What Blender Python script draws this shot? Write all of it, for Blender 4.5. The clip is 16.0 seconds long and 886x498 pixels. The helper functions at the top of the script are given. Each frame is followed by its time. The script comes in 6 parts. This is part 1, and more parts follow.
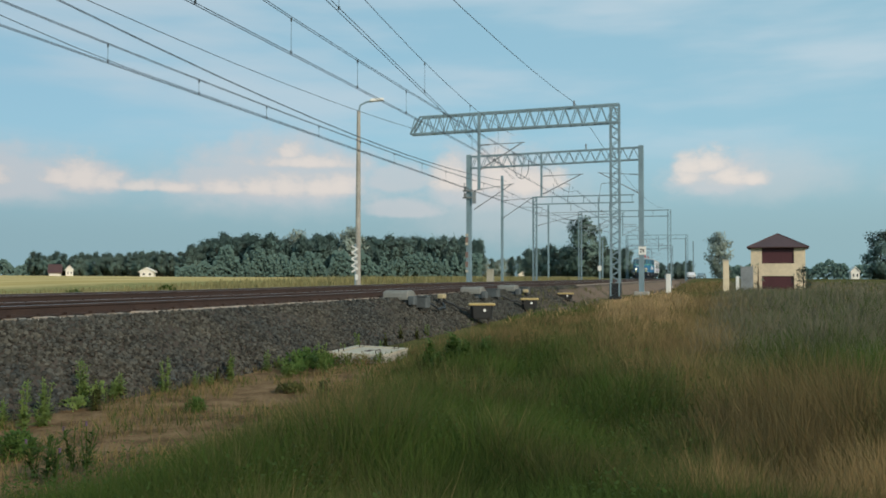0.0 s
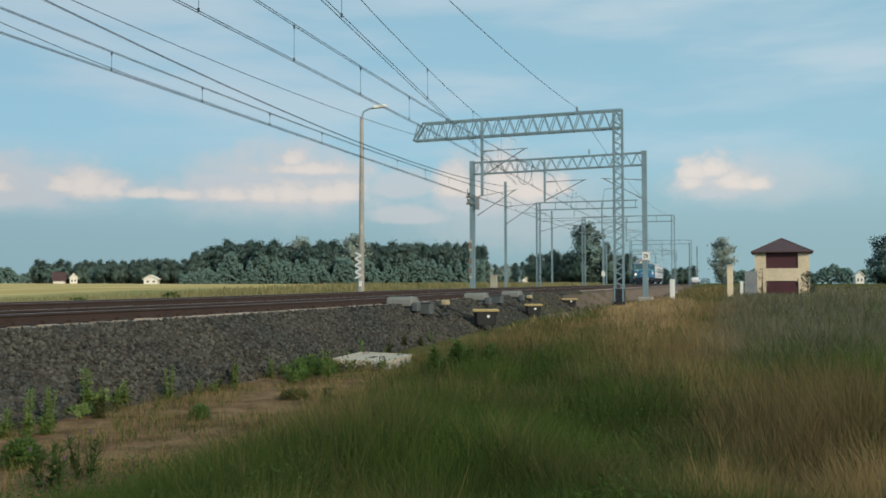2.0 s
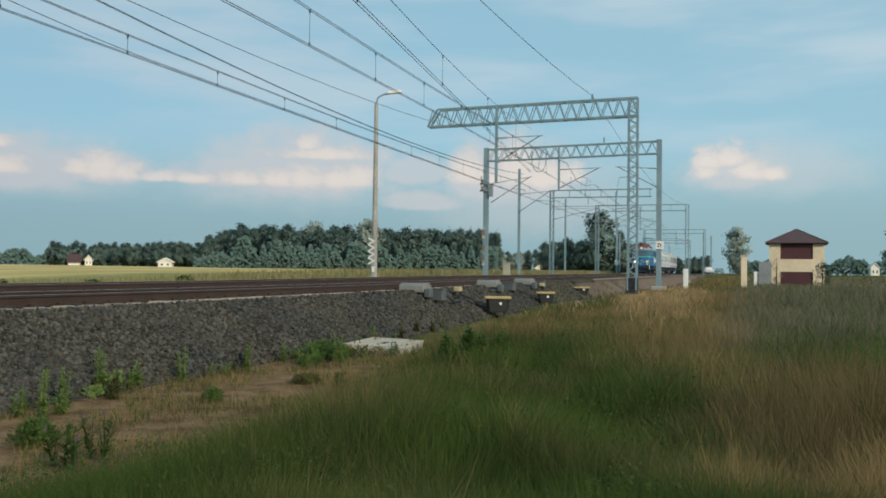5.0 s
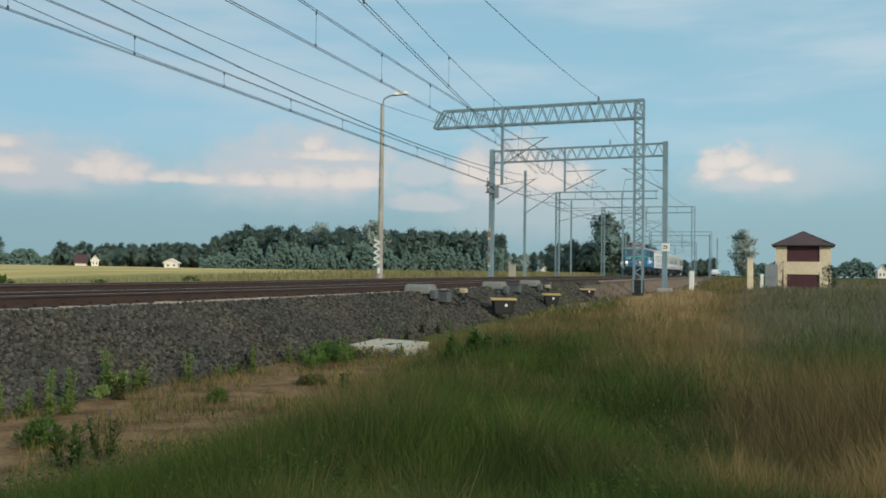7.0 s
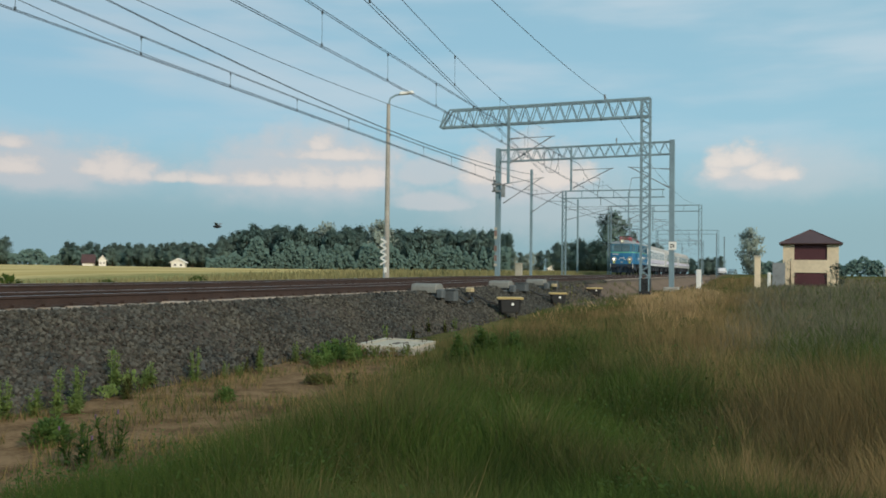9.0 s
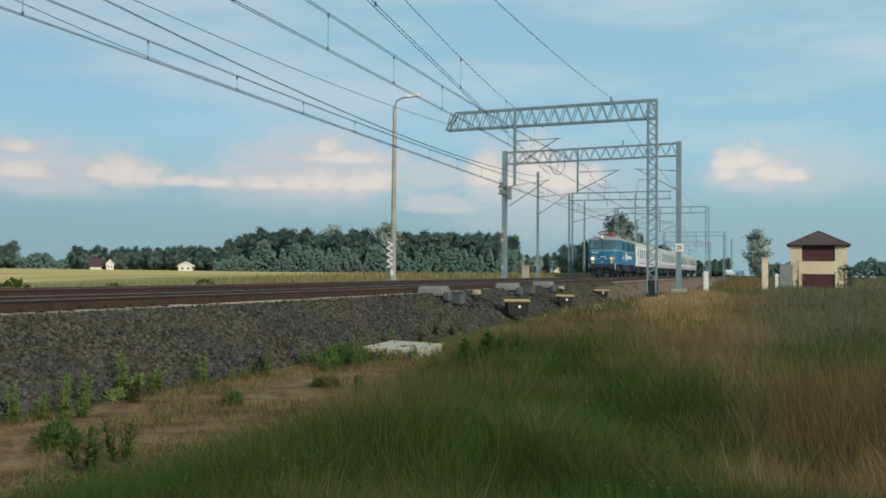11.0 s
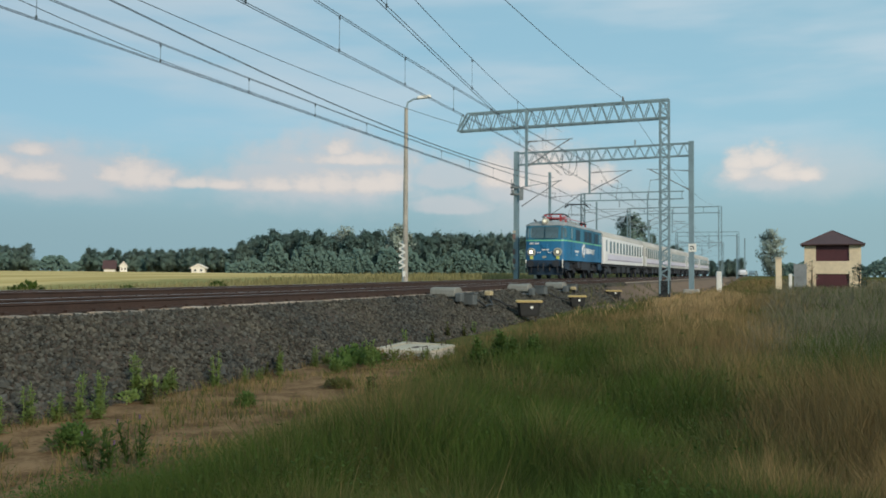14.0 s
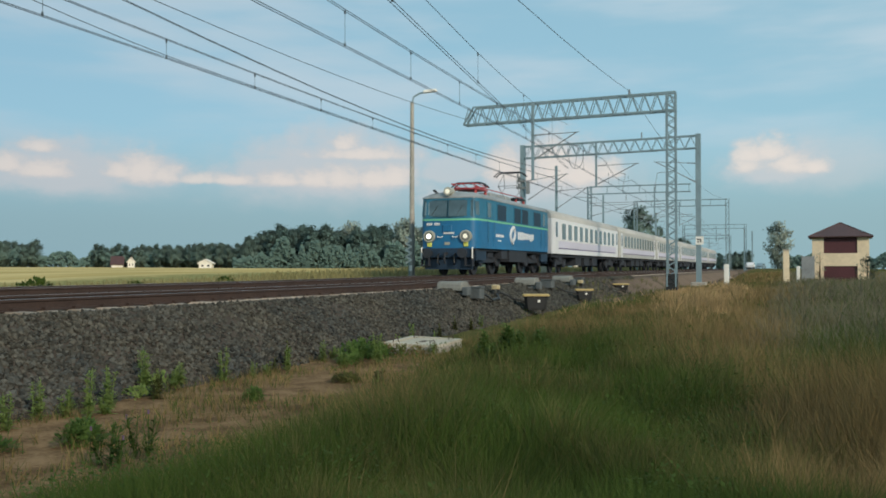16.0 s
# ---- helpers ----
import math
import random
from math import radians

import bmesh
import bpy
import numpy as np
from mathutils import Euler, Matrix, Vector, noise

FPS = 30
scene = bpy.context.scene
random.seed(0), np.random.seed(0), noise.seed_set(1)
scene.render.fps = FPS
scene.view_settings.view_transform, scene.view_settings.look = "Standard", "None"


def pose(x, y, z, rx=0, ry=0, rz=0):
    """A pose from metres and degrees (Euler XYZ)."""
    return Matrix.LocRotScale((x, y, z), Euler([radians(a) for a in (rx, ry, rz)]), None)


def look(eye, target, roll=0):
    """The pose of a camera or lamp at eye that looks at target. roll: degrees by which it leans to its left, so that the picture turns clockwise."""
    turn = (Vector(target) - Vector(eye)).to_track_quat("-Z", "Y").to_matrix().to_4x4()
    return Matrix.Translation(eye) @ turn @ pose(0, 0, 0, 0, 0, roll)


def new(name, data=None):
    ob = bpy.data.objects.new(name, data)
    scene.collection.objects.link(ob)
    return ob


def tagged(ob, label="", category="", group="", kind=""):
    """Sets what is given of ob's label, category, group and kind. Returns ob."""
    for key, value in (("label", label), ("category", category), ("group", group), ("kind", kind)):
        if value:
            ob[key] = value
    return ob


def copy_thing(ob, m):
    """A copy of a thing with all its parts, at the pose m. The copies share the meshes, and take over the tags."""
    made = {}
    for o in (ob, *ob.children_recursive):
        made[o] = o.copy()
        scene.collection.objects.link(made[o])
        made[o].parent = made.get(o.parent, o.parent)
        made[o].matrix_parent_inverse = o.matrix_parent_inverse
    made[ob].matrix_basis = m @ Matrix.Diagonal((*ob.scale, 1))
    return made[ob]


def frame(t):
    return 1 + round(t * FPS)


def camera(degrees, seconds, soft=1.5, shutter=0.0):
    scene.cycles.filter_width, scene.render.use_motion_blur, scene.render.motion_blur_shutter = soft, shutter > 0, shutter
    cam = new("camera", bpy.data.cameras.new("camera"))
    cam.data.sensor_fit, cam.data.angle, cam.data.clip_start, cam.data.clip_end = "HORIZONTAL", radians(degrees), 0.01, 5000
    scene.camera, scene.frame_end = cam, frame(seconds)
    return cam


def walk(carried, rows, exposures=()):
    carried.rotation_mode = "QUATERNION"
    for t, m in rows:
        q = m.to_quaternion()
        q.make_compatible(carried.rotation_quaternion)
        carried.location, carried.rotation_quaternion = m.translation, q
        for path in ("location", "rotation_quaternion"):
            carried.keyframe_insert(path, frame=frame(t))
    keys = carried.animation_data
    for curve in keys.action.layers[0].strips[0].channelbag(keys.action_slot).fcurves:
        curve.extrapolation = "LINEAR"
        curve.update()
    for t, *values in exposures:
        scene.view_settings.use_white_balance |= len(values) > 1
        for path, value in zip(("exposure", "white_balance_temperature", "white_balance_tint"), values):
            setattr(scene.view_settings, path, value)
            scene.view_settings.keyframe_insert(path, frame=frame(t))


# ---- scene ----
# Camera: held in the hand at one spot, turning a little. World: y runs along the railway, x to the right, z up.
EYE = (0.0, 0.0, 1.66)
LENS = 52.0
cam = camera(LENS, 16.0, soft=1.75)
# seconds, yaw, pitch, roll
TURNS = [
    (0, 17.20, 1.86, -0.12),
    (0.5, 17.26, 2.10, -0.24),
    (1, 17.52, 2.11, -0.22),
    (1.5, 17.70, 2.54, -0.12),
    (2, 17.43, 2.25, 0.11),
    (2.5, 17.39, 1.74, -0.21),
    (3, 17.29, 1.52, -0.27),
    (3.5, 17.41, 1.36, -0.62),
    (4, 18.19, 1.29, -0.50),
    (6.5, 18.23, 1.55, -0.79),
    (7, 18.58, 1.49, -0.79),
    (7.5, 18.98, 1.54, -0.68),
    (8, 18.87, 1.38, -0.64),
    (8.5, 18.62, 1.43, -0.65),
    (9, 18.99, 1.43, -0.66),
    (11.5, 19.62, 1.61, -0.40),
    (12, 20.06, 1.48, -0.29),
    (12.5, 20.32, 1.54, -0.18),
    (13, 20.16, 1.47, -0.34),
    (13.5, 20.23, 1.51, -0.45),
    (14, 20.17, 1.65, -0.29),
    (14.5, 20.29, 1.60, -0.21),
    (15, 20.37, 1.55, -0.11),
    (15.5, 20.67, 1.28, -0.13),
    (16, 20.60, 1.28, 0.00),
]
walk(cam, [(t, pose(*EYE, 90 + pitch, roll, yaw)) for t, yaw, pitch, roll in TURNS])

# ---- light ----
SUN_ELEV, SUN_AZ = 24.0, 128.0   # azimuth clockwise from +y
world = bpy.data.worlds.new("sky")
scene.world = world
world.use_nodes = True
scene.view_settings.exposure = 0.0


def build_world():
    nt = world.node_tree
    nt.nodes.clear()
    N, L = nt.nodes.new, nt.links.new
    out, bg = N("ShaderNodeOutputWorld"), N("ShaderNodeBackground")
    sky = N("ShaderNodeTexSky")
    sky.sky_type, sky.sun_disc = "NISHITA", False
    sky.sun_elevation, sky.sun_rotation = radians(SUN_ELEV), radians(SUN_AZ)
    sky.air_density, sky.dust_density, sky.ozone_density = 1.0, 1.2, 2.5
    bg.inputs["Strength"].default_value = 0.1
    tc = N("ShaderNodeTexCoord")
    sep = N("ShaderNodeSeparateXYZ")
    L(tc.outputs["Generated"], sep.inputs[0])

    def mth(op, a, b=None, c=None, clamp=False):
        n = N("ShaderNodeMath")
        n.operation, n.use_clamp = op, clamp
        for i, v in enumerate((a, b, c)):
            if v is None:
                continue
            if isinstance(v, (int, float)):
                n.inputs[i].default_value = v
            else:
                L(v, n.inputs[i])
        return n.outputs[0]

    def smooth(v, lo, hi):
        n = N("ShaderNodeMapRange")
        n.interpolation_type = "SMOOTHSTEP"
        n.inputs["From Min"].default_value, n.inputs["From Max"].default_value = lo, hi
        L(v, n.inputs["Value"])
        return n.outputs["Result"]

    def fog(vec, scale, detail, rough=0.55):
        n = N("ShaderNodeTexNoise")
        n.inputs["Scale"].default_value, n.inputs["Detail"].default_value, n.inputs["Roughness"].default_value = scale, detail, rough
        L(vec, n.inputs["Vector"])
        return n.outputs["Fac"]

    # azimuth (degrees to the right of +y) and elevation in degrees
    az = mth("MULTIPLY", mth("ARCTAN2", sep.outputs["X"], sep.outputs["Y"]), 57.2958)
    el = mth("MULTIPLY", mth("ARCSINE", sep.outputs["Z"]), 57.2958)
    comb = N("ShaderNodeCombineXYZ")
    L(mth("MULTIPLY", az, 0.15), comb.inputs[0])
    L(mth("MULTIPLY", el, 0.22), comb.inputs[1])
    puffs = fog(comb.outputs[0], 3.4, 7, 0.58)
    comb2 = N("ShaderNodeCombineXYZ")
    L(mth("MULTIPLY", az, 0.025), comb2.inputs[0])
    L(mth("MULTIPLY", el, 0.13), comb2.inputs[1])
    veil = fog(comb2.outputs[0], 1.7, 5, 0.5)
    # cumulus banks low over the horizon: soft grey bodies and bright sunlit heads
    def bank(clouds):
        best = None
        for a0, e0, wa, we in clouds:
            da = mth("DIVIDE", mth("SUBTRACT", az, a0), wa)
            up = mth("DIVIDE", mth("SUBTRACT", el, e0), we)
            down = mth("MULTIPLY", up, -2.2)
            de = mth("MAXIMUM", up, down)
            r = mth("SQRT", mth("ADD", mth("MULTIPLY", da, da), mth("MULTIPLY", de, de)))
            v = mth("SUBTRACT", 1.0, r)
            best = v if best is None else mth("MAXIMUM", best, v)
        return best

    soft = smooth(mth("ADD", bank(CLOUD_BODIES), mth("MULTIPLY", mth("SUBTRACT", puffs, 0.5), 0.9)), -0.05, 0.5)
    wisps = fog(comb.outputs[0], 9.0, 6, 0.6)
    rough = mth("ADD", mth("MULTIPLY", mth("SUBTRACT", puffs, 0.5), 0.9), mth("MULTIPLY", mth("SUBTRACT", wisps, 0.5), 0.9))
    heads = mth("ADD", mth("MULTIPLY", bank(CLOUD_HEADS), 1.0), rough)
    cover = smooth(heads, -0.12, 0.55)
    lit = smooth(heads, 0.05, 0.9)
    haze = smooth(veil, 0.42, 0.66)
    high = mth("MULTIPLY", haze, smooth(el, 2.0, 12.0))
    # colours of cloud, veil and the hazy layer at the horizon
    tint = N("ShaderNodeMix")
    tint.data_type, tint.blend_type = "RGBA", "MULTIPLY"
    tint.inputs[0].default_value = 1.0
    L(sky.outputs[0], tint.inputs[6])
    tint.inputs[7].default_value = SKY_TINT

    def mixc(f, a, b):
        n = N("ShaderNodeMix")
        n.data_type = "RGBA"
        if isinstance(f, (int, float)):
            n.inputs[0].default_value = f
        else:
            L(f, n.inputs[0])
        for i, v in ((6, a), (7, b)):
            if isinstance(v, tuple):
                n.inputs[i].default_value = v
            else:
                L(v, n.inputs[i])
        return n.outputs[2]

    c = mixc(0.68, tint.outputs[2], HAZE)
    c = mixc(mth("MULTIPLY", high, 0.7), c, VEIL)
    low = mth("SUBTRACT", 1.0, smooth(el, 2.0, 9.0))
    c = mixc(mth("MULTIPLY", low, 0.85), c, HORIZON)
    murk = smooth(mth("ADD", bank(HAZE_BANKS), mth("MULTIPLY", mth("SUBTRACT", puffs, 0.5), 0.7)), 0.0, 0.8)
    c = mixc(mth("MULTIPLY", murk, 0.42), c, CLOUD_DARK)
    c = mixc(mth("MULTIPLY", soft, 0.66), c, CLOUD_DARK)
    white = mixc(lit, CLOUD_EDGE, CLOUD_LIT)
    c = mixc(mth("MULTIPLY", cover, 0.74), c, white)
    # deeper sky on the side away from the sun
    away = mth("MAXIMUM", mth("COSINE", mth("MULTIPLY", mth("ADD", az, 75.0), 0.0174533)), 0.0)
    dim = mth("MULTIPLY_ADD", mth("MULTIPLY", away, away), -0.16, 1.0)
    c = mixc(mth("SUBTRACT", 1.0, dim), c, (0.2, 0.6, 2.0, 1))
    L(c, bg.inputs["Color"])
    L(bg.outputs[0], out.inputs["Surface"])


SKY_TINT = (0.90, 1.0, 1.0, 1)
HAZE = (3.75, 6.5, 7.65, 1)
VEIL = (5.6, 6.7, 7.4, 1)
HORIZON = (2.85, 4.4, 4.85, 1)
CLOUD_DARK = (6.1, 6.25, 6.4, 1)
CLOUD_EDGE = (6.6, 6.4, 6.2, 1)
CLOUD_LIT = (8.5, 7.6, 6.8, 1)
# azimuth, elevation of the base line, half width, height (degrees)
HAZE_BANKS = [(-13.0, 4.0, 10.0, 5.5), (-28.0, 5.2, 11.0, 4.6), (-42.0, 5.2, 8.0, 3.6), (2.0, 5.6, 7.0, 3.4), (14.0, 5.4, 7.0, 3.4)]
CLOUD_BODIES = [(-27.2, 5.9, 7.6, 3.6), (-26.6, 6.9, 7.2, 1.9), (-31.5, 5.6, 4.0, 1.6), (-38.6, 5.6, 3.4, 1.7), (-43.6, 5.4, 4.6, 2.6), (-14.4, 5.6, 5.2, 3.4), (-20.0, 6.0, 3.0, 1.6), (-19.6, 4.2, 3.2, 1.0),
                (-0.6, 5.9, 3.6, 2.0), (12.5, 5.4, 3.8, 2.8), (30, 6, 6, 3), (-75, 6, 9, 3), (60, 5, 8, 3), (100, 6, 10, 4), (170, 6, 12, 4), (-130, 6, 12, 4)]
CLOUD_HEADS = [(-44.6, 7.0, 1.2, 0.7), (-44.4, 5.6, 2.2, 1.0), (-46.6, 5.9, 1.6, 1.0), (-38.9, 5.7, 1.7, 1.8), (-37.6, 5.6, 1.4, 1.0), (-40.2, 5.7, 1.2, 0.8), (-35.8, 5.4, 1.6, 0.6), (-33.6, 5.4, 2.0, 0.65), (-30.8, 5.4, 2.0, 0.8), (-28.6, 5.5, 2.0, 1.0),
               (-27.0, 5.5, 2.2, 1.3), (-25.0, 5.5, 1.9, 1.2), (-23.5, 5.6, 1.6, 1.3), (-26.8, 7.7, 1.1, 0.9), (-25.6, 7.1, 4.2, 0.75), (-16.9, 6.2, 1.6, 1.7), (-13.6, 6.2, 2.2, 2.9), (-15.3, 5.8, 1.8, 1.4), (-11.9, 5.8, 2.0, 1.9),
               (-10.4, 6.0, 1.4, 1.3), (-2.0, 6.7, 1.3, 1.3), (-0.7, 6.9, 1.4, 1.4), (-2.1, 6.1, 1.2, 0.9), (0.4, 6.0, 1.5, 1.1), (1.7, 5.9, 1.2, 0.8), (12.3, 5.8, 1.8, 1.6), (30, 6.5, 3.5, 1.8), (-75, 6.5, 5.3, 1.8), (100, 6.5, 6.2, 2.8), (170, 6.5, 7, 2.8)]
build_world()
sun = new("sun", bpy.data.lights.new("sun", "SUN"))
sun.data.energy, sun.data.angle, sun.data.color = 3.1, radians(5.0), (1.0, 0.86, 0.68)
_a, _e = radians(SUN_AZ), radians(SUN_ELEV)
sun.matrix_world = look((math.sin(_a) * math.cos(_e) * 100, math.cos(_a) * math.cos(_e) * 100, math.sin(_e) * 100), (0, 0, 0))

# ---- materials ----
def leafy_normals(m, centre, amount):
    """Leaves too small to build singly: their normals lean towards the outside of the crown, round the given height."""
    nt = m.node_tree
    N, L = nt.nodes.new, nt.links.new
    tc, sub, norm, tw, geo, mix, fin = N("ShaderNodeTexCoord"), N("ShaderNodeVectorMath"), N("ShaderNodeVectorMath"), N("ShaderNodeVectorTransform"), N("ShaderNodeNewGeometry"), N("ShaderNodeMix"), N("ShaderNodeVectorMath")
    if centre is None:
        up = N("ShaderNodeCombineXYZ")
        up.inputs[2].default_value = 1.0
        aim = up.outputs[0]
    else:
        sub.operation, norm.operation = "SUBTRACT", "NORMALIZE"
        sub.inputs[1].default_value = (0, 0, centre)
        L(tc.outputs["Object"], sub.inputs[0])
        L(sub.outputs[0], norm.inputs[0])
        tw.vector_type, tw.convert_from, tw.convert_to = "NORMAL", "OBJECT", "WORLD"
        L(norm.outputs[0], tw.inputs[0])
        aim = tw.outputs[0]
    mix.data_type, fin.operation = "VECTOR", "NORMALIZE"
    mix.inputs[0].default_value = amount
    L(geo.outputs["Normal"], mix.inputs[4])
    L(aim, mix.inputs[5])
    L(mix.outputs[1], fin.inputs[0])
    for n in nt.nodes:
        if n.bl_idname in ("ShaderNodeBsdfPrincipled", "ShaderNodeBsdfTranslucent"):
            L(fin.outputs[0], n.inputs["Normal"])
    return m


def mat(name, color, rough=0.6, metal=0.0, var=0.15, scale=8.0, bump=0.0, bscale=60.0, dark=None, spread=0.5, rand=0.0, coat=0.0, emit=0.0, island=False, thin=0.0):
    """A painted, weathered or mineral surface: base colour, coarse stains, fine grain and relief."""
    m = bpy.data.materials.new(name)
    m.use_nodes = True
    nt = m.node_tree
    N, L = nt.nodes.new, nt.links.new
    p = nt.nodes["Principled BSDF"]
    p.inputs["Roughness"].default_value, p.inputs["Metallic"].default_value = rough, metal
    p.inputs["Coat Weight"].default_value = coat
    if rough >= 0.88:
        p.inputs["Specular IOR Level"].default_value = 0.05
    tc = N("ShaderNodeTexCoord")
    coarse, fine = N("ShaderNodeTexNoise"), N("ShaderNodeTexNoise")
    coarse.inputs["Scale"].default_value, coarse.inputs["Detail"].default_value = scale * 0.15, 4
    fine.inputs["Scale"].default_value, fine.inputs["Detail"].default_value = scale * 1.7, 6
    for n in (coarse, fine):
        L(tc.outputs["Object"], n.inputs["Vector"])
    ramp = N("ShaderNodeMapRange")
    ramp.inputs["From Min"].default_value, ramp.inputs["From Max"].default_value = 0.5 - spread * 0.4, 0.5 + spread * 0.4
    add = N("ShaderNodeMath")
    add.operation = "MULTIPLY_ADD"
    L(fine.outputs["Fac"], add.inputs[0])
    add.inputs[1].default_value = 0.45
    half = N("ShaderNodeMath")
    half.operation = "MULTIPLY"
    L(coarse.outputs["Fac"], half.inputs[0])
    half.inputs[1].default_value = 0.55
    L(half.outputs[0], add.inputs[2])
    L(add.outputs[0], ramp.inputs["Value"])
    mix = N("ShaderNodeMix")
    mix.data_type = "RGBA"
    d = dark or tuple(c * (1 - 2 * var) for c in color)
    l = tuple(min(1, c * (1 + var)) for c in color) if dark is None else color
    mix.inputs[6].default_value, mix.inputs[7].default_value = (*d, 1), (*l, 1)
    L(ramp.outputs["Result"], mix.inputs[0])
    col = mix.outputs[2]
    if rand or island:
        hs = N("ShaderNodeHueSaturation")
        r = N("ShaderNodeMapRange")
        r.inputs["To Min"].default_value, r.inputs["To Max"].default_value = 1 - rand, 1 + rand
        if island:
            g = N("ShaderNodeNewGeometry")
            L(g.outputs["Random Per Island"], r.inputs["Value"])
        else:
            oi = N("ShaderNodeObjectInfo")
            L(oi.outputs["Random"], r.inputs["Value"])
        L(r.outputs["Result"], hs.inputs["Value"])
        L(col, hs.inputs["Color"])
        col = hs.outputs["Color"]
    L(col, p.inputs["Base Color"])
    if bump:
        bn, b = N("ShaderNodeTexNoise"), N("ShaderNodeBump")
        bn.inputs["Scale"].default_value, bn.inputs["Detail"].default_value = bscale, 5
        L(tc.outputs["Object"], bn.inputs["Vector"])
        b.inputs["Strength"].default_value, b.inputs["Distance"].default_value = bump, 0.02
        L(bn.outputs["Fac"], b.inputs["Height"])
        L(b.outputs[0], p.inputs["Normal"])
    if thin:
        # light that shines through leaves
        tr, ms = N("ShaderNodeBsdfTranslucent"), N("ShaderNodeMixShader")
        L(col, tr.inputs["Color"])
        ms.inputs[0].default_value = thin
        L(p.outputs[0], ms.inputs[1])
        L(tr.outputs[0], ms.inputs[2])
        L(ms.outputs[0], nt.nodes["Material Output"].inputs["Surface"])
    if emit:
        p.inputs["Emission Color"].default_value = (1, 0.93, 0.78, 1)
        p.inputs["Emission Strength"].default_value = emit
    return m


M_GALV = mat("galvanised steel", (0.215, 0.305, 0.345), 0.5, 0.25, 0.14, 6)
M_GALV_DARK = mat("weathered steel", (0.24, 0.26, 0.27), 0.6, 0.2, 0.2, 6)
M_WIRE = mat("copper wire with patina", (0.10, 0.13, 0.15), 0.6, 0.4, 0.2, 3)
M_CONC = mat("concrete", (0.36, 0.345, 0.31), 0.9, 0, 0.16, 5, 0.5, 40)
M_CONC_LIGHT = mat("pale concrete", (0.46, 0.43, 0.35), 0.9, 0, 0.12, 5, 0.4, 40)
M_SLEEPER = mat("concrete sleeper", (0.56, 0.51, 0.43), 0.9, 0, 0.2, 6, 0.5, 50, dark=(0.17, 0.125, 0.10), spread=0.8, rand=0.3)
M_RUST = mat("rusty rail", (0.050, 0.029, 0.022), 0.8, 0.1, 0.25, 10, 0.4, 60)
M_RAILTOP = mat("polished rail head", (0.45, 0.46, 0.48), 0.32, 0.9, 0.1, 10)
M_BALLAST = mat("ballast bed", (0.098, 0.082, 0.068), 0.95, 0, 0.35, 30, 1.0, 26, dark=(0.042, 0.037, 0.033), spread=0.6)
M_STONE = mat("ballast stone", (0.084, 0.078, 0.062), 0.9, 0, 0.3, 3, 0, 60, dark=(0.040, 0.046, 0.047), spread=0.5, rand=0.55, island=True)
M_PLASTER = mat("cream plaster", (0.71, 0.60, 0.43), 0.9, 0, 0.12, 1.5, 0.25, 50)
M_TILE = mat("brown metal roof tiles", (0.075, 0.036, 0.034), 0.55, 0, 0.2, 4)
M_SHUTTER = mat("dark red boards", (0.078, 0.022, 0.028), 0.6, 0, 0.15, 5)
M_BLACK = mat("black plastic", (0.02, 0.021, 0.022), 0.5, 0, 0.2, 8)
M_YELLOW = mat("faded yellow lid", (0.44, 0.33, 0.13), 0.6, 0, 0.15, 8)
M_BUFF = mat("buff painted cap", (0.40, 0.33, 0.19), 0.7, 0, 0.15, 8)
M_GREYBOX = mat("grey cast housing", (0.20, 0.205, 0.185), 0.8, 0, 0.18, 7, 0.3, 40)
M_GREYBLUE = mat("blue grey housing", (0.085, 0.10, 0.105), 0.8, 0, 0.18, 7)
M_WHITE = mat("white paint", (0.74, 0.74, 0.70), 0.6, 0, 0.08, 5)
M_BANDRED = mat("faded red paint", (0.20, 0.135, 0.115), 0.6, 0, 0.12, 5)
M_BARK = mat("bark", (0.10, 0.075, 0.055), 0.95, 0, 0.3, 8)
# distant haze is put into these four leaf colours, paler and bluer
M_LEAF = leafy_normals(mat("tree leaves with painted haze", (0.166, 0.258, 0.220), 0.85, 0, 0.12, 0.5, rand=0.06, island=True, thin=0.25), 4.0, 0.9)
M_SCRUB = leafy_normals(mat("scrub leaves with painted haze", (0.126, 0.206, 0.174), 0.85, 0, 0.12, 0.5, rand=0.06, island=True, thin=0.25), None, 0.5)
M_LEAF_LIGHT = leafy_normals(mat("grey green leaves with painted haze", (0.33, 0.40, 0.34), 0.85, 0, 0.15, 0.5, rand=0.12, island=True, thin=0.25), 4.5, 0.6)
M_PINE = leafy_normals(mat("pine foliage with painted haze", (0.158, 0.248, 0.220), 0.9, 0, 0.12, 0.5, rand=0.08, island=True, thin=0.25), 4.5, 0.9)
M_HOUSEWALL = mat("white render", (0.72, 0.70, 0.64), 0.9, 0, 0.08, 1)
M_HOUSEROOF = mat("red brown roof", (0.22, 0.10, 0.07), 0.8, 0, 0.2, 2)
M_GLASS = mat("dark window glass", (0.025, 0.035, 0.045), 0.08, 0.0, 0.2, 2, coat=0.5)
M_ASPHALT = mat("asphalt", (0.055, 0.055, 0.056), 0.9, 0, 0.2, 5)


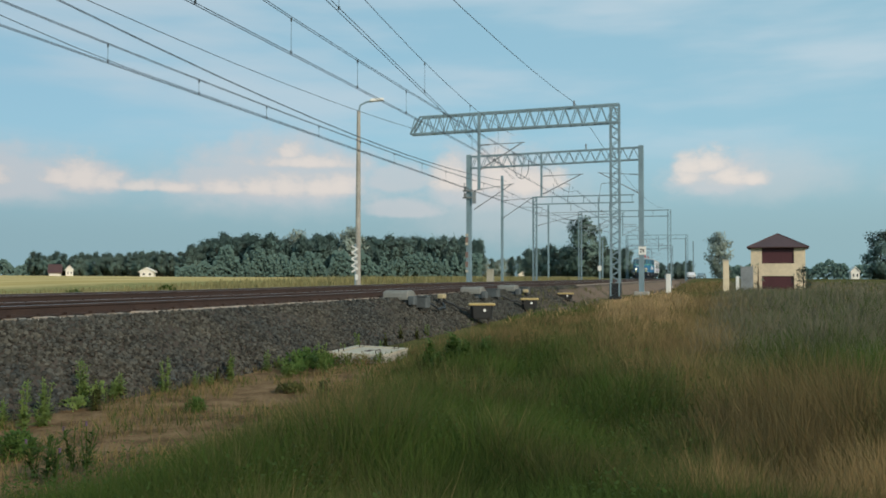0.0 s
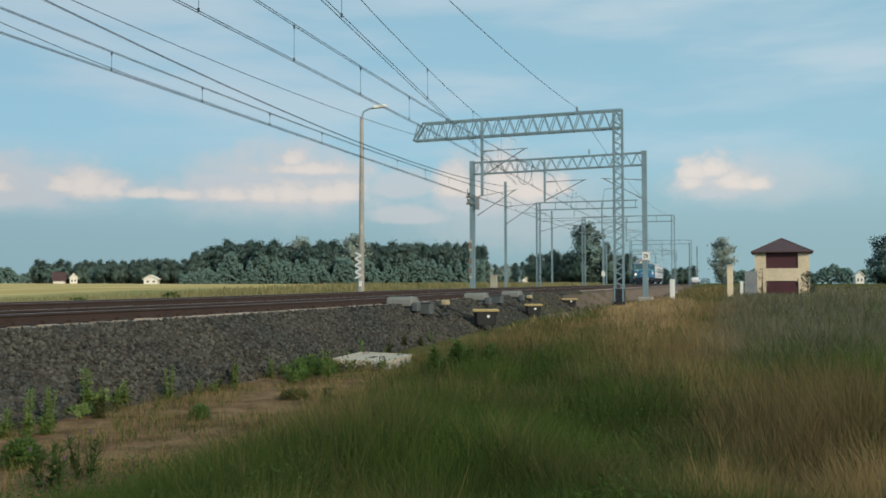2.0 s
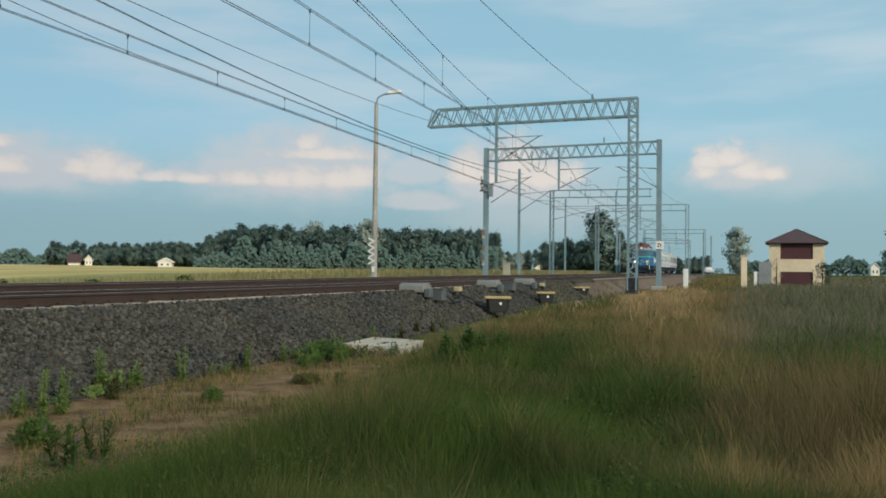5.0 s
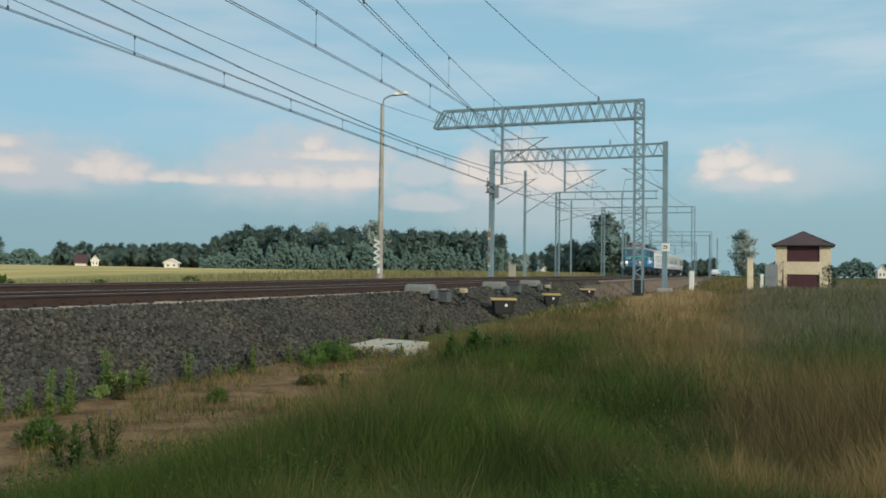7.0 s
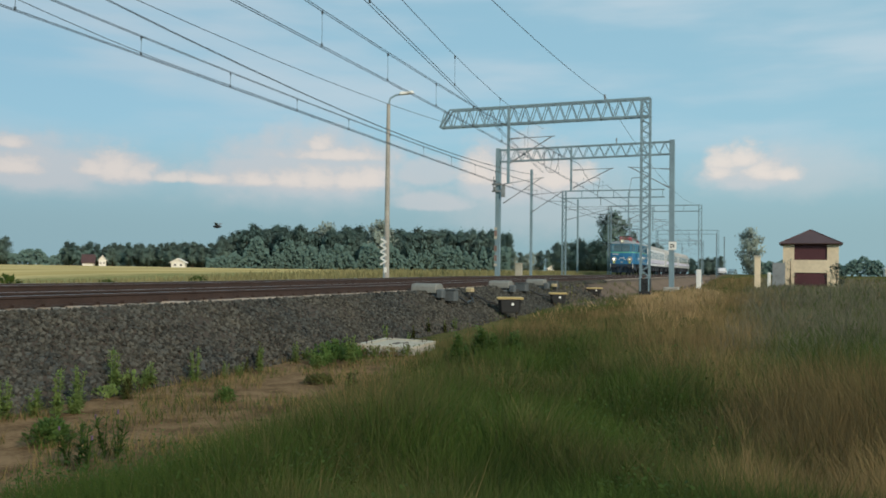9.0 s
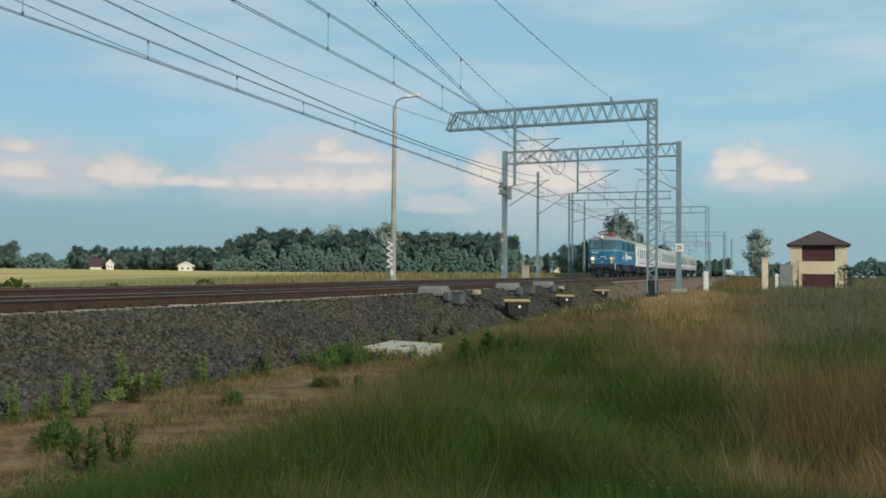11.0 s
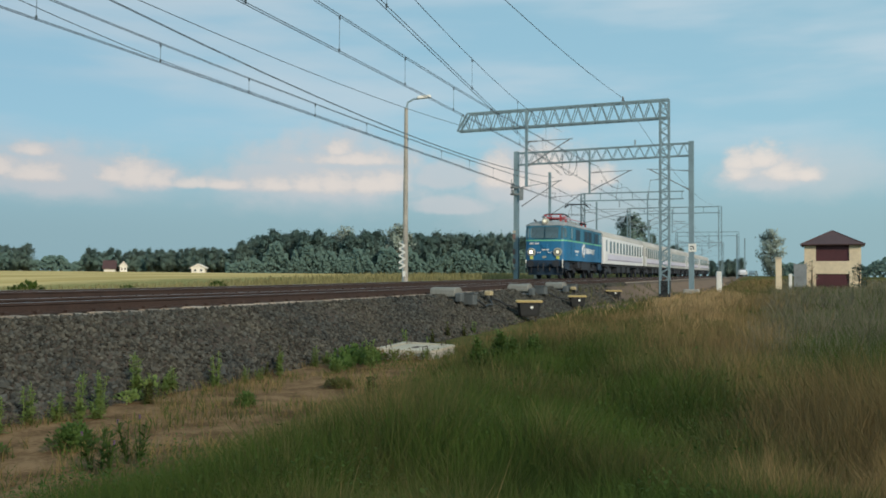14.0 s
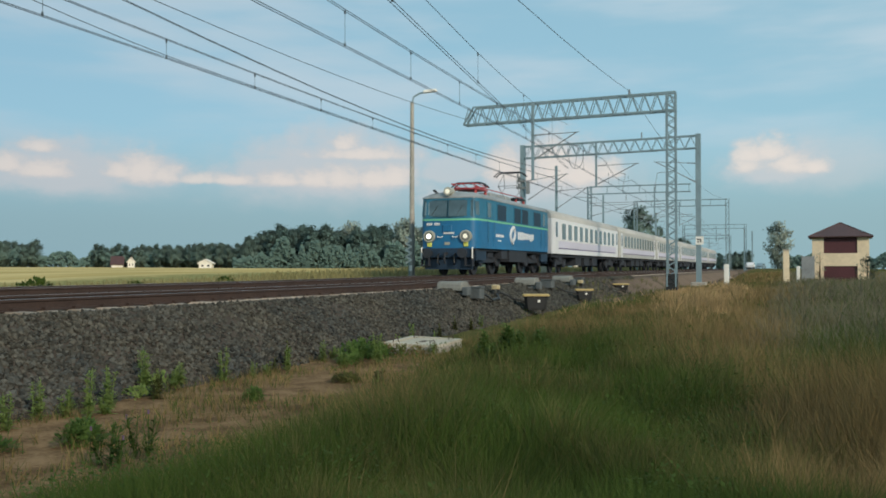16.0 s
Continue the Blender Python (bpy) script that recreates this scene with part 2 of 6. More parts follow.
# ---- mesh building ----
class Shape:
    """Collects vertices and faces for one mesh."""

    def __init__(self):
        self.v, self.f = [], []

    def add(self, vs, fs):
        n = len(self.v)
        self.v += [tuple(p) for p in vs]
        self.f += [tuple(i + n for i in q) for q in fs]
        return self

    def box(self, c, s, m=None, bevel=0.0):
        """A block at c with size s; the four upright edges are cut by bevel."""
        x, y, z = (a / 2 for a in s)
        if bevel:
            b = bevel
            ring = [(-x + b, -y), (x - b, -y), (x, -y + b), (x, y - b), (x - b, y), (-x + b, y), (-x, y - b), (-x, -y + b)]
        else:
            ring = [(-x, -y), (x, -y), (x, y), (-x, y)]
        k = len(ring)
        if bevel:
            sc = lambda p, q: (p[0] - math.copysign(q, p[0]) * 0.7, p[1] - math.copysign(q, p[1]) * 0.7)
            levels = [(-z, 0), (z - bevel * 0.7, 0), (z, bevel)]
        else:
            sc = lambda p, q: p
            levels = [(-z, 0), (z, 0)]
        vs = []
        for lz, q in levels:
            vs += [(*(sc(p, q) if q else p), lz) for p in ring]
        fs = [tuple(reversed(range(k))), tuple(range((len(levels) - 1) * k, len(levels) * k))]
        for j in range(len(levels) - 1):
            fs += [(j * k + i, j * k + (i + 1) % k, (j + 1) * k + (i + 1) % k, (j + 1) * k + i) for i in range(k)]
        vs = [Vector(p) for p in vs]
        if m is not None:
            vs = [m @ p for p in vs]
        return self.add([p + Vector(c) for p in vs], fs)

    def tube(self, a, b, r, r2=None, n=8, caps=True):
        a, b = Vector(a), Vector(b)
        r2 = r if r2 is None else r2
        d = (b - a).normalized()
        u = d.orthogonal().normalized()
        w = d.cross(u)
        vs = []
        for p, q in ((a, r), (b, r2)):
            vs += [p + (u * math.cos(2 * math.pi * i / n) + w * math.sin(2 * math.pi * i / n)) * q for i in range(n)]
        fs = [(i, (i + 1) % n, n + (i + 1) % n, n + i) for i in range(n)]
        if caps:
            fs += [tuple(reversed(range(n))), tuple(range(n, 2 * n))]
        return self.add(vs, fs)

    def path(self, pts, r, n=6):
        """A round bar swept along the points."""
        pts = [Vector(p) for p in pts]
        u = (pts[1] - pts[0]).orthogonal().normalized()
        rings = []
        for i, p in enumerate(pts):
            d = (pts[min(i + 1, len(pts) - 1)] - pts[max(i - 1, 0)]).normalized()
            u = (u - d * u.dot(d)).normalized()
            w = d.cross(u)
            rings.append([p + (u * math.cos(2 * math.pi * k / n) + w * math.sin(2 * math.pi * k / n)) * r for k in range(n)])
        return self.loft(rings)

    def beam(self, a, b, w, h, upref=(0, 0, 1)):
        """A bar of w x h from a to b."""
        a, b = Vector(a), Vector(b)
        d = (b - a).normalized()
        s = d.cross(Vector(upref))
        if s.length < 1e-4:
            s = d.cross(Vector((0, 1, 0)))
        s.normalize()
        t = s.cross(d)
        vs = [p + s * i * w / 2 + t * j * h / 2 for p in (a, b) for i, j in ((-1, -1), (1, -1), (1, 1), (-1, 1))]
        return self.add(vs, [(3, 2, 1, 0), (4, 5, 6, 7), (0, 1, 5, 4), (1, 2, 6, 5), (2, 3, 7, 6), (3, 0, 4, 7)])

    def loft(self, rings, close=True, caps=True):
        k = len(rings[0])
        vs = [p for r in rings for p in r]
        fs = []
        for j in range(len(rings) - 1):
            for i in range(k if close else k - 1):
                fs.append((j * k + i, j * k + (i + 1) % k, (j + 1) * k + (i + 1) % k, (j + 1) * k + i))
        if caps and close:
            fs += [tuple(reversed(range(k))), tuple(range((len(rings) - 1) * k, len(rings) * k))]
        return self.add(vs, fs)

    def mesh(self, name, material, smooth=False):
        me = bpy.data.meshes.new(name)
        me.from_pydata(self.v, [], self.f)
        if material:
            me.materials.append(material)
        if smooth:
            me.shade_smooth()
            me.set_sharp_from_angle(angle=radians(40))
        return me


def part(name, shape, material, parent, label="", smooth=False, m=None):
    me = shape.mesh(name, material, smooth) if isinstance(shape, Shape) else shape
    ob = new(name, me)
    ob.parent = parent
    if m is not None:
        ob.matrix_basis = m
    if label:
        tagged(ob, label)
    return ob


def thing(name, label, category, m=None, group="", kind=""):
    ob = new(name)
    ob.empty_display_size = 0.2
    if m is not None:
        ob.matrix_basis = m
    return tagged(ob, label, category, group, kind)


def solid(name, shape, material, label, category, m=None, group="", kind="", smooth=False):
    ob = new(name, shape.mesh(name, material, smooth))
    if m is not None:
        ob.matrix_basis = m
    return tagged(ob, label, category, group, kind)


FAR_X, NEAR_X, RAIL_Z = -14.95, -10.95, 1.23


def bend(y):
    """The line runs straight, then curves away to the left."""
    return -max(0.0, min(y, 620.0) - 190.0) ** 2 / 700.0 - max(0.0, y - 620.0) * 1.22


def rise(y):
    """The line climbs gently into the distance."""
    return 0.12 * sstep(y, 18, 50) + 0.0021 * max(0.0, y - 40.0)


FAR_UP = 0.05   # the far track lies a little higher than the near one


def sstep(v, a, b):
    t = min(1.0, max(0.0, (v - a) / (b - a)))
    return t * t * (3 - 2 * t)


def ground_z(x, y):
    """Height of the natural ground."""
    swell = 0.28 * sstep(y, 20, 42) * sstep(x, -14, -8) * (1 - 0.6 * sstep(x, 0, 14))
    z = swell
    u = -(x - bend(y))
    if u > 17:
        z += (0.75 + 0.50 * sstep(y, 26, 60) + rise(y)) * sstep(u, 17, 21) + 1.15 * sstep(u, 24, 420)
    if x > -8.5:
        z += 0.10 * sstep(x, -7, -3)
    z += 1.5 * sstep(y, 95, 215) * sstep(x - bend(y), -9, -6.5)
    z += 0.05 * noise.noise((x * 0.22, y * 0.22, 0.0)) + 0.02 * noise.noise((x * 0.9, y * 0.9, 3.0))
    return z


# ---- ground ----
def ground_material():
    m = bpy.data.materials.new("soil, meadow and grain field")
    m.use_nodes = True
    nt = m.node_tree
    N, L = nt.nodes.new, nt.links.new
    p = nt.nodes["Principled BSDF"]
    p.inputs["Roughness"].default_value = 0.95
    p.inputs["Specular IOR Level"].default_value = 0.0
    tc, sep = N("ShaderNodeTexCoord"), N("ShaderNodeSeparateXYZ")
    L(tc.outputs["Object"], sep.inputs[0])

    def ns(scale, detail=5, stretch=None):
        n = N("ShaderNodeTexNoise")
        n.inputs["Scale"].default_value, n.inputs["Detail"].default_value = scale, detail
        if stretch:
            mp = N("ShaderNodeMapping")
            mp.inputs["Scale"].default_value = stretch
            L(tc.outputs["Object"], mp.inputs["Vector"])
            L(mp.outputs[0], n.inputs["Vector"])
        else:
            L(tc.outputs["Object"], n.inputs["Vector"])
        return n.outputs["Fac"]

    def rng(v, a, b):
        n = N("ShaderNodeMapRange")
        n.interpolation_type = "SMOOTHSTEP"
        n.inputs["From Min"].default_value, n.inputs["From Max"].default_value = a, b
        L(v, n.inputs["Value"])
        return n.outputs["Result"]

    def mix(f, a, b):
        n = N("ShaderNodeMix")
        n.data_type = "RGBA"
        L(f, n.inputs[0])
        for i, v in ((6, a), (7, b)):
            if isinstance(v, tuple):
                n.inputs[i].default_value = (*v, 1)
            else:
                L(v, n.inputs[i])
        return n.outputs[2]

    def add(a, b, k):
        n = N("ShaderNodeMath")
        n.operation = "MULTIPLY_ADD"
        L(b, n.inputs[0])
        n.inputs[1].default_value = k
        L(a, n.inputs[2])
        return n.outputs[0]

    big, mid, fine = ns(0.25), ns(2.2, 6), ns(18, 6)
    soil = mix(rng(add(mid, fine, 0.6), 0.55, 1.05), (0.104, 0.067, 0.038), (0.25, 0.165, 0.094))
    meadow = mix(rng(add(big, mid, 0.6), 0.5, 1.1), (0.045, 0.060, 0.020), (0.16, 0.135, 0.06))
    field = mix(rng(ns(0.09, 6, (1.0, 0.25, 1)), 0.42, 0.60), (0.44, 0.34, 0.14), (0.60, 0.475, 0.23))
    # bare strip at the foot of the ballast, meadow to the right of it, grain beyond the line
    edge = add(sep.outputs["X"], mid, 1.6)
    c = mix(rng(edge, -4.6, -3.4), soil, meadow)
    c = mix(rng(add(sep.outputs["Y"], mid, 5.0), 17, 22), c, meadow)
    verge = mix(rng(mid, 0.4, 0.6), (0.185, 0.195, 0.080), (0.30, 0.275, 0.125))
    far = N("ShaderNodeMath")
    far.operation = "MULTIPLY"
    far.inputs[1].default_value = -1
    L(sep.outputs["X"], far.inputs[0])
    c = mix(rng(far.outputs[0], 16, 18), c, verge)
    c = mix(rng(add(far.outputs[0], big, 14), 40, 50), c, field)
    both = N("ShaderNodeMath")
    both.operation = "MULTIPLY"
    L(rng(add(far.outputs[0], mid, 0.8), 6.2, 6.9), both.inputs[0])
    L(rng(add(sep.outputs["Y"], mid, 4.0), 36, 44), both.inputs[1])
    near = N("ShaderNodeMath")
    near.operation = "LESS_THAN"
    L(far.outputs[0], near.inputs[0])
    near.inputs[1].default_value = 14.0
    only = N("ShaderNodeMath")
    only.operation = "MULTIPLY"
    L(both.outputs[0], only.inputs[0])
    L(near.outputs[0], only.inputs[1])
    c = mix(only.outputs[0], c, mix(rng(mid, 0.35, 0.65), (0.115, 0.086, 0.066), (0.21, 0.158, 0.118)))
    L(c, p.inputs["Base Color"])
    b = N("ShaderNodeBump")
    b.inputs["Strength"].default_value, b.inputs["Distance"].default_value = 0.6, 0.05
    L(add(mid, fine, 0.5), b.inputs["Height"])
    L(b.outputs[0], p.inputs["Normal"])
    return m


def axis(core, span, step, reach):
    """Grid lines: even within the core, then ever wider out to the reach."""
    a = list(np.arange(core - span, core + span + 1e-6, step))
    d = step
    while a[-1] < reach:
        d *= 1.22
        a.append(a[-1] + d)
    d = step
    while a[0] > -reach:
        d *= 1.22
        a.insert(0, a[0] - d)
    return a


def build_ground():
    xs, ys = axis(-4, 14, 0.5, 4000), axis(18, 26, 0.6, 4000)
    s = Shape()
    vs = [(x, y, ground_z(x, y)) for y in ys for x in xs]
    k = len(xs)
    fs = [(j * k + i, j * k + i + 1, (j + 1) * k + i + 1, (j + 1) * k + i) for j in range(len(ys) - 1) for i in range(k - 1)]
    s.add(vs, fs)
    solid("ground", s, ground_material(), "uneven ground with bare soil, meadow and a ripe grain field", "ground", kind="structure", smooth=True)


build_ground()


# ---- railway bed ----
def bed_z(x, y=0.0):
    """Top of the ballast across the line."""
    c = RAIL_Z - 0.207 + rise(y)
    if x < -13.3:
        c += FAR_UP
    if x > NEAR_X + 1.55:
        return c - (x - NEAR_X - 1.55) / 1.55
    if x < FAR_X - 1.6:
        return c - (FAR_X - 1.6 - x) / 1.5
    return c


def soil_strip(m):
    """Beyond the points the shoulder is bare brown soil instead of stone."""
    nt = m.node_tree
    N, L = nt.nodes.new, nt.links.new
    p = nt.nodes["Principled BSDF"]
    stone = p.inputs["Base Color"].links[0].from_socket
    tc, sep, ns = N("ShaderNodeTexCoord"), N("ShaderNodeSeparateXYZ"), N("ShaderNodeTexNoise")
    ns.inputs["Scale"].default_value, ns.inputs["Detail"].default_value = 0.7, 6
    L(tc.outputs["Object"], sep.inputs[0])
    L(tc.outputs["Object"], ns.inputs["Vector"])
    masks = []
    for out, a, b in (("X", -9.5, -9.0), ("Y", 36.0, 62.0)):
        r = N("ShaderNodeMapRange")
        r.inputs["From Min"].default_value, r.inputs["From Max"].default_value = a, b
        L(sep.outputs[out], r.inputs["Value"])
        masks.append(r.outputs["Result"])
    mul, soil, mix = N("ShaderNodeMath"), N("ShaderNodeMix"), N("ShaderNodeMix")
    mul.operation = "MULTIPLY"
    soil.data_type = mix.data_type = "RGBA"
    L(masks[0], mul.inputs[0])
    L(masks[1], mul.inputs[1])
    L(ns.outputs["Fac"], soil.inputs[0])
    soil.inputs[6].default_value, soil.inputs[7].default_value = (0.115, 0.086, 0.066, 1), (0.21, 0.158, 0.118, 1)
    L(mul.outputs[0], mix.inputs[0])
    L(stone, mix.inputs[6])
    L(soil.outputs[2], mix.inputs[7])
    L(mix.outputs[2], p.inputs["Base Color"])


soil_strip(M_BALLAST)


def build_bed():
    xs = [-18.6, -17.4, FAR_X - 1.6, -15, -13.4, -12.6, -11, NEAR_X + 1.3, NEAR_X + 1.55, -9.0, -8.6, -8.2, -7.9, -7.6, -7.3, -7.0]
    ys = list(np.arange(-80, 120, 1.5)) + list(np.arange(120, 660, 10))
    s = Shape()
    k = len(xs)
    vs = []
    for y in ys:
        for x in xs:
            wob = 0.05 * noise.noise((x * 1.5, y * 0.8, 5)) if x > NEAR_X + 1.4 else 0
            wide = 0.06 * sstep(y, 22, 30) * sstep(x, -9.2, -8.4)
            vs.append((x + bend(y), y, bed_z(x, y) + wob + wide))
    fs = [(j * k + i, j * k + i + 1, (j + 1) * k + i + 1, (j + 1) * k + i) for j in range(len(ys) - 1) for i in range(k - 1)]
    s.add(vs, fs)
    solid("ballast_bed", s, M_BALLAST, "dark grey crushed stone ballast bed under two tracks", "ballast", kind="structure", smooth=True)


build_bed()


def stone_heap():
    """Loose ballast stones on the slope and shoulder beside the near track."""
    rng = np.random.default_rng(7)
    base = np.array([(1, 0, 0), (-1, 0, 0), (0, 1, 0), (0, -1, 0), (0, 0, 1), (0, 0, -1), (.62, .62, .45), (-.62, .6, .5), (-.6, -.62, .45), (.6, -.6, .5)])
    tris = [(4, 6, 0), (6, 2, 0), (4, 7, 6), (7, 2, 6), (4, 8, 7), (7, 8, 1), (7, 1, 2), (4, 9, 8), (8, 9, 3), (8, 3, 1), (4, 0, 9), (9, 0, 3), (0, 2, 5), (2, 1, 5), (1, 3, 5), (3, 0, 5)]
    vs, fs = [], []
    n = 0
    while n < 34000:
        y = 4 + 56 * rng.random() ** 1.9
        x = rng.uniform(NEAR_X + 1.38, -7.2)
        if x > -7.95 and rng.random() < (x + 7.95) / 0.35:
            continue
        wide = 0.06 * sstep(y, 22, 30) * sstep(x, -9.2, -8.4)
        z = bed_z(x, y) + wide
        if x > -9.2 and y > 38 and rng.random() < (y - 38) / 14:
            continue
        if z < ground_z(x, y) - 0.02:
            continue
        r = rng.uniform(0.015, 0.040) * (1.0 + y / 60)
        q = base * rng.uniform(0.55, 1.1, (10, 1)) * (r * rng.uniform(0.8, 1.5, 3))
        a = rng.uniform(0, 2 * np.pi, 2)
        ca, sa, cb, sb = np.cos(a[0]), np.sin(a[0]), np.cos(a[1]), np.sin(a[1])
        q = q @ np.array([(ca, -sa, 0), (sa, ca, 0), (0, 0, 1)]) @ np.array([(1, 0, 0), (0, cb, -sb), (0, sb, cb)])
        vs.append(q + (x, y, z + r * rng.uniform(-0.1, 0.5)))
        fs.append(np.array(tris) + n * 10)
        n += 1
    s = Shape()
    s.v, s.f = np.concatenate(vs).tolist(), np.concatenate(fs).tolist()
    solid("ballast_stones", s, M_STONE, "loose dark grey crushed stones on the ballast slope", "ballast", kind="stuff")


stone_heap()

RAIL_PROFILE = [(-0.067, -0.172), (0.067, -0.172), (0.067, -0.160), (0.012, -0.140), (0.012, -0.045), (0.034, -0.034), (0.034, -0.004), (0.028, 0.0),
                (-0.028, 0.0), (-0.034, -0.004), (-0.034, -0.034), (-0.012, -0.045), (-0.012, -0.140), (-0.067, -0.160)]


LINE = [-80.0, 0.0, 18.0, 24.0, 30.0, 36.0, 42.0, 50.0, 70.0, 100.0, 145.0] + [190.0 + 10 * i for i in range(44)]


def build_track(x0, name, label, near):
    t = thing("railway_track", label, "railway track", kind="structure", m=pose(x0, 0, RAIL_Z + (0.0 if near else FAR_UP)))
    for side in (-0.7515, 0.7515):
        s = Shape()
        s.loft([[(side + px + bend(y), y, pz + rise(y)) for px, pz in RAIL_PROFILE] for y in LINE])
        rail = part("rail", s, M_RUST, t, "rusty steel rail with a shiny head")
        h = Shape().loft([[(side + px + bend(y), y, pz + rise(y)) for px, pz in ((-0.025, -0.001), (0.025, -0.001), (0.025, 0.003), (-0.025, 0.003))] for y in LINE])
        part("rail_head", h, M_RAILTOP, rail, "polished running surface")
    s = Shape()
    prof = [(-1.30, -0.30), (-1.30, -0.185), (-0.95, -0.168), (-0.45, -0.172), (0.45, -0.172), (0.95, -0.168), (1.30, -0.185), (1.30, -0.30)]
    s.loft([[(px, y, pz) for px, pz in prof] for y in (-0.13, 0.13)])
    one = s.mesh("sleeper", M_SLEEPER)
    count = 190 if near else 120
    for i in range(count):
        part("sleeper", one, None, t, m=pose(random.uniform(-0.02, 0.02), 2 + i * 0.6, rise(2 + i * 0.6) + random.uniform(-0.008, 0.008), 0, 0, random.uniform(-0.6, 0.6)))
    s = Shape()
    for i in list(range(-100, 0)) + list(range(count, 330)):
        s.box((bend(2 + i * 0.6), 2 + i * 0.6, rise(2 + i * 0.6) - 0.24), (2.6, 0.26, 0.13))
    tagged(part("distant_sleepers", s, M_SLEEPER, t), kind="stuff")
    c = Shape()
    for i in range(120):
        for side in (-0.7515, 0.7515):
            for d in (-0.1, 0.1):
                c.box((side + d, 2 + i * 0.6, rise(2 + i * 0.6) - 0.145), (0.07, 0.11, 0.05))
    tagged(part("rail_clips", c, M_RUST, t), kind="stuff")


build_track(FAR_X, "far", "railway track with rusty rails on concrete sleepers, used by the train", False)
build_track(NEAR_X, "near", "empty railway track with rusty rails on pale concrete sleepers", True)


# ---- overhead line ----
def lattice(parent, p0, p1, w, h, bays, chord=0.07, rod=0.035, upref=(0, 0, 1), taper=0.0, name="truss"):
    """A lattice beam of four chords and zigzag rods from p0 to p1; p0 and p1 are the middle of its section. taper shortens the upper chords at p0."""
    p0, p1 = Vector(p0), Vector(p1)
    d = (p1 - p0).normalized()
    side = d.cross(Vector(upref)).normalized()
    up = side.cross(d)
    for i in (-1, 1):
        for j in (-1, 1):
            s = Shape()
            a = p0 + side * i * w / 2 + up * j * h / 2 + (d * taper if j > 0 else Vector())
            s.beam(a, p1 + side * i * w / 2 + up * j * h / 2, chord, chord, upref)
            part("chord", s, M_GALV, parent)
    step = (p1 - p0).length / bays
    z = Shape().beam((0, 0, 0), (math.hypot(step / 2, h), 0, 0), rod, rod).mesh("diagonal", M_GALV)
    for i in (-1, 1):
        for b in range(bays * 2):
            a = p0 + d * (b * step / 2) + side * i * w / 2 + up * (-1 if b % 2 == 0 else 1) * h / 2
            c = p0 + d * ((b + 1) * step / 2) + side * i * w / 2 + up * (1 if b % 2 == 0 else -1) * h / 2
            x = (c - a).normalized()
            y = side
            zz = x.cross(y)
            m = Matrix((x, y, zz)).transposed().to_4x4()
            m.translation = a
            part("diagonal", z, None, parent, m=m)
    bar = Shape().beam((0, 0, 0), (w, 0, 0), rod, rod).mesh("cross_bar", M_GALV)
    for b in range(0, bays + 1, 2):
        for j in (-1, 1):
            a = p0 + d * (b * step) + up * j * h / 2 - side * w / 2
            if j > 0 and b * step < taper:
                continue
            m = Matrix((side, up, side.cross(up))).transposed().to_4x4()
            m.translation = a
            part("cross_bar", bar, None, parent, m=m)
    if taper:
        s = Shape()
        for i in (-1, 1):
            s.beam(p0 + side * i * w / 2 - up * h / 2, p0 + side * i * w / 2 + up * h / 2 + d * taper, chord, chord)
        part("end_brace", s, M_GALV, parent)


def insulator(parent, a, b):
    a, b = Vector(a), Vector(b)
    s = Shape()
    s.tube(a, b, 0.025, n=6)
    for i in range(5):
        p = a.lerp(b, 0.15 + 0.17 * i)
        d = (b - a).normalized() * 0.02
        s.tube(p - d, p + d, 0.065, 0.045, n=8)
    part("insulator", s, M_GALV_DARK, parent, "ribbed grey insulator")


def arm(parent, root_lo, root_hi, tip, contact):
    """A hinged bracket: a slanting tube, a level stay and a steady arm over the contact wire."""
    lo, hi, tip, c = Vector(root_lo), Vector(root_hi), Vector(tip), Vector(contact)
    s = Shape().tube(lo, tip, 0.032, n=6)
    part("bracket_tube", s, M_GALV_DARK, parent)
    s = Shape().tube(hi, tip + (tip - hi).normalized() * 0.15, 0.022, n=6)
    part("stay", s, M_GALV_DARK, parent)
    mid = lo.lerp(tip, 0.55)
    s = Shape().tube(mid, (c.x + 0.2, c.y, mid.z - 0.1), 0.02, n=6).tube((c.x + 0.2, c.y, mid.z - 0.1), (c.x, c.y, c.z), 0.015, n=6)
    part("steady_arm", s, M_GALV_DARK, parent)
    insulator(parent, lo, lo.lerp(tip, 0.18))
    insulator(parent, hi, hi.lerp(tip, 0.25))


def base_block(parent, x, y, w=0.9, top=0.9):
    z0 = min(0.0, ground_z(x, y)) - 0.2
    s = Shape().box((x, y, (z0 + top) / 2), (w, w, top - z0), bevel=0.05)
    part("foundation", s, M_CONC, parent, "concrete foundation block")


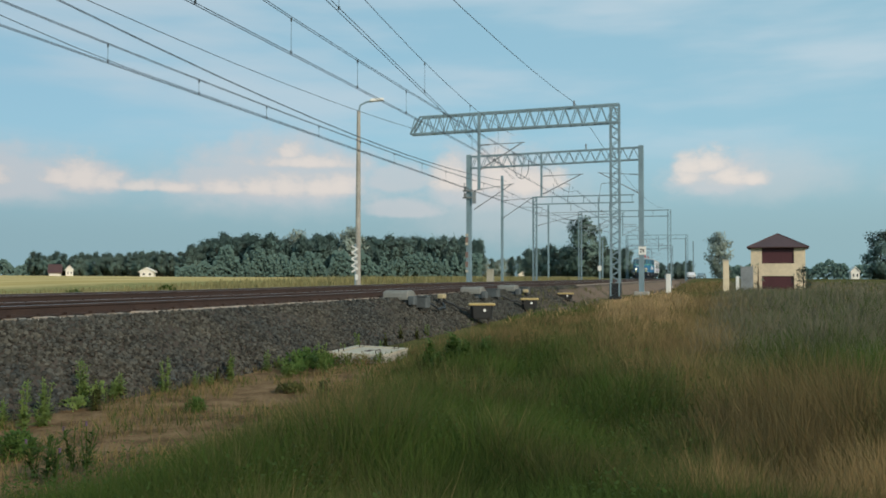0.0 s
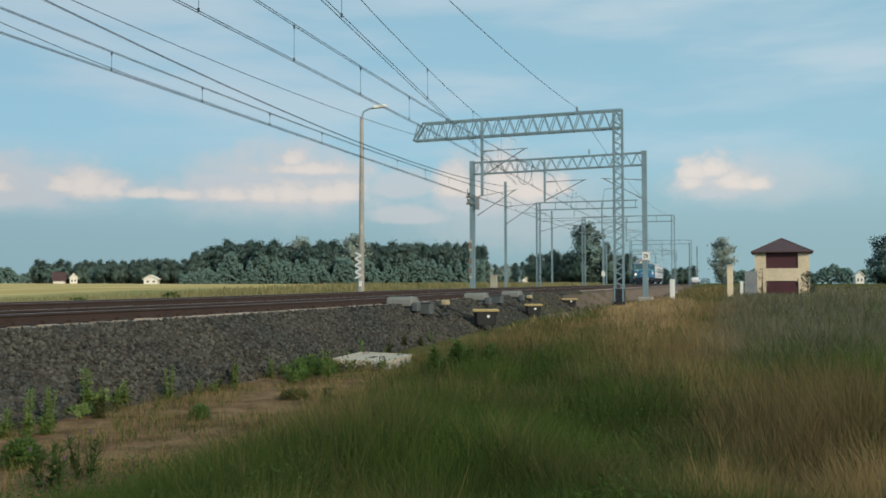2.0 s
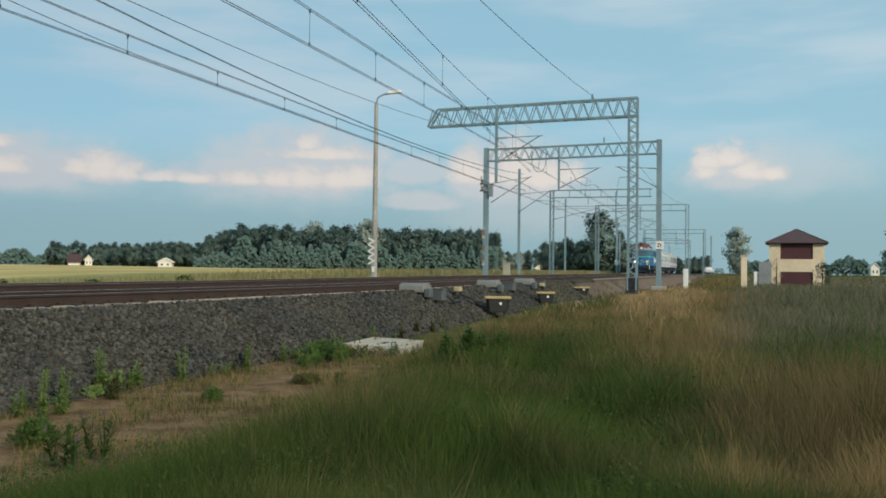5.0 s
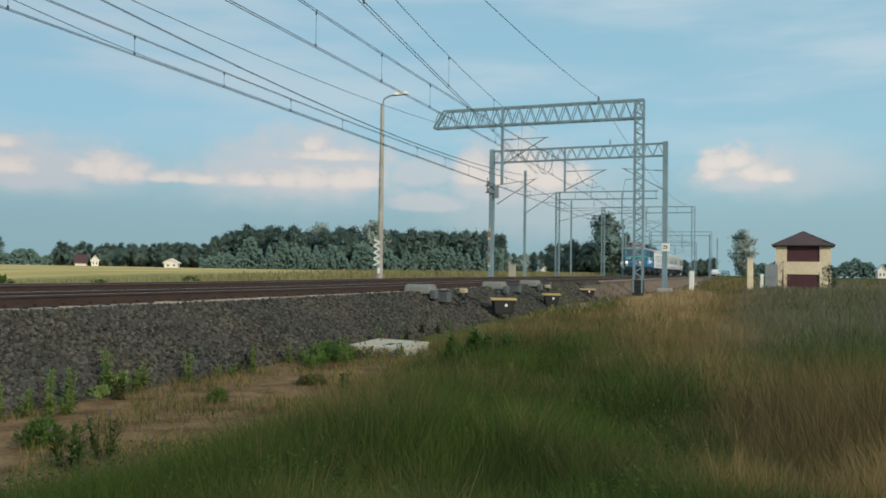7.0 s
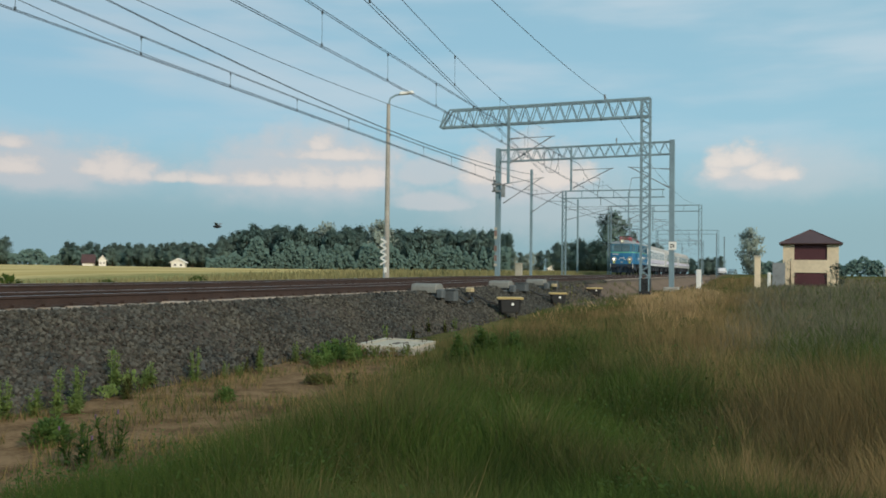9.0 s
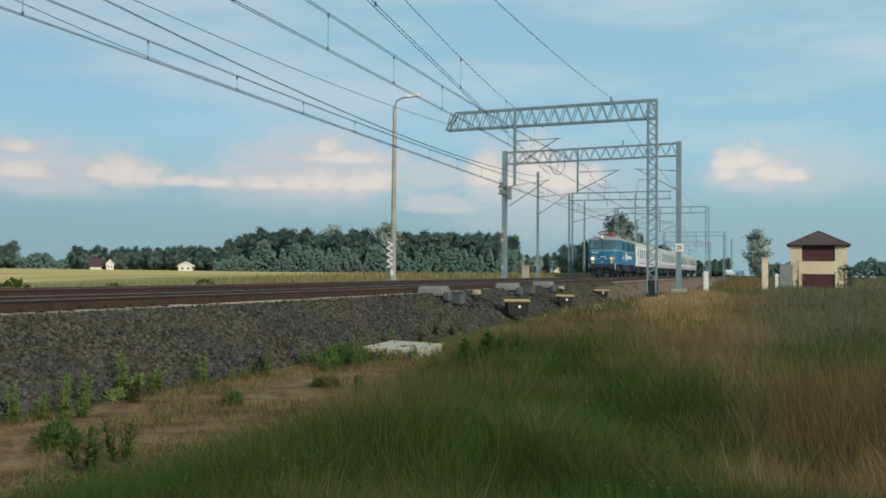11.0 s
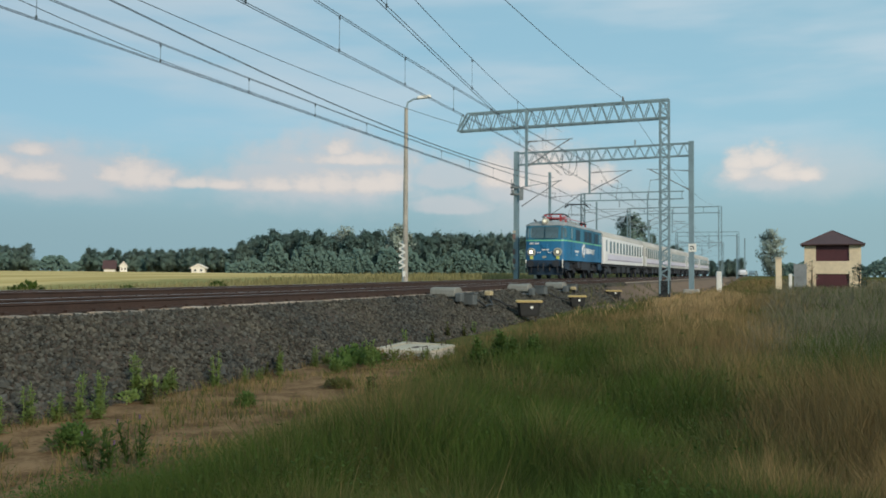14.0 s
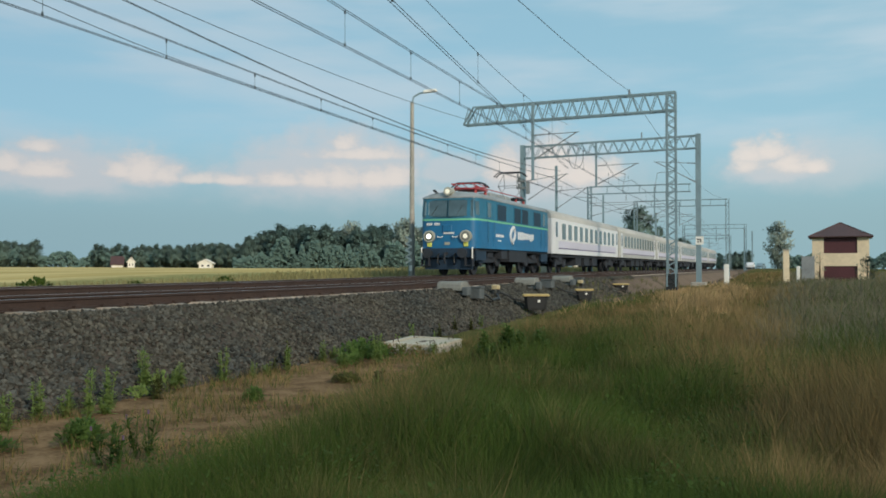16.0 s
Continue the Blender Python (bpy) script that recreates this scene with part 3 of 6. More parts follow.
def gantry_one():
    y = 48.8
    g = thing("catenary_gantry", "grey galvanised lattice cantilever gantry on one lattice mast", "catenary gantry", group="catenary gantries")
    lattice(g, (-5.52, y, 0.75), (-5.52, y, 10.9), 0.5, 0.45, 19, 0.075, 0.04, upref=(1, 0, 0))
    lattice(g, (-17.0, y, 10.33), (-5.27, y, 10.48), 0.5, 0.95, 18, 0.085, 0.042, taper=0.6)
    s = Shape().box((-12.94, y - 0.3, 8.72), (0.14, 0.14, 4.3))
    part("hanger_post", s, M_GALV, g)
    arm(g, (-12.85, y - 0.3, 7.7), (-12.85, y - 0.3, 9.05), (-10.5, y - 0.3, 9.1), (-10.6, y - 0.3, 7.13))
    base_block(g, -5.52, y, 0.95, 0.40)
    s = Shape().box((-5.52, y, 1.0), (0.58, 0.54, 0.86))
    part("boot", s, M_BLACK, g, "black painted mast foot")
    for x in (-7.7,):
        insulator(g, (x, y, 10.95), (x, y, 11.3))


def gantry_two():
    y = 64.3
    g = thing("catenary_gantry", "grey steel portal gantry with solid masts and a lattice beam", "catenary gantry", group="catenary gantries")
    for x, z1 in ((-5.48, 10.95), (-17.9, 10.75)):
        s = Shape().box((x, y, (z1 + 0.5) / 2), (0.34, 0.36, z1 - 0.5))
        part("mast", s, M_GALV, g)
        base_block(g, x, y, 1.0, 0.78)
    lattice(g, (-17.7, y, 10.2), (-5.6, y, 10.40), 0.45, 0.85, 16, 0.08, 0.038)
    s = Shape().box((-12.45, y - 0.3, 9.1), (0.13, 0.13, 3.1))
    part("hanger_post", s, M_GALV, g)
    arm(g, (-12.35, y - 0.3, 7.7), (-12.35, y - 0.3, 9.0), (-9.6, y - 0.3, 9.05), (-10.6, y - 0.3, 7.13))
    arm(g, (-17.45, y - 0.3, 6.7), (-17.45, y - 0.3, 8.1), (-14.6, y - 0.3, 8.5), (-15.1, y - 0.3, 7.13))
    arm(g, (-5.6, y - 0.3, 7.6), (-5.6, y - 0.3, 8.9), (-8.3, y - 0.3, 9.1), (-8.4, y - 0.3, 7.13))
    # sign, warning bands and switchgear on the masts
    s = Shape().box((-5.4, y - 0.235, 3.62), (0.52, 0.03, 0.56))
    plate = part("number_plate", s, M_WHITE, g, "white plate with black marks")
    s = Shape()
    s.box((-5.46, y - 0.255, 3.70), (0.2, 0.012, 0.07)).box((-5.33, y - 0.255, 3.60), (0.08, 0.012, 0.2)).box((-5.5, y - 0.255, 3.53), (0.1, 0.012, 0.1))
    part("marks", s, M_BLACK, plate, "unreadable black marks")
    for z in (2.2, 4.2, 4.85):
        s = Shape().box((-18.02, y - 0.21, z), (0.2, 0.05, 0.18))
        part("plate", s, M_CONC_LIGHT, g, "pale plate on the mast")
    for z in (2.7, 3.4, 4.5):
        s = Shape().box((-18.02, y - 0.21, z), (0.2, 0.05, 0.4))
        part("plate", s, M_BANDRED, g, "dull red plate on the mast")
    for z in (8.1, 7.6):
        s = Shape().box((-17.95, y - 0.25, z), (0.7, 0.2, 0.12)).box((-18.1, y - 0.25, z + 0.15), (0.15, 0.2, 0.35))
        part("bracket", s, M_GALV_DARK, g)
        insulator(g, (-18.2, y - 0.25, z + 0.1), (-18.2, y - 0.25, z + 0.6))
    s = Shape().box((-17.45, y - 0.28, 7.6), (0.25, 0.2, 0.9))
    part("switch_box", s, M_GALV_DARK, g)
    s = Shape()
    pts = [(-13.9 + 0.5 * math.cos(a), y - 0.3, 9.6 - 0.75 * math.sin(a)) for a in np.linspace(0, math.pi, 9)]
    s.path([(-14.4 + 1.0, y - 0.3, 10.2)] + pts + [(-14.4, y - 0.3, 10.3)], 0.02, 5)
    part("cable_loop", s, M_WIRE, g)
    insulator(g, (-9.3, y, 10.85), (-9.3, y, 11.25))


def gantry_portal(y, xl, xr, top, label, right=True, left=True):
    g = thing("catenary_gantry", label, "catenary gantry", group="catenary gantries", m=pose(bend(y), 0, 0))
    for x, on in ((xl, left), (xr, right)):
        if on:
            lattice(g, (x, y, 0.6), (x, y, top), 0.4, 0.4, 14, 0.08, 0.04, upref=(1, 0, 0))
            base_block(g, x, y, 0.8, 0.75)
    for dz in (-0.05, -0.85):
        for dy in (-0.18, 0.18):
            part("chord", Shape().beam((xl, y + dy, top + dz), (xr, y + dy, top + dz), 0.08, 0.10), M_GALV, g)
    for i in range(7):
        x = xl + 0.2 + (xr - xl - 0.4) * i / 6
        part("upright", Shape().beam((x, y, top - 0.85), (x, y, top - 0.05), 0.06, 0.06), M_GALV, g)
    part("cross_bar", Shape().beam((xl, y - 0.3, 8.9), (xl + 7.5, y - 0.3, 8.9), 0.05, 0.05), M_GALV_DARK, g)
    for x in (xl + 4.0, xl + 8.2):
        insulator(g, (x, y, top - 0.9), (x, y, top - 1.7))
    for hx, cx in ((-12.95, -10.7), (xl + 0.2, -15.0)):
        if hx > xl + 1:
            s = Shape().box((hx, y - 0.3, top - 1.9), (0.13, 0.13, 3.2))
            part("hanger_post", s, M_GALV, g)
        arm(g, (hx + 0.1, y - 0.3, 7.5), (hx + 0.1, y - 0.3, 8.6), (cx + 0.2, y - 0.3, 8.7), (cx, y - 0.3, 7.13))


gantry_one()
gantry_two()
gantry_portal(99, -20.0, -9.2, 10.75, "grey lattice gantry reaching over both tracks from one mast", right=False)
gantry_portal(123.5, -18.7, -6.9, 10.85, "distant grey lattice portal gantry")
gantry_portal(193, -19.4, -7.3, 10.8, "distant grey lattice portal gantry")
gantry_portal(255, -19.4, -7.5, 10.8, "far grey lattice portal gantry in the haze")
gantry_portal(325, -19.4, -7.5, 10.8, "far grey lattice portal gantry in the haze")
gantry_portal(400, -19.4, -7.5, 10.8, "far grey lattice portal gantry in the haze")


def mast(x, y, top, label, w=0.3):
    g = thing("catenary_mast", label, "catenary mast", group="masts")
    part("post", Shape().box((x, y, (top + 0.5) / 2), (w, w, top - 0.5)), M_GALV, g)
    base_block(g, x, y, 0.7, 0.7)
    return g


mast(-8.0, 205, 10.6, "grey steel catenary mast")
mast(-7.2, 230, 10.9, "grey steel catenary mast")
mast(-19.5, 150, 10.8, "grey steel catenary mast")
solid("signal_plate", Shape().box((-19.5, 149.78, 3.4), (0.6, 0.06, 0.75)).box((-19.5, 149.82, 3.4), (0.1, 0.08, 1.2)), M_WHITE, "small white plate fixed to a catenary mast", "railway sign")
arm(mast(-18.4, 76.8, 10.6, "slim grey steel post with a wire bracket beyond the tracks", 0.2), (-18.3, 76.6, 6.9), (-18.3, 76.6, 8.4), (-15.7, 76.6, 8.6), (-15.0, 76.6, 7.13))
mast(-21.1, 113, 10.9, "slim grey steel post beyond the tracks", 0.2)
mast(-20.3, 160, 8.5, "thin grey steel mast beyond the tracks", 0.22)

def sag(y, a, b, za, zb, depth):
    u = (y - a) / (b - a)
    return za + (zb - za) * u - 4 * depth * u * (1 - u)


def run_wire(name, label, pts, r, twin=0.0):
    w = thing("overhead_wire", label, "wire", group="overhead wires")
    for o in ((-twin, twin) if twin else (0,)):
        part("strand", Shape().path([(x + o, y, z) for x, y, z in pts], r, 5), M_WIRE, w)
    return w


def catenary(x_of, z_contact, z_carry, label, y0, y1, phase=19.4, gap=4.2, r=0.0095, carry=(-0.03, 0.05)):
    """Twin contact wires, the carrying wire sagging above them and the droppers between."""
    w = thing("contact_line", label, "catenary wire", group="overhead wires")
    ys = sorted(set(list(np.arange(y0, y1, 4.0)) + [y1]))
    for o in (-0.045, 0.045):
        part("contact_wire", Shape().path([(x_of(y) + bend(y) + o, y, z_contact) for y in ys], r, 5), M_WIRE, w)
    for o in carry:
        part("carrying_wire", Shape().path([(x_of(y) + bend(y) + o, y, z_carry(y)) for y in ys], r, 5), M_WIRE, w)
    y = phase - gap * int((phase - max(y0, 2)) / gap)
    while y < y1:
        x, zt = x_of(y) + bend(y), z_carry(y)
        s = Shape().tube((x, y, z_contact), (x, y, zt), 0.006, n=4)
        if y < 70:
            s.box((x, y, zt - 0.04), (0.035, 0.035, 0.09)).box((x, y, z_contact + 0.04), (0.035, 0.035, 0.08))
        part("dropper", s, M_WIRE, w)
        y += gap if y < 64 else 9.0


FAR_SUPPORTS = [-2.3, 64.3, 123.5, 193.0, 255.0, 325.0, 400.0]
NEAR_SUPPORTS = [-20.0, 48.8, 64.3, 123.5, 193.0, 255.0, 325.0, 400.0]


def hung(supports, low, k):
    """Height of a wire that sags evenly between its supports."""
    def z(y):
        for a, b in zip(supports, supports[1:]):
            if y <= b:
                break
        return low + k * (y - (a + b) / 2) ** 2
    return z


catenary(lambda y: -14.95, 7.13, hung(FAR_SUPPORTS, 7.55, 0.00048), "twin contact wires with droppers over the train's track", -2.3, 400)
catenary(lambda y: -10.05 - 0.5 * sstep(y, 30, 70), 7.13, lambda y: 7.9 + 0.0009 * (y - 31) ** 2 if y < 56.5 else hung(NEAR_SUPPORTS, 7.75, 0.0008)(y), "twin contact wires with droppers over the empty track", -20, 400, phase=19.9)
catenary(lambda y: -7.5 - 0.111 * (y - 16.9), 7.16, lambda y: 7.95 + 0.0016 * (y - 17) ** 2, "contact wires slanting across towards the empty track", -20, 48.8, phase=17.0, gap=8.4, carry=(0.0,))
run_wire("wire", "contact wire that leaves the line and climbs to its anchor", [(-14.86, y, 7.15 + 0.026 * max(0.0, 19.6 - y) ** 1.35) for y in np.linspace(10.0, 62.0, 27)], 0.0095)
run_wire("wire", "upper carrying wire over the train's track", [(-15.1, y, 7.79 + 0.0013 * (y - 37) ** 2) for y in np.linspace(-4, 64.3, 20)], 0.010, 0.03)
run_wire("wire", "thin feeder wire beyond the tracks", [(-17.0, y, 9.44 + 0.0012 * (y - 23) ** 2) for y in np.linspace(-10, 48.8, 16)], 0.013)
run_wire("wire", "thin earth wire along the gantry tops", [(-7.7, y, sag(y, -22, 48.8, 11.2, 11.2, 1.36)) for y in np.linspace(-22, 48.8, 14)]
         + [(-7.7, y, sag(y, 48.8, 123.5, 11.2, 11.0, 1.2)) for y in np.linspace(52, 123.5, 10)], 0.013)


def lamp_post(x, y, top, heading, thick=0.16):
    z0 = ground_z(x, y)
    g = thing("street_lamp", "tall grey concrete lamp post with a flat lamp head", "street lamp", group="lamp posts")
    s = Shape().tube((x, y, z0 - 0.2), (x, y, top - 0.5), thick, thick * 0.6, 12)
    part("pole", s, M_CONC, g, smooth=True)
    dx, dy = math.cos(heading), math.sin(heading)
    s = Shape().path([(x, y, top - 0.6), (x + 0.08 * dx, y + 0.08 * dy, top - 0.2), (x + 0.4 * dx, y + 0.4 * dy, top - 0.02), (x + 0.7 * dx, y + 0.7 * dy, top + 0.02)], 0.05, 8)
    part("bracket", s, M_GALV, g)
    s = Shape().box((0.35, 0, 0), (0.75, 0.32, 0.14), bevel=0.06)
    part("lamp_head", s, M_WHITE, g, "pale flat lamp head", m=pose(x + 0.6 * dx, y + 0.6 * dy, top + 0.06, 0, -6, math.degrees(heading)))


lamp_post(-18.4, 44.3, 11.0, 0.3)


def crossing_marker():
    x, y = -17.84, 42.6
    z0 = ground_z(x, y)
    g = thing("marker_post", "slim post with white zigzag warning boards", "railway sign")
    part("post", Shape().tube((x, y, z0 - 0.2), (x, y, 3.4), 0.04, n=8), M_GALV, g)
    for k in range(4):
        s = Shape()
        z = 1.98 + k * 0.33
        s.beam((x - 0.17, y - 0.06, z), (x + 0.15, y - 0.06, z + 0.17), 0.02, 0.085).beam((x + 0.15, y - 0.064, z + 0.165), (x - 0.17, y - 0.064, z + 0.33), 0.02, 0.085)
        part("board", s, M_WHITE, g, "white slanting board")
    s = Shape().box((x + 0.10, y - 0.05, 1.72), (0.15, 0.02, 0.28))
    part("plate", s, M_WHITE, g, "small white plate")


crossing_marker()


# ---- trackside equipment ----
def cable_box(x, y, w, top, base, turn):
    """A black tub on legs under a faded yellow lid."""
    z0 = base
    g = thing("track_box", "black trackside box with a faded yellow lid", "track equipment", m=pose(x, y, z0, 0, 0, turn), group="trackside boxes")
    h = top - z0
    rings = []
    for z, k in ((0.06, 0.86), (0.12, 0.9), (h - 0.1, 1.0)):
        a, b = w / 2 * k, w * 0.36 * k
        c = 0.08
        rings.append([(-a + c, -b, z), (a - c, -b, z), (a, -b + c, z), (a, b - c, z), (a - c, b, z), (-a + c, b, z), (-a, b - c, z), (-a, -b + c, z)])
    part("tub", Shape().loft(rings), M_BLACK, g, "black plastic tub")
    s = Shape().box((0, 0, h - 0.04), (w * 1.16, w * 0.86, 0.07), bevel=0.03)
    part("lid", s, M_YELLOW, g, "faded yellow lid")
    for i in (-1, 1):
        s = Shape().box((i * w * 0.3, 0, -0.1), (0.07, 0.07, 0.6))
        part("leg", s, M_BLACK, g)
    s = Shape().tube((w * 0.12, -w * 0.37, h * 0.6), (w * 0.12, -w * 0.4, h * 0.6), 0.05, n=8)
    part("badge", s, M_WHITE, g, "small white badge")


cable_box(-7.73, 29.3, 0.76, 0.85, 0.26, 18)
cable_box(-7.84, 37.6, 0.66, 0.85, 0.34, 15)
cable_box(-8.3, 49.5, 0.76, 0.9, 0.50, 10)


def point_machine(x, y, turn, scale=1.0):
    """A grey rounded drive housing with a lid seam, feet, a cable head and a rod."""
    g = thing("point_machine", "grey cast point machine on the sleeper ends", "point machine", m=pose(x, y, RAIL_Z - 0.26 + rise(y), 0, 0, turn), group="point machines")
    g.scale = (0.76, 0.76, 0.84)
    prof = [(-0.36, 0.0), (0.36, 0.0), (0.38, 0.1), (0.36, 0.24), (0.28, 0.32), (0.1, 0.35), (-0.1, 0.35), (-0.28, 0.32), (-0.36, 0.24), (-0.38, 0.1)]
    rings = []
    for x0, k in ((-0.56, 0.9), (-0.52, 1.0), (0.52, 1.0), (0.56, 0.9)):
        rings.append([(x0, py * k, pz * k + 0.02) for py, pz in prof])
    part("housing", Shape().loft(rings), M_GREYBOX, g, "grey rounded cast housing")
    s = Shape().box((0, 0, 0.06), (1.16, 0.8, 0.035))
    part("flange", s, M_GREYBOX, g)
    s = Shape().box((0, 0, -0.06), (0.9, 0.5, 0.14))
    part("foot", s, M_GALV_DARK, g)
    s = Shape().box((0.72, -0.25, 0.02), (0.3, 0.3, 0.3), bevel=0.05)
    part("cable_head", s, M_GREYBLUE, g, "blue grey cable head")
    s = Shape().tube((-0.5, 0.1, 0.05), (-1.3, 0.1, 0.06), 0.03, n=8)
    part("drive_rod", s, M_RUST, g)


point_machine(-9.45, 26.0, -6)
point_machine(-9.35, 34.1, -4)
point_machine(-9.35, 40.2, -8)


def junction_box(x, y, top, label="small yellow cable box on black legs"):
    z0 = 0.7
    g = thing("junction_box", label, "track equipment", m=pose(x, y, z0), group="junction boxes")
    h = top - z0
    part("cap", Shape().box((0, 0, h - 0.07), (0.27, 0.25, 0.14), bevel=0.05), M_BUFF, g, "faded yellow cap")
    for i in (-0.09, 0.09):
        part("leg", Shape().box((i, 0, h / 2 - 0.12), (0.05, 0.08, h - 0.02)), M_BLACK, g)


junction_box(-8.9, 28.6, 1.15)
junction_box(-8.9, 36.0, 1.12)
junction_box(-8.9, 41.8, 1.16)


def low_box(x, y, w, h, z, m, label):
    g = thing("cable_cabinet", label, "track equipment", m=pose(x, y, z, 0, 0, -8), group="cable cabinets")
    part("body", Shape().box((0, 0, h / 2), (w, w * 0.7, h), bevel=0.04), m, g)
    part("lid", Shape().box((0, 0, h + 0.02), (w * 1.06, w * 0.76, 0.04)), m, g)


low_box(-8.75, 26.2, 0.4, 0.32, 0.78, M_GREYBLUE, "small blue grey cable cabinet on the ballast")
low_box(-9.0, 36.0, 0.5, 0.3, 0.92, M_GREYBLUE, "small blue grey cable cabinet on the ballast")
low_box(-9.0, 42.0, 0.45, 0.3, 0.95, M_GREYBLUE, "small blue grey cable cabinet on the ballast")


def cable(pts, label="black rubber cable lying on the ballast"):
    s = Shape()
    fine = []
    for (a, b) in zip(pts, pts[1:]):
        for u in np.linspace(0, 1, 6)[:-1]:
            p = Vector(a).lerp(Vector(b), u)
            p.z += 0.04 * math.sin(u * math.pi)
            fine.append(p)
    s.path(fine + [Vector(pts[-1])], 0.03, 6)
    solid("cable", s, M_BLACK, label, "cable", group="cables")


cable([(-8.7, 26.3, 0.95), (-8.5, 27.0, 0.70), (-8.55, 27.9, 0.70), (-8.85, 28.5, 0.86)])
cable([(-8.8, 28.7, 0.88), (-8.4, 28.9, 0.68), (-8.05, 29.1, 0.56), (-7.85, 29.2, 0.5)])
cable([(-8.9, 36.1, 1.0), (-8.4, 36.6, 0.75), (-8.0, 37.3, 0.6)])


def manhole():
    """A concrete cable chamber with a raised rim and an inset lid."""
    g = thing("cable_chamber", "pale concrete cable chamber with an inset lid, in the weeds", "manhole", m=pose(-6.9, 17.2, -0.09, 0, 2, 4))
    w, l, t, i = 1.12, 1.84, 0.30, 0.12
    part("wall", Shape().box((0, 0, 0.05), (w, l, 0.40), bevel=0.015), M_CONC, g, "grey concrete side")
    for cx, cy, sx, sy in ((0, -l / 2 + i / 2, w, i), (0, l / 2 - i / 2, w, i), (-w / 2 + i / 2, 0, i, l - 2 * i), (w / 2 - i / 2, 0, i, l - 2 * i)):
        part("rim", Shape().box((cx, cy, 0.275), (sx, sy, 0.055)), M_CONC_LIGHT, g, "pale concrete rim")
    lid = part("lid", Shape().box((0, 0, 0.262), (w - 2 * i - 0.09, l - 2 * i - 0.11, 0.04)), M_CONC_LIGHT, g, "pale concrete lid")
    part("grip", Shape().box((0, 0, 0.284), (0.10, 0.34, 0.012)), M_RUST, lid, "dark grip slot")
    # black sheet at the bottom of the lid gap paints its shade
    part("seam", Shape().box((0, 0, 0.252), (w - 2 * i, l - 2 * i, 0.006)), M_BLACK, g, "black sheet painting the shade in the gap round the lid")
    for cx, cy in ((-0.4, -0.7), (0.36, -0.7), (0.36, 0.6), (-0.4, 0.6)):
        s = Shape().path([(cx, cy, 0.29), (cx, cy, 0.36), (cx + 0.05, cy + 0.12, 0.37), (cx + 0.05, cy + 0.16, 0.30)], 0.010, 5)
        part("lifting_loop", s, M_RUST, g, "rusty lifting loop")


manhole()


# ---- buildings ----
def signal_box():
    """Two-storey cream equipment building with a hipped roof and boarded openings."""
    x0, x1, y0, d = 2.47, 7.16, 88.5, 4.6
    cx, w, top = (x0 + x1) / 2, x1 - x0, 4.62
    g = thing("equipment_house", "small two-storey cream plastered house with boarded windows", "house", m=pose(cx, y0 + d / 2, 0, 0, 0, -3))
    hw, hd = w / 2, d / 2
    ow, t = 1.38, 0.25   # half width of the openings, thickness of the wall
    levels = [(-0.3, 0.45, False), (0.45, 1.95, True), (1.95, 3.10, False), (3.10, 4.58, True), (4.58, top, False)]
    s = Shape()
    for za, zb, op in levels:
        zc, h = (za + zb) / 2, zb - za
        if op:
            for sgn in (-1, 1):
                s.box((sgn * (hw + ow) / 2, -hd + t / 2, zc), (hw - ow, t, h))
        else:
            s.box((0, -hd + t / 2, zc), (w, t, h))
    part("front_wall", s, M_PLASTER, g)
    for c, sz in (((0, hd - t / 2, top / 2 - 0.15), (w, t, top + 0.3)), ((-hw + t / 2, 0, top / 2 - 0.15), (t, d - 2 * t, top + 0.3)), ((hw - t / 2, 0, top / 2 - 0.15), (t, d - 2 * t, top + 0.3))):
        part("wall", Shape().box(c, sz), M_PLASTER, g)
    for za, zb in ((0.45, 1.95), (3.10, 4.58)):
        sh = part("shutter", Shape().box((0, -hd + 0.16, (za + zb) / 2), (2 * ow, 0.05, zb - za)), M_SHUTTER, g, "dark red boarded opening")
        for k in range(9):
            part("board", Shape().box((-ow + (k + 0.5) * 2 * ow / 9, -hd + 0.125, (za + zb) / 2), (2 * ow / 9 - 0.008, 0.02, zb - za - 0.02)), M_SHUTTER, sh)
    e, ez, apex = 0.32, top + 0.0, 5.9
    r = 0.12
    a, b = hw + e, hd + e
    roof = Shape()
    roof.add([(-a, -b, ez), (a, -b, ez), (a, b, ez), (-a, b, ez), (-r, 0, apex), (r, 0, apex), (-a, -b, ez - 0.12), (a, -b, ez - 0.12), (a, b, ez - 0.12), (-a, b, ez - 0.12)],
             [(0, 1, 5, 4), (1, 2, 5), (2, 3, 4, 5), (3, 0, 4), (0, 6, 7, 1), (1, 7, 8, 2), (2, 8, 9, 3), (3, 9, 6, 0), (9, 8, 7, 6)])
    rf = part("roof", roof, M_TILE, g, "dark brown hipped metal roof")
    part("ridge_cap", Shape().tube((-r, 0, apex + 0.01), (r, 0, apex + 0.01), 0.06, n=8), M_TILE, rf)
    for sx in (-1, 1):
        for sy in (-1, 1):
            part("hip_cap", Shape().tube((sx * a, sy * b, ez), (sx * r, 0, apex), 0.05, n=6), M_TILE, rf)
    part("gutter", Shape().tube((-a, -b - 0.05, ez - 0.04), (a, -b - 0.05, ez - 0.04), 0.06, n=8), M_TILE, rf)


signal_box()


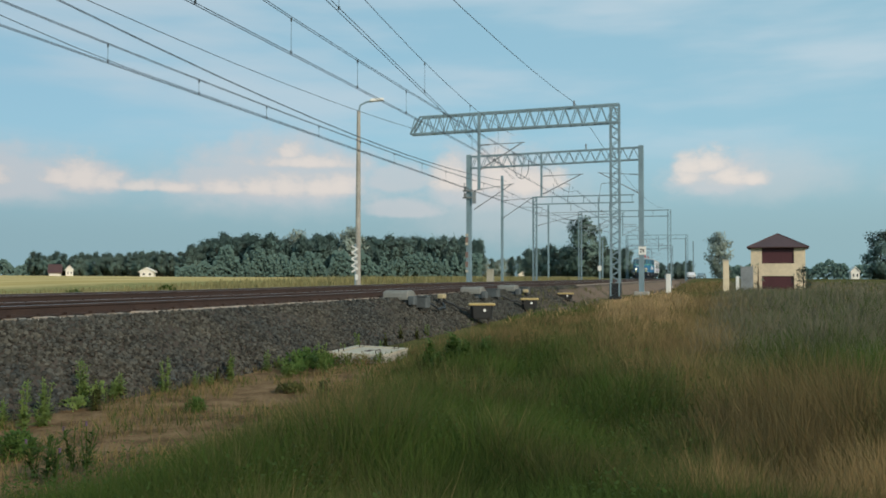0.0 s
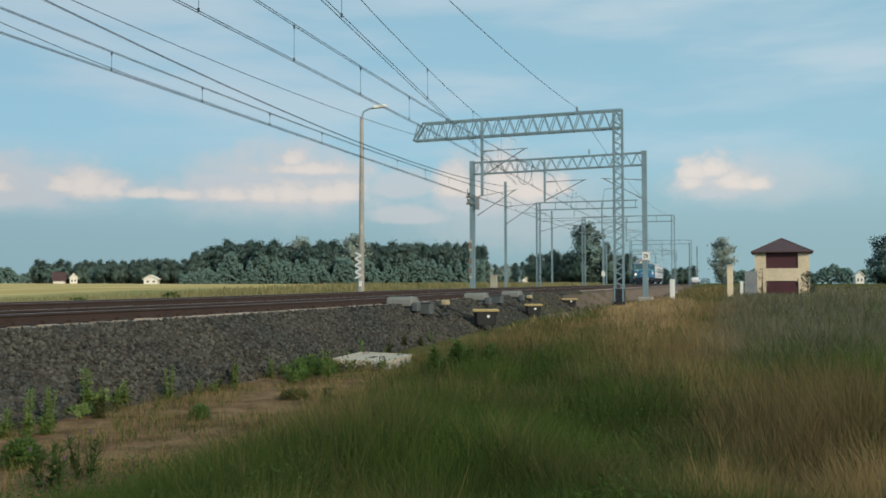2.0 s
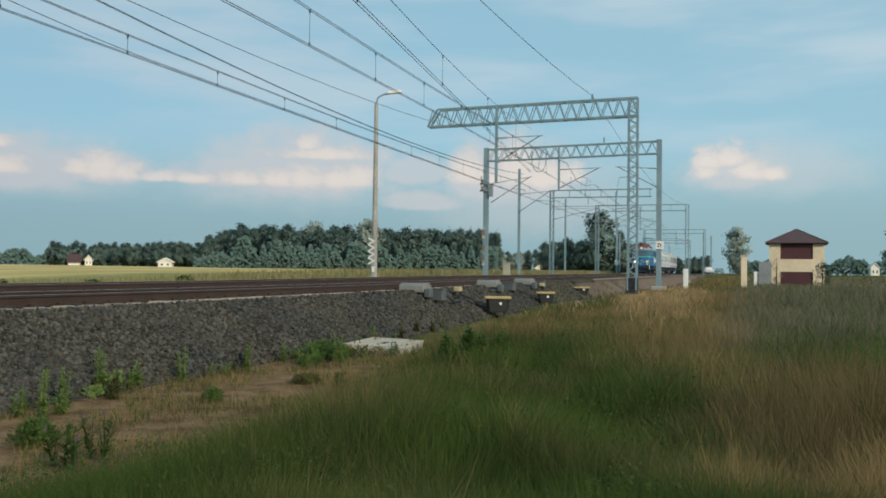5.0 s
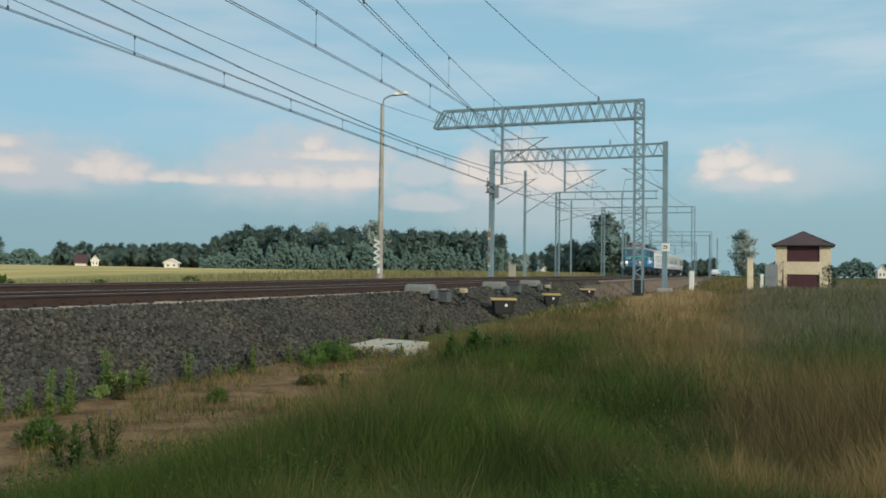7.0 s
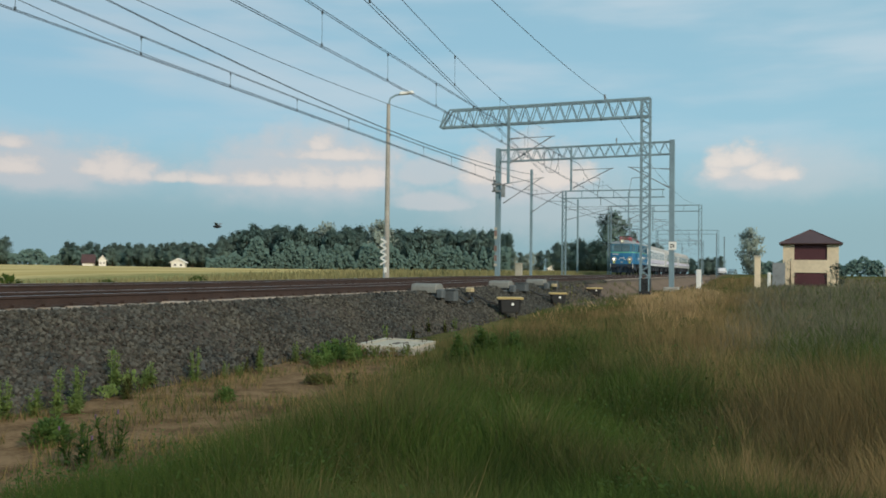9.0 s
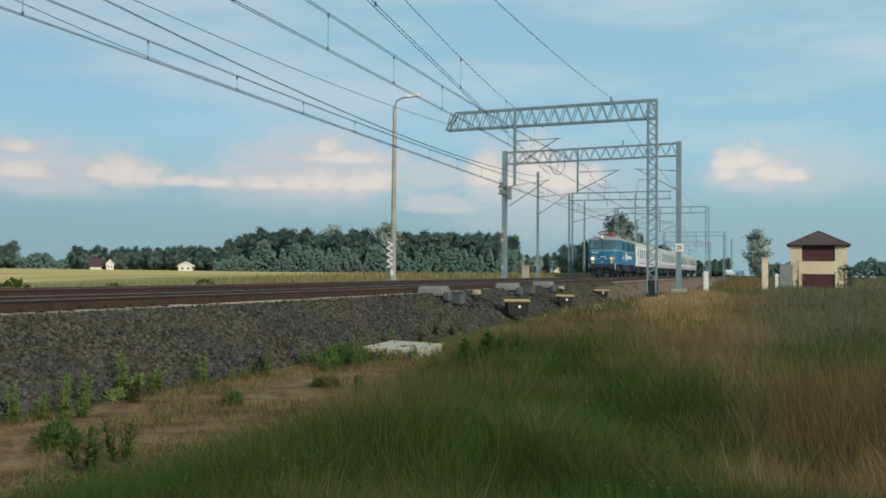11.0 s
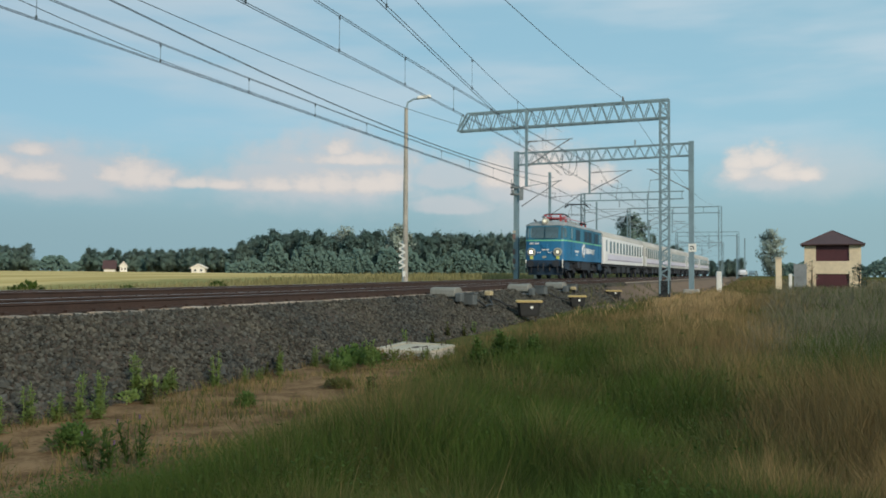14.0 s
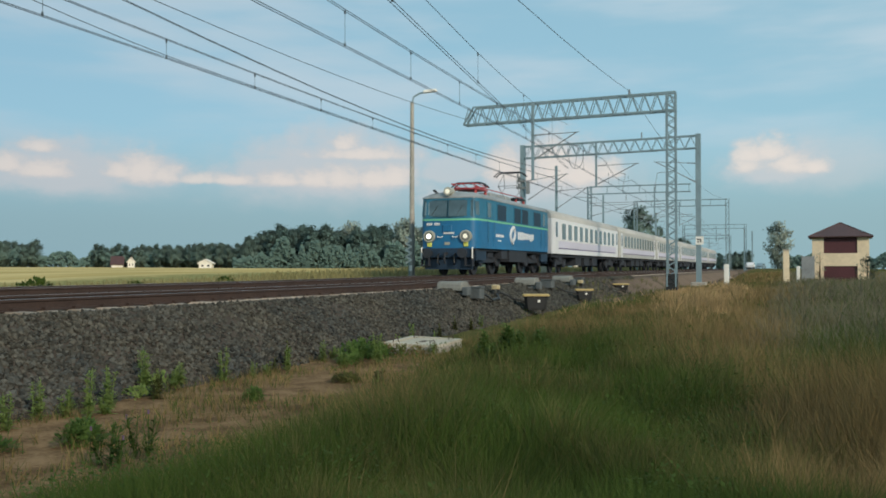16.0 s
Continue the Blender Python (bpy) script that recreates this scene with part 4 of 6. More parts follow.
def gate():
    x, y = 0.12, 70.0
    g = thing("gate_pillar", "pale yellow plastered gate pillar in the grass", "pillar", m=pose(x, y, 0.0))
    part("shaft", Shape().box((0, 0, 1.45), (0.42, 0.42, 3.1), bevel=0.02), M_PLASTER, g)
    part("cap", Shape().box((0, 0, 3.03), (0.5, 0.5, 0.1)), M_CONC_LIGHT, g)
    f = thing("metal_fence", "grey sheet metal fence panel beside the house", "fence", m=pose(1.95, 86.5, 0.0))
    part("panel", Shape().box((0, 0, 1.5), (1.05, 0.05, 2.6)), M_GALV_DARK, f)
    for i in (-0.5, 0.5):
        part("post", Shape().box((i, 0.05, 1.4), (0.08, 0.08, 3.0)), M_GALV_DARK, f)
    p = thing("marker_stake", "short white concrete marker post", "railway sign", m=pose(-4.12, 72.0, 0.0))
    part("shaft", Shape().box((0, 0, 1.15), (0.36, 0.26, 1.8), bevel=0.03), M_WHITE, p)


gate()


def trackside_cabinet(x, y, top, w=0.55):
    z0 = ground_z(x, y)
    g = thing("electrical_cabinet", "pale grey electrical cabinet beyond the tracks", "electrical cabinet", m=pose(x, y, z0))
    part("body", Shape().box((0, 0, (top - z0) / 2 + 0.0), (w, 0.4, top - z0), bevel=0.02), M_CONC_LIGHT, g)
    part("roof", Shape().box((0, 0, top - z0 + 0.03), (w * 1.12, 0.5, 0.06)), M_CONC_LIGHT, g)


trackside_cabinet(-18.7, 73.8, 2.4)
_p = thing("marker_stake", "small white concrete stake beside the fence", "railway sign", m=pose(1.05, 80.0, ground_z(1.05, 80.0)))
part("shaft", Shape().box((0, 0, 0.7), (0.26, 0.2, 1.6), bevel=0.03), M_WHITE, _p)


# ---- train ----
M_BLUE = mat("blue loco paint", (0.013, 0.140, 0.300), 0.5, 0, 0.14, 1.6)
M_BLUE_UP = mat("teal blue loco paint", (0.022, 0.145, 0.240), 0.5, 0, 0.12, 1.6)
M_GREEN = mat("light green stripe", (0.16, 0.50, 0.30), 0.5, 0, 0.1, 3)
M_ROOF = mat("grey loco roof", (0.30, 0.33, 0.34), 0.6, 0.1, 0.2, 2)
M_RED = mat("red insulated frame", (0.42, 0.05, 0.055), 0.5, 0, 0.15, 5)
M_UNDER = mat("sooty running gear", (0.022, 0.028, 0.038), 0.8, 0, 0.3, 5)
M_COACH = mat("white coach paint", (0.70, 0.71, 0.72), 0.4, 0, 0.06, 1.0, coat=0.15)
M_COACH_OLD = mat("dusty grey white coach paint", (0.40, 0.405, 0.385), 0.55, 0, 0.1, 1.0)
M_LILAC = mat("lilac band", (0.55, 0.54, 0.64), 0.5, 0, 0.08, 2)
M_PURPLE = mat("dark violet stripe", (0.10, 0.07, 0.20), 0.5, 0, 0.1, 2)
M_COACHROOF = mat("grey coach roof", (0.44, 0.43, 0.40), 0.7, 0, 0.15, 1.2)
M_LENS = mat("lit headlamp lens", (0.9, 0.85, 0.7), 0.2, 0, 0.02, 4, emit=0.25)
M_LENS_BRIGHT = mat("brightly lit headlamp lens", (0.9, 0.88, 0.8), 0.2, 0, 0.02, 4, emit=2.5)
M_LENS_OFF = mat("dull reflector glass", (0.20, 0.20, 0.17), 0.3, 0.2, 0.1, 4, coat=0.5)
M_CABGLASS = mat("cab glass", (0.085, 0.140, 0.170), 0.12, 0, 0.3, 1.2)
# bright sky behind the cab, put into a plain colour
M_CAB_SKY = mat("pale blue painted sky in cab glass", (0.16, 0.25, 0.30), 0.3, 0, 0.2, 3)
M_COACHGLASS = mat("grey green coach glass", (0.10, 0.125, 0.125), 0.12, 0, 0.3, 1.0)
M_SURROUND = mat("dark teal window surround", (0.022, 0.075, 0.105), 0.5, 0, 0.15, 3)
M_NAVY = mat("dark navy apron", (0.010, 0.030, 0.060), 0.6, 0, 0.25, 3)
M_DARKPANE = mat("dark blue machine room glass", (0.010, 0.034, 0.062), 0.6, 0, 0.2, 2)
M_CHROME = mat("bright lamp ring", (0.46, 0.44, 0.36), 0.4, 0.3, 0.1, 6)
M_LIME = mat("yellow green marker", (0.55, 0.58, 0.12), 0.5, 0, 0.1, 6)


def body_ring(y, w, zb, zs, zr, slant=None, n=9):
    """Cross-section of a rail vehicle: straight sides, arched roof. slant(z) pushes the section back with height."""
    pts = [(-w, zb), (-w, (zb + zs) / 2), (-w, zs)]
    for i in range(1, n):
        a = math.pi - math.pi * i / n
        pts.append((w * 0.97 * math.cos(a), zs + (zr - zs) * math.sin(a) ** 0.8))
    pts += [(w, zs), (w, (zb + zs) / 2), (w, zb)]
    return [(x, y + (slant(z) if slant else 0), z) for x, z in pts]


def wheelset(parent, y, r=0.55):
    """An axle with two flanged wheels, turning about its own origin."""
    s = Shape().tube((-0.85, 0, 0), (0.85, 0, 0), 0.08, n=8)
    for k in (-1, 1):
        s.tube((k * 0.70, 0, 0), (k * 0.83, 0, 0), r, n=16).tube((k * 0.68, 0, 0), (k * 0.70, 0, 0), r + 0.03, n=16).tube((k * 0.83, 0, 0), (k * 0.85, 0, 0), r * 0.55, n=12)
        for j in range(4):
            a = j * math.pi / 2
            s.box((k * 0.845, 0.33 * math.cos(a), 0.33 * math.sin(a)), (0.03, 0.09, 0.09))
    return part("wheelset", s, M_UNDER, parent, m=pose(0, y, r))


def bogie(parent, y, base=2.9, z=0.62):
    s = Shape()
    for k in (-1, 1):
        s.box((k * 1.05, y, z + 0.12), (0.14, base + 1.0, 0.26))
        for d in (-base / 2, base / 2):
            s.box((k * 1.06, y + d, z), (0.2, 0.42, 0.4))
            for q in (-0.28, 0.28):
                s.tube((k * 1.1, y + d + q, z - 0.1), (k * 1.1, y + d + q, z + 0.35), 0.08, n=8)
        s.box((k * 1.05, y, z + 0.36), (0.3, 0.9, 0.25))
    s.box((0, y, z + 0.1), (2.0, 0.7, 0.3))
    part("bogie_frame", s, M_UNDER, parent, "sooty bogie frame")


def buffers(parent, y, d):
    for k in (-0.875, 0.875):
        s = Shape().tube((k, y, 1.05), (k, y + d * 0.42, 1.05), 0.09, n=10).tube((k, y + d * 0.42, 1.05), (k, y + d * 0.46, 1.05), 0.24, 0.24, n=14).tube((k, y, 1.05), (k, y + d * 0.2, 1.05), 0.15, n=10)
        part("buffer", s, M_UNDER, parent)


def pane(parent, side, y, z, w, h, material=None, out=0.0, frame_m=None, label="dark window"):
    """A side window: recessed glass in a raised frame. side is the x of the wall, signed."""
    k = 1 if side > 0 else -1
    f = part("window", Shape().box((side + k * 0.008, y, z), (0.03, w + 0.1, h + 0.1)), frame_m or M_BLACK, parent, label)
    part("pane", Shape().box((side + k * 0.022, y, z), (0.014, w, h)), material or M_GLASS, f)
    return f


def locomotive():
    g = thing("electric_locomotive", "blue electric locomotive with a green stripe and round headlamps", "locomotive")
    W, L = 1.50, 14.2
    ZB, ZS, ZR = 1.27, 3.69, 4.09
    sl = lambda z: 0.10 * max(0.0, (z - 2.65) / 1.0) ** 1.0 + 0.02
    slb = lambda z: -0.10 * max(0.0, (z - 2.65) / 1.0) - 0.02

    def span(za, zb_, inset=0.0, closed=True):
        rings = []
        nose = ((0.0, 0.72), (0.04, 0.82), (0.13, 0.895), (0.32, 0.945), (0.7, 0.978), (1.5, 1.0))
        for y, k, f in [(a, b, sl) for a, b in nose] + [(L - a, b, slb) for a, b in reversed(nose)]:
            w = W * k
            w += inset
            o = -inset if y < 1 else inset
            rings.append([(-w, y + o + f(za), za), (-w, y + o + f(zb_), zb_), (w, y + o + f(zb_), zb_), (w, y + o + f(za), za)])
        return Shape().loft(rings)

    part("body", span(ZB, 2.63), M_BLUE, g, "glossy blue lower body", smooth=True)
    part("upper_body", span(2.63, ZS), M_BLUE_UP, g, "teal blue upper body", smooth=True)
    part("stripe", span(2.59, 2.68, 0.006), M_GREEN, g, "thin light green stripe", smooth=True)
    rings = []
    for y, w, k in ((0.10, W * 0.79, 0.15), (0.24, W * 0.90, 0.55), (0.7, W * 0.965, 0.9), (1.6, W * 0.99, 1.0), (L - 1.6, W * 0.99, 1.0), (L - 0.7, W * 0.965, 0.9), (L - 0.24, W * 0.90, 0.55), (L - 0.10, W * 0.79, 0.15)):
        rings.append([(w * math.cos(a), y, ZS - 0.02 + (ZR - ZS) * k * max(0.0, math.sin(a)) ** 0.8) for a in np.linspace(math.pi, 0, 11)])
    roof = part("roof", Shape().loft(rings), M_ROOF, g, "grey arched roof", smooth=True)
    part("roof_edge", span(ZS - 0.03, ZS + 0.03, 0.02), M_ROOF, g)
    part("underframe", Shape().box((0, L / 2, 1.27), (2.7, L - 0.3, 0.24)), M_UNDER, g)
    # front: windscreens, lamps, rails, buffer beam
    for k in (-1, 1):
        f = part("windscreen", Shape().box((0, 0, 0), (1.22, 0.05, 0.82)), M_SURROUND, g, "wide windscreen in a dark surround", m=pose(k * 0.632, 0.085, 3.17, -5.5, 0, k * 4))
        part("pane", Shape().box((0, -0.024, 0), (1.17, 0.02, 0.74)), M_CABGLASS, f)
        part("wiper", Shape().beam((-0.2, -0.05, -0.33), (0.12, -0.05, 0.14), 0.015, 0.015), M_BLACK, f)
        # added pale sheet on the left pane paints the sky shining through
        if k < 0:
            part("side_glass", Shape().box((-0.43, -0.036, 0.0), (0.24, 0.006, 0.60)), M_CAB_SKY, f, "pale patch painted as sky seen through the cab")
        c = part("corner_window", Shape().box((0, 0, 0), (0.34, 0.03, 0.74)), M_BLUE_UP, g, "narrow corner window", m=pose(k * 1.375, 0.30, 3.17, -4, 0, k * 66))
        part("pane", Shape().box((0, -0.016, 0), (0.27, 0.014, 0.64)), M_CABGLASS, c)
        lamp = part("headlamp", Shape().tube((k * 0.92, -0.10, 1.84), (k * 0.92, 0.1, 1.84), 0.28, 0.30, 20), M_CHROME, g, "round headlamp in a bright ring", smooth=True)
        part("reflector", Shape().tube((k * 0.92, -0.112, 1.84), (k * 0.92, -0.09, 1.84), 0.21, 0.23, 16), M_LENS_OFF, lamp, "dull glass reflector")
        part("lens", Shape().tube((k * 0.92, -0.125, 1.84), (k * 0.92, -0.11, 1.84), 0.11, 0.12, 16), M_LENS_BRIGHT if k < 0 else M_LENS, lamp, "lit headlamp lens")
        part("marker", Shape().box((k * 0.92, -0.01, 1.46), (0.24, 0.06, 0.20), bevel=0.02), M_LIME, g, "yellow green marker panel")
        part("handrail", Shape().path([(k * 1.28, -0.06, 0.75), (k * 1.28, -0.14, 0.8), (k * 1.28, -0.14, 1.25), (k * 1.28, -0.06, 1.3)], 0.035, 6), M_WHITE, g, "white corner handrail")
        part("grab_rail", Shape().path([(k * 0.25, -0.02, 1.85), (k * 0.28, -0.1, 1.8), (k * 0.48, -0.1, 1.8), (k * 0.5, -0.02, 1.85)], 0.022, 6), M_WHITE, g, "white grab rail")
        part("step", Shape().box((k * 1.1, -0.05, 0.45), (0.4, 0.3, 0.05)).box((k * 0.92, -0.05, 0.7), (0.05, 0.2, 0.5)).box((k * 1.28, -0.05, 0.7), (0.05, 0.2, 0.5)), M_UNDER, g)
        part("air_hose", Shape().path([(k * 0.4, 0.0, 1.05), (k * 0.4, -0.22, 0.95), (k * 0.42, -0.25, 0.6), (k * 0.36, -0.1, 0.5)], 0.035, 6), M_BLACK, g)
    top = part("top_headlamp", Shape().tube((0, -0.02, 3.98), (0, 0.45, 3.98), 0.20, 0.22, 18), M_CHROME, g, "round headlamp on the roof edge", smooth=True)
    part("lens", Shape().tube((0, -0.035, 3.98), (0, -0.01, 3.98), 0.11, 0.12, 16), M_LENS, top, "lit headlamp lens")
    part("horn", Shape().tube((-0.75, 0.2, 4.04), (-0.75, 0.7, 3.97), 0.07, 0.03, 8), M_BLACK, g)
    part("coupling_panel", Shape().box((0, 0.0, 2.22), (0.46, 0.10, 0.34), bevel=0.03).box((0.0, -0.05, 2.20), (0.2, 0.06, 0.2)), M_BLUE, g)
    s = Shape()
    for i in range(6):
        s.box((-1.02 + i * 0.1 + (0.08 if i > 2 else 0), -0.005, 2.43), (0.075, 0.02, 0.12))
    part("number", s, M_COACH, g, "pale number painted over")
    part("plate", Shape().box((0.06, -0.005, 2.0), (0.52, 0.02, 0.09)), M_COACH, g, "pale plate")
    part("plate", Shape().box((-0.02, -0.005, 1.5), (0.26, 0.02, 0.13)), M_CHROME, g, "small metal plate")
    part("buffer_beam", Shape().box((0, 0.05, 1.06), (2.5, 0.24, 0.44), bevel=0.04), M_NAVY, g, "dark navy buffer beam")
    part("snow_plough", Shape().box((0, 0.15, 0.52), (2.4, 0.12, 0.5)).box((0, 0.0, 0.30), (2.2, 0.3, 0.05)), M_NAVY, g)
    part("coupler", Shape().box((0, -0.2, 1.03), (0.1, 0.45, 0.12)).path([(0, -0.4, 1.05), (0, -0.45, 0.7), (0, -0.35, 0.55)], 0.05, 6), M_UNDER, g)
    for k in (-1, 1):
        for y in (1.0, L - 1.0):
            part("cab_skirt", Shape().box((k * 1.30, y, 0.98), (0.10, 1.5, 0.56)).box((k * 1.34, y, 0.62), (0.22, 0.5, 0.05)), M_NAVY, g, "dark navy skirt below the cab")
    buffers(g, 0.0, -1)
    buffers(g, L, 1)
    # sides
    for k in (-1, 1):
        xs = k * (W + 0.001)
        for y, w in ((1.75, 0.55), (L - 1.75, 0.55)):
            pane(g, xs, y, 3.15, w, 0.70, M_CABGLASS, frame_m=M_BLUE_UP, label="cab side window")
        for y, w in ((3.85, 1.5), (6.75, 1.25), (8.25, 1.25), (10.9, 1.5)):
            pane(g, xs, y, 3.12, w, 0.78, M_DARKPANE, frame_m=M_BLUE_UP, label="dark machine room window")
        for y in (2.0, L - 2.0):
            s = Shape().box((xs, y - 0.42, 2.3), (0.02, 0.03, 1.8)).box((xs, y + 0.42, 2.3), (0.02, 0.03, 1.8))
            part("door_joint", s, M_BLUE, g)
            for d in (-0.5, 0.5):
                part("handrail", Shape().tube((k * (W + 0.07), y + d, 1.6), (k * (W + 0.07), y + d, 2.6), 0.015, n=6), M_BLUE_UP, g)
        # emblem and lettering as plain shapes
        s = Shape()
        for cy, cz, a0, a1, ry, rz in ((6.0, 2.02, 1.7, 4.5, 0.60, 0.44), (5.75, 2.14, -1.5, 1.3, 0.48, 0.36)):
            pts = [(xs + k * 0.006, cy + ry * math.cos(a), cz + rz * math.sin(a)) for a in np.linspace(a0, a1, 9)]
            s.path(pts, 0.10, 4)
        part("emblem", s, M_COACH, g, "white round emblem")
        s = Shape()
        for i, h in enumerate((0.42, 0.42, 0.42, 0.34, 0.34, 0.30, 0.40, 0.34)):
            s.box((xs + k * 0.004, 7.0 + i * 0.42, 2.06 - (0.05 if i == 6 else 0.0)), (0.014, 0.31, h))
        part("lettering", s, M_COACH, g, "white lettering shown as plain bars")
        s = Shape()
        for i in range(7):
            s.box((xs + k * 0.004, 2.95 + i * 0.2, 1.95), (0.014, 0.13, 0.14))
        s.box((xs + k * 0.004, 3.5, 1.70), (0.014, 0.5, 0.07))
        part("lettering", s, M_COACH, g, "small white lettering shown as a plain bar")
        s = Shape().box((k * 1.2, L / 2, 0.95), (0.5, 3.4, 0.6)).box((k * 1.25, L / 2 - 2.6, 1.0), (0.4, 1.0, 0.4))
        part("equipment_box", s, M_UNDER, g)
    # roof gear
    for y, up in ((3.3, False), (10.6, True)):
        p = part("pantograph", Shape().box((0, y, 4.30), (1.3, 1.9, 0.07)), M_RED if not up else M_UNDER, g, "folded red pantograph" if not up else "raised pantograph")
        for sx in (-0.55, 0.55):
            for sy in (-0.8, 0.8):
                part("insulator", Shape().tube((sx, y + sy, 4.02), (sx, y + sy, 4.28), 0.09, 0.06, 8), M_RED, p)
        head = 4.62 if not up else 5.85
        reach, knee, low_r, top_r = (0.65, 5.05, 0.02, 0.018) if up else (1.25, 4.52, 0.03, 0.025)
        arm = M_GALV_DARK if up else M_RED
        for sx in (-0.5, 0.5):
            for sy in (-1, 1):
                part("lower_arm", Shape().tube((sx, y - sy * 0.75, 4.35), (sx * 1.1, y + sy * reach, knee), low_r, n=6), arm, p)
                part("upper_arm", Shape().tube((sx * 1.1, y + sy * reach, knee), (sx * 0.8, y - sy * 0.05, head), top_r, n=6), arm, p)
        for sy in (-1, 1):
            part("cross_tube", Shape().tube((-0.55, y + sy * reach, knee), (0.55, y + sy * reach, knee), 0.018, n=6), arm, p)
        s = Shape()
        for d in (-0.22, 0.22):
            s.path([(-0.95, y + d, head - 0.22), (-0.75, y + d, head - 0.03), (-0.6, y + d, head + 0.03), (0.6, y + d, head + 0.03), (0.75, y + d, head - 0.03), (0.95, y + d, head - 0.22)], 0.035, 6)
        s.box((0, y, head), (0.06, 0.5, 0.05))
        part("contact_strip", s, M_UNDER, p, "dark collector bow")
    for y in (5.2, 6.6, 8.0):
        part("roof_vent", Shape().box((0, y, 4.16), (1.3, 1.0, 0.22), bevel=0.05), M_ROOF, roof)
    part("busbar", Shape().tube((0.5, 2.4, 4.42), (0.5, 11.5, 4.42), 0.03, n=6), M_RED, roof)
    for y in (2.9, L - 2.9):
        bogie(g, y, 2.9)
    ws = [wheelset(g, y + d, 0.60) for y in (2.9, L - 2.9) for d in (-1.45, 1.45)]
    return g, ws


def coach_mesh(paint, band):
    g = thing("passenger_coach", "white passenger coach with a lilac band and grey roof", "railway coach", group="coaches of the train")
    W, L, ZB, ZS, ZR = 1.43, 23.9, 1.22, 3.45, 4.15
    ring = lambda y, k=1.0: [(-W * k, y, ZB), (-W * k, y, ZS), (W * k, y, ZS), (W * k, y, ZB)]
    part("body", Shape().loft([ring(0, 0.93), ring(0.35), ring(L - 0.35), ring(L, 0.93)]), paint, g)
    rings = []
    for y, k in ((0.0, 0.93), (0.35, 1.0), (L - 0.35, 1.0), (L, 0.93)):
        rings.append([(W * k * math.cos(a), y, ZS - 0.01 + (ZR - ZS) * math.sin(a) ** 0.75) for a in np.linspace(math.pi, 0, 13)])
    part("roof", Shape().loft(rings), M_COACHROOF, g, "dusty grey rounded roof", smooth=True)
    part("underframe", Shape().box((0, L / 2, 1.12), (2.5, L - 0.4, 0.2)), M_UNDER, g)
    s = Shape()
    for y in (8.5, 11.5, 14.5):
        s.box((0, y, 0.75), (2.4, 1.8, 0.55))
    part("equipment_box", s, M_UNDER, g)
    for k in (-1, 1):
        x = k * (W + 0.002)
        part("band", Shape().box((x, L / 2, 1.84), (0.012, L - 2.6, 0.42)), band, g, "pale lilac band")
        part("stripe", Shape().box((x, L / 2, 1.57), (0.014, L - 2.6, 0.07)), M_PURPLE, g, "dark violet stripe")
        for i in range(11):
            y = 2.9 + i * 1.81
            pane(g, x, y, 2.68, 1.08, 1.02, M_COACHGLASS, frame_m=paint, label="coach window")
        for y in (0.95, L - 0.95):
            d = part("door", Shape().box((x, y, 2.30), (0.02, 1.0, 2.1)), M_COACH, g, "white entrance door")
            part("pane", Shape().box((x + k * 0.014, y, 2.75), (0.014, 0.5, 0.95)), M_GLASS, d)
            part("step", Shape().box((k * 1.3, y, 0.75), (0.3, 0.8, 0.06)).box((k * 1.3, y, 0.98), (0.3, 0.8, 0.05)), M_UNDER, g)
    for y, d in ((0, -1), (L, 1)):
        part("gangway", Shape().box((0, y + d * 0.15, 2.2), (1.2, 0.3, 2.2), bevel=0.08), M_BLACK, g, "black rubber gangway")
        buffers(g, y, d)
    for y in (3.0, L - 3.0):
        bogie(g, y, 2.5, 0.55)
    ws = [wheelset(g, y + d, 0.50) for y in (3.0, L - 3.0) for d in (-1.25, 1.25)]
    return g, ws


LOCO, LOCO_WHEELS = locomotive()
COACHES = []
_first, _w = coach_mesh(M_COACH, M_LILAC)
COACHES.append((_first, _w))
_second, _w = coach_mesh(M_COACH_OLD, M_LILAC)
tagged(_second, "dusty greyish white passenger coach with grey roof")
COACHES.append((_second, _w))
for _i in range(4):
    _c = copy_thing(COACHES[1][0], pose(0, 0, 0))
    COACHES.append((_c, [o for o in _c.children if o.name.startswith("wheelset")]))


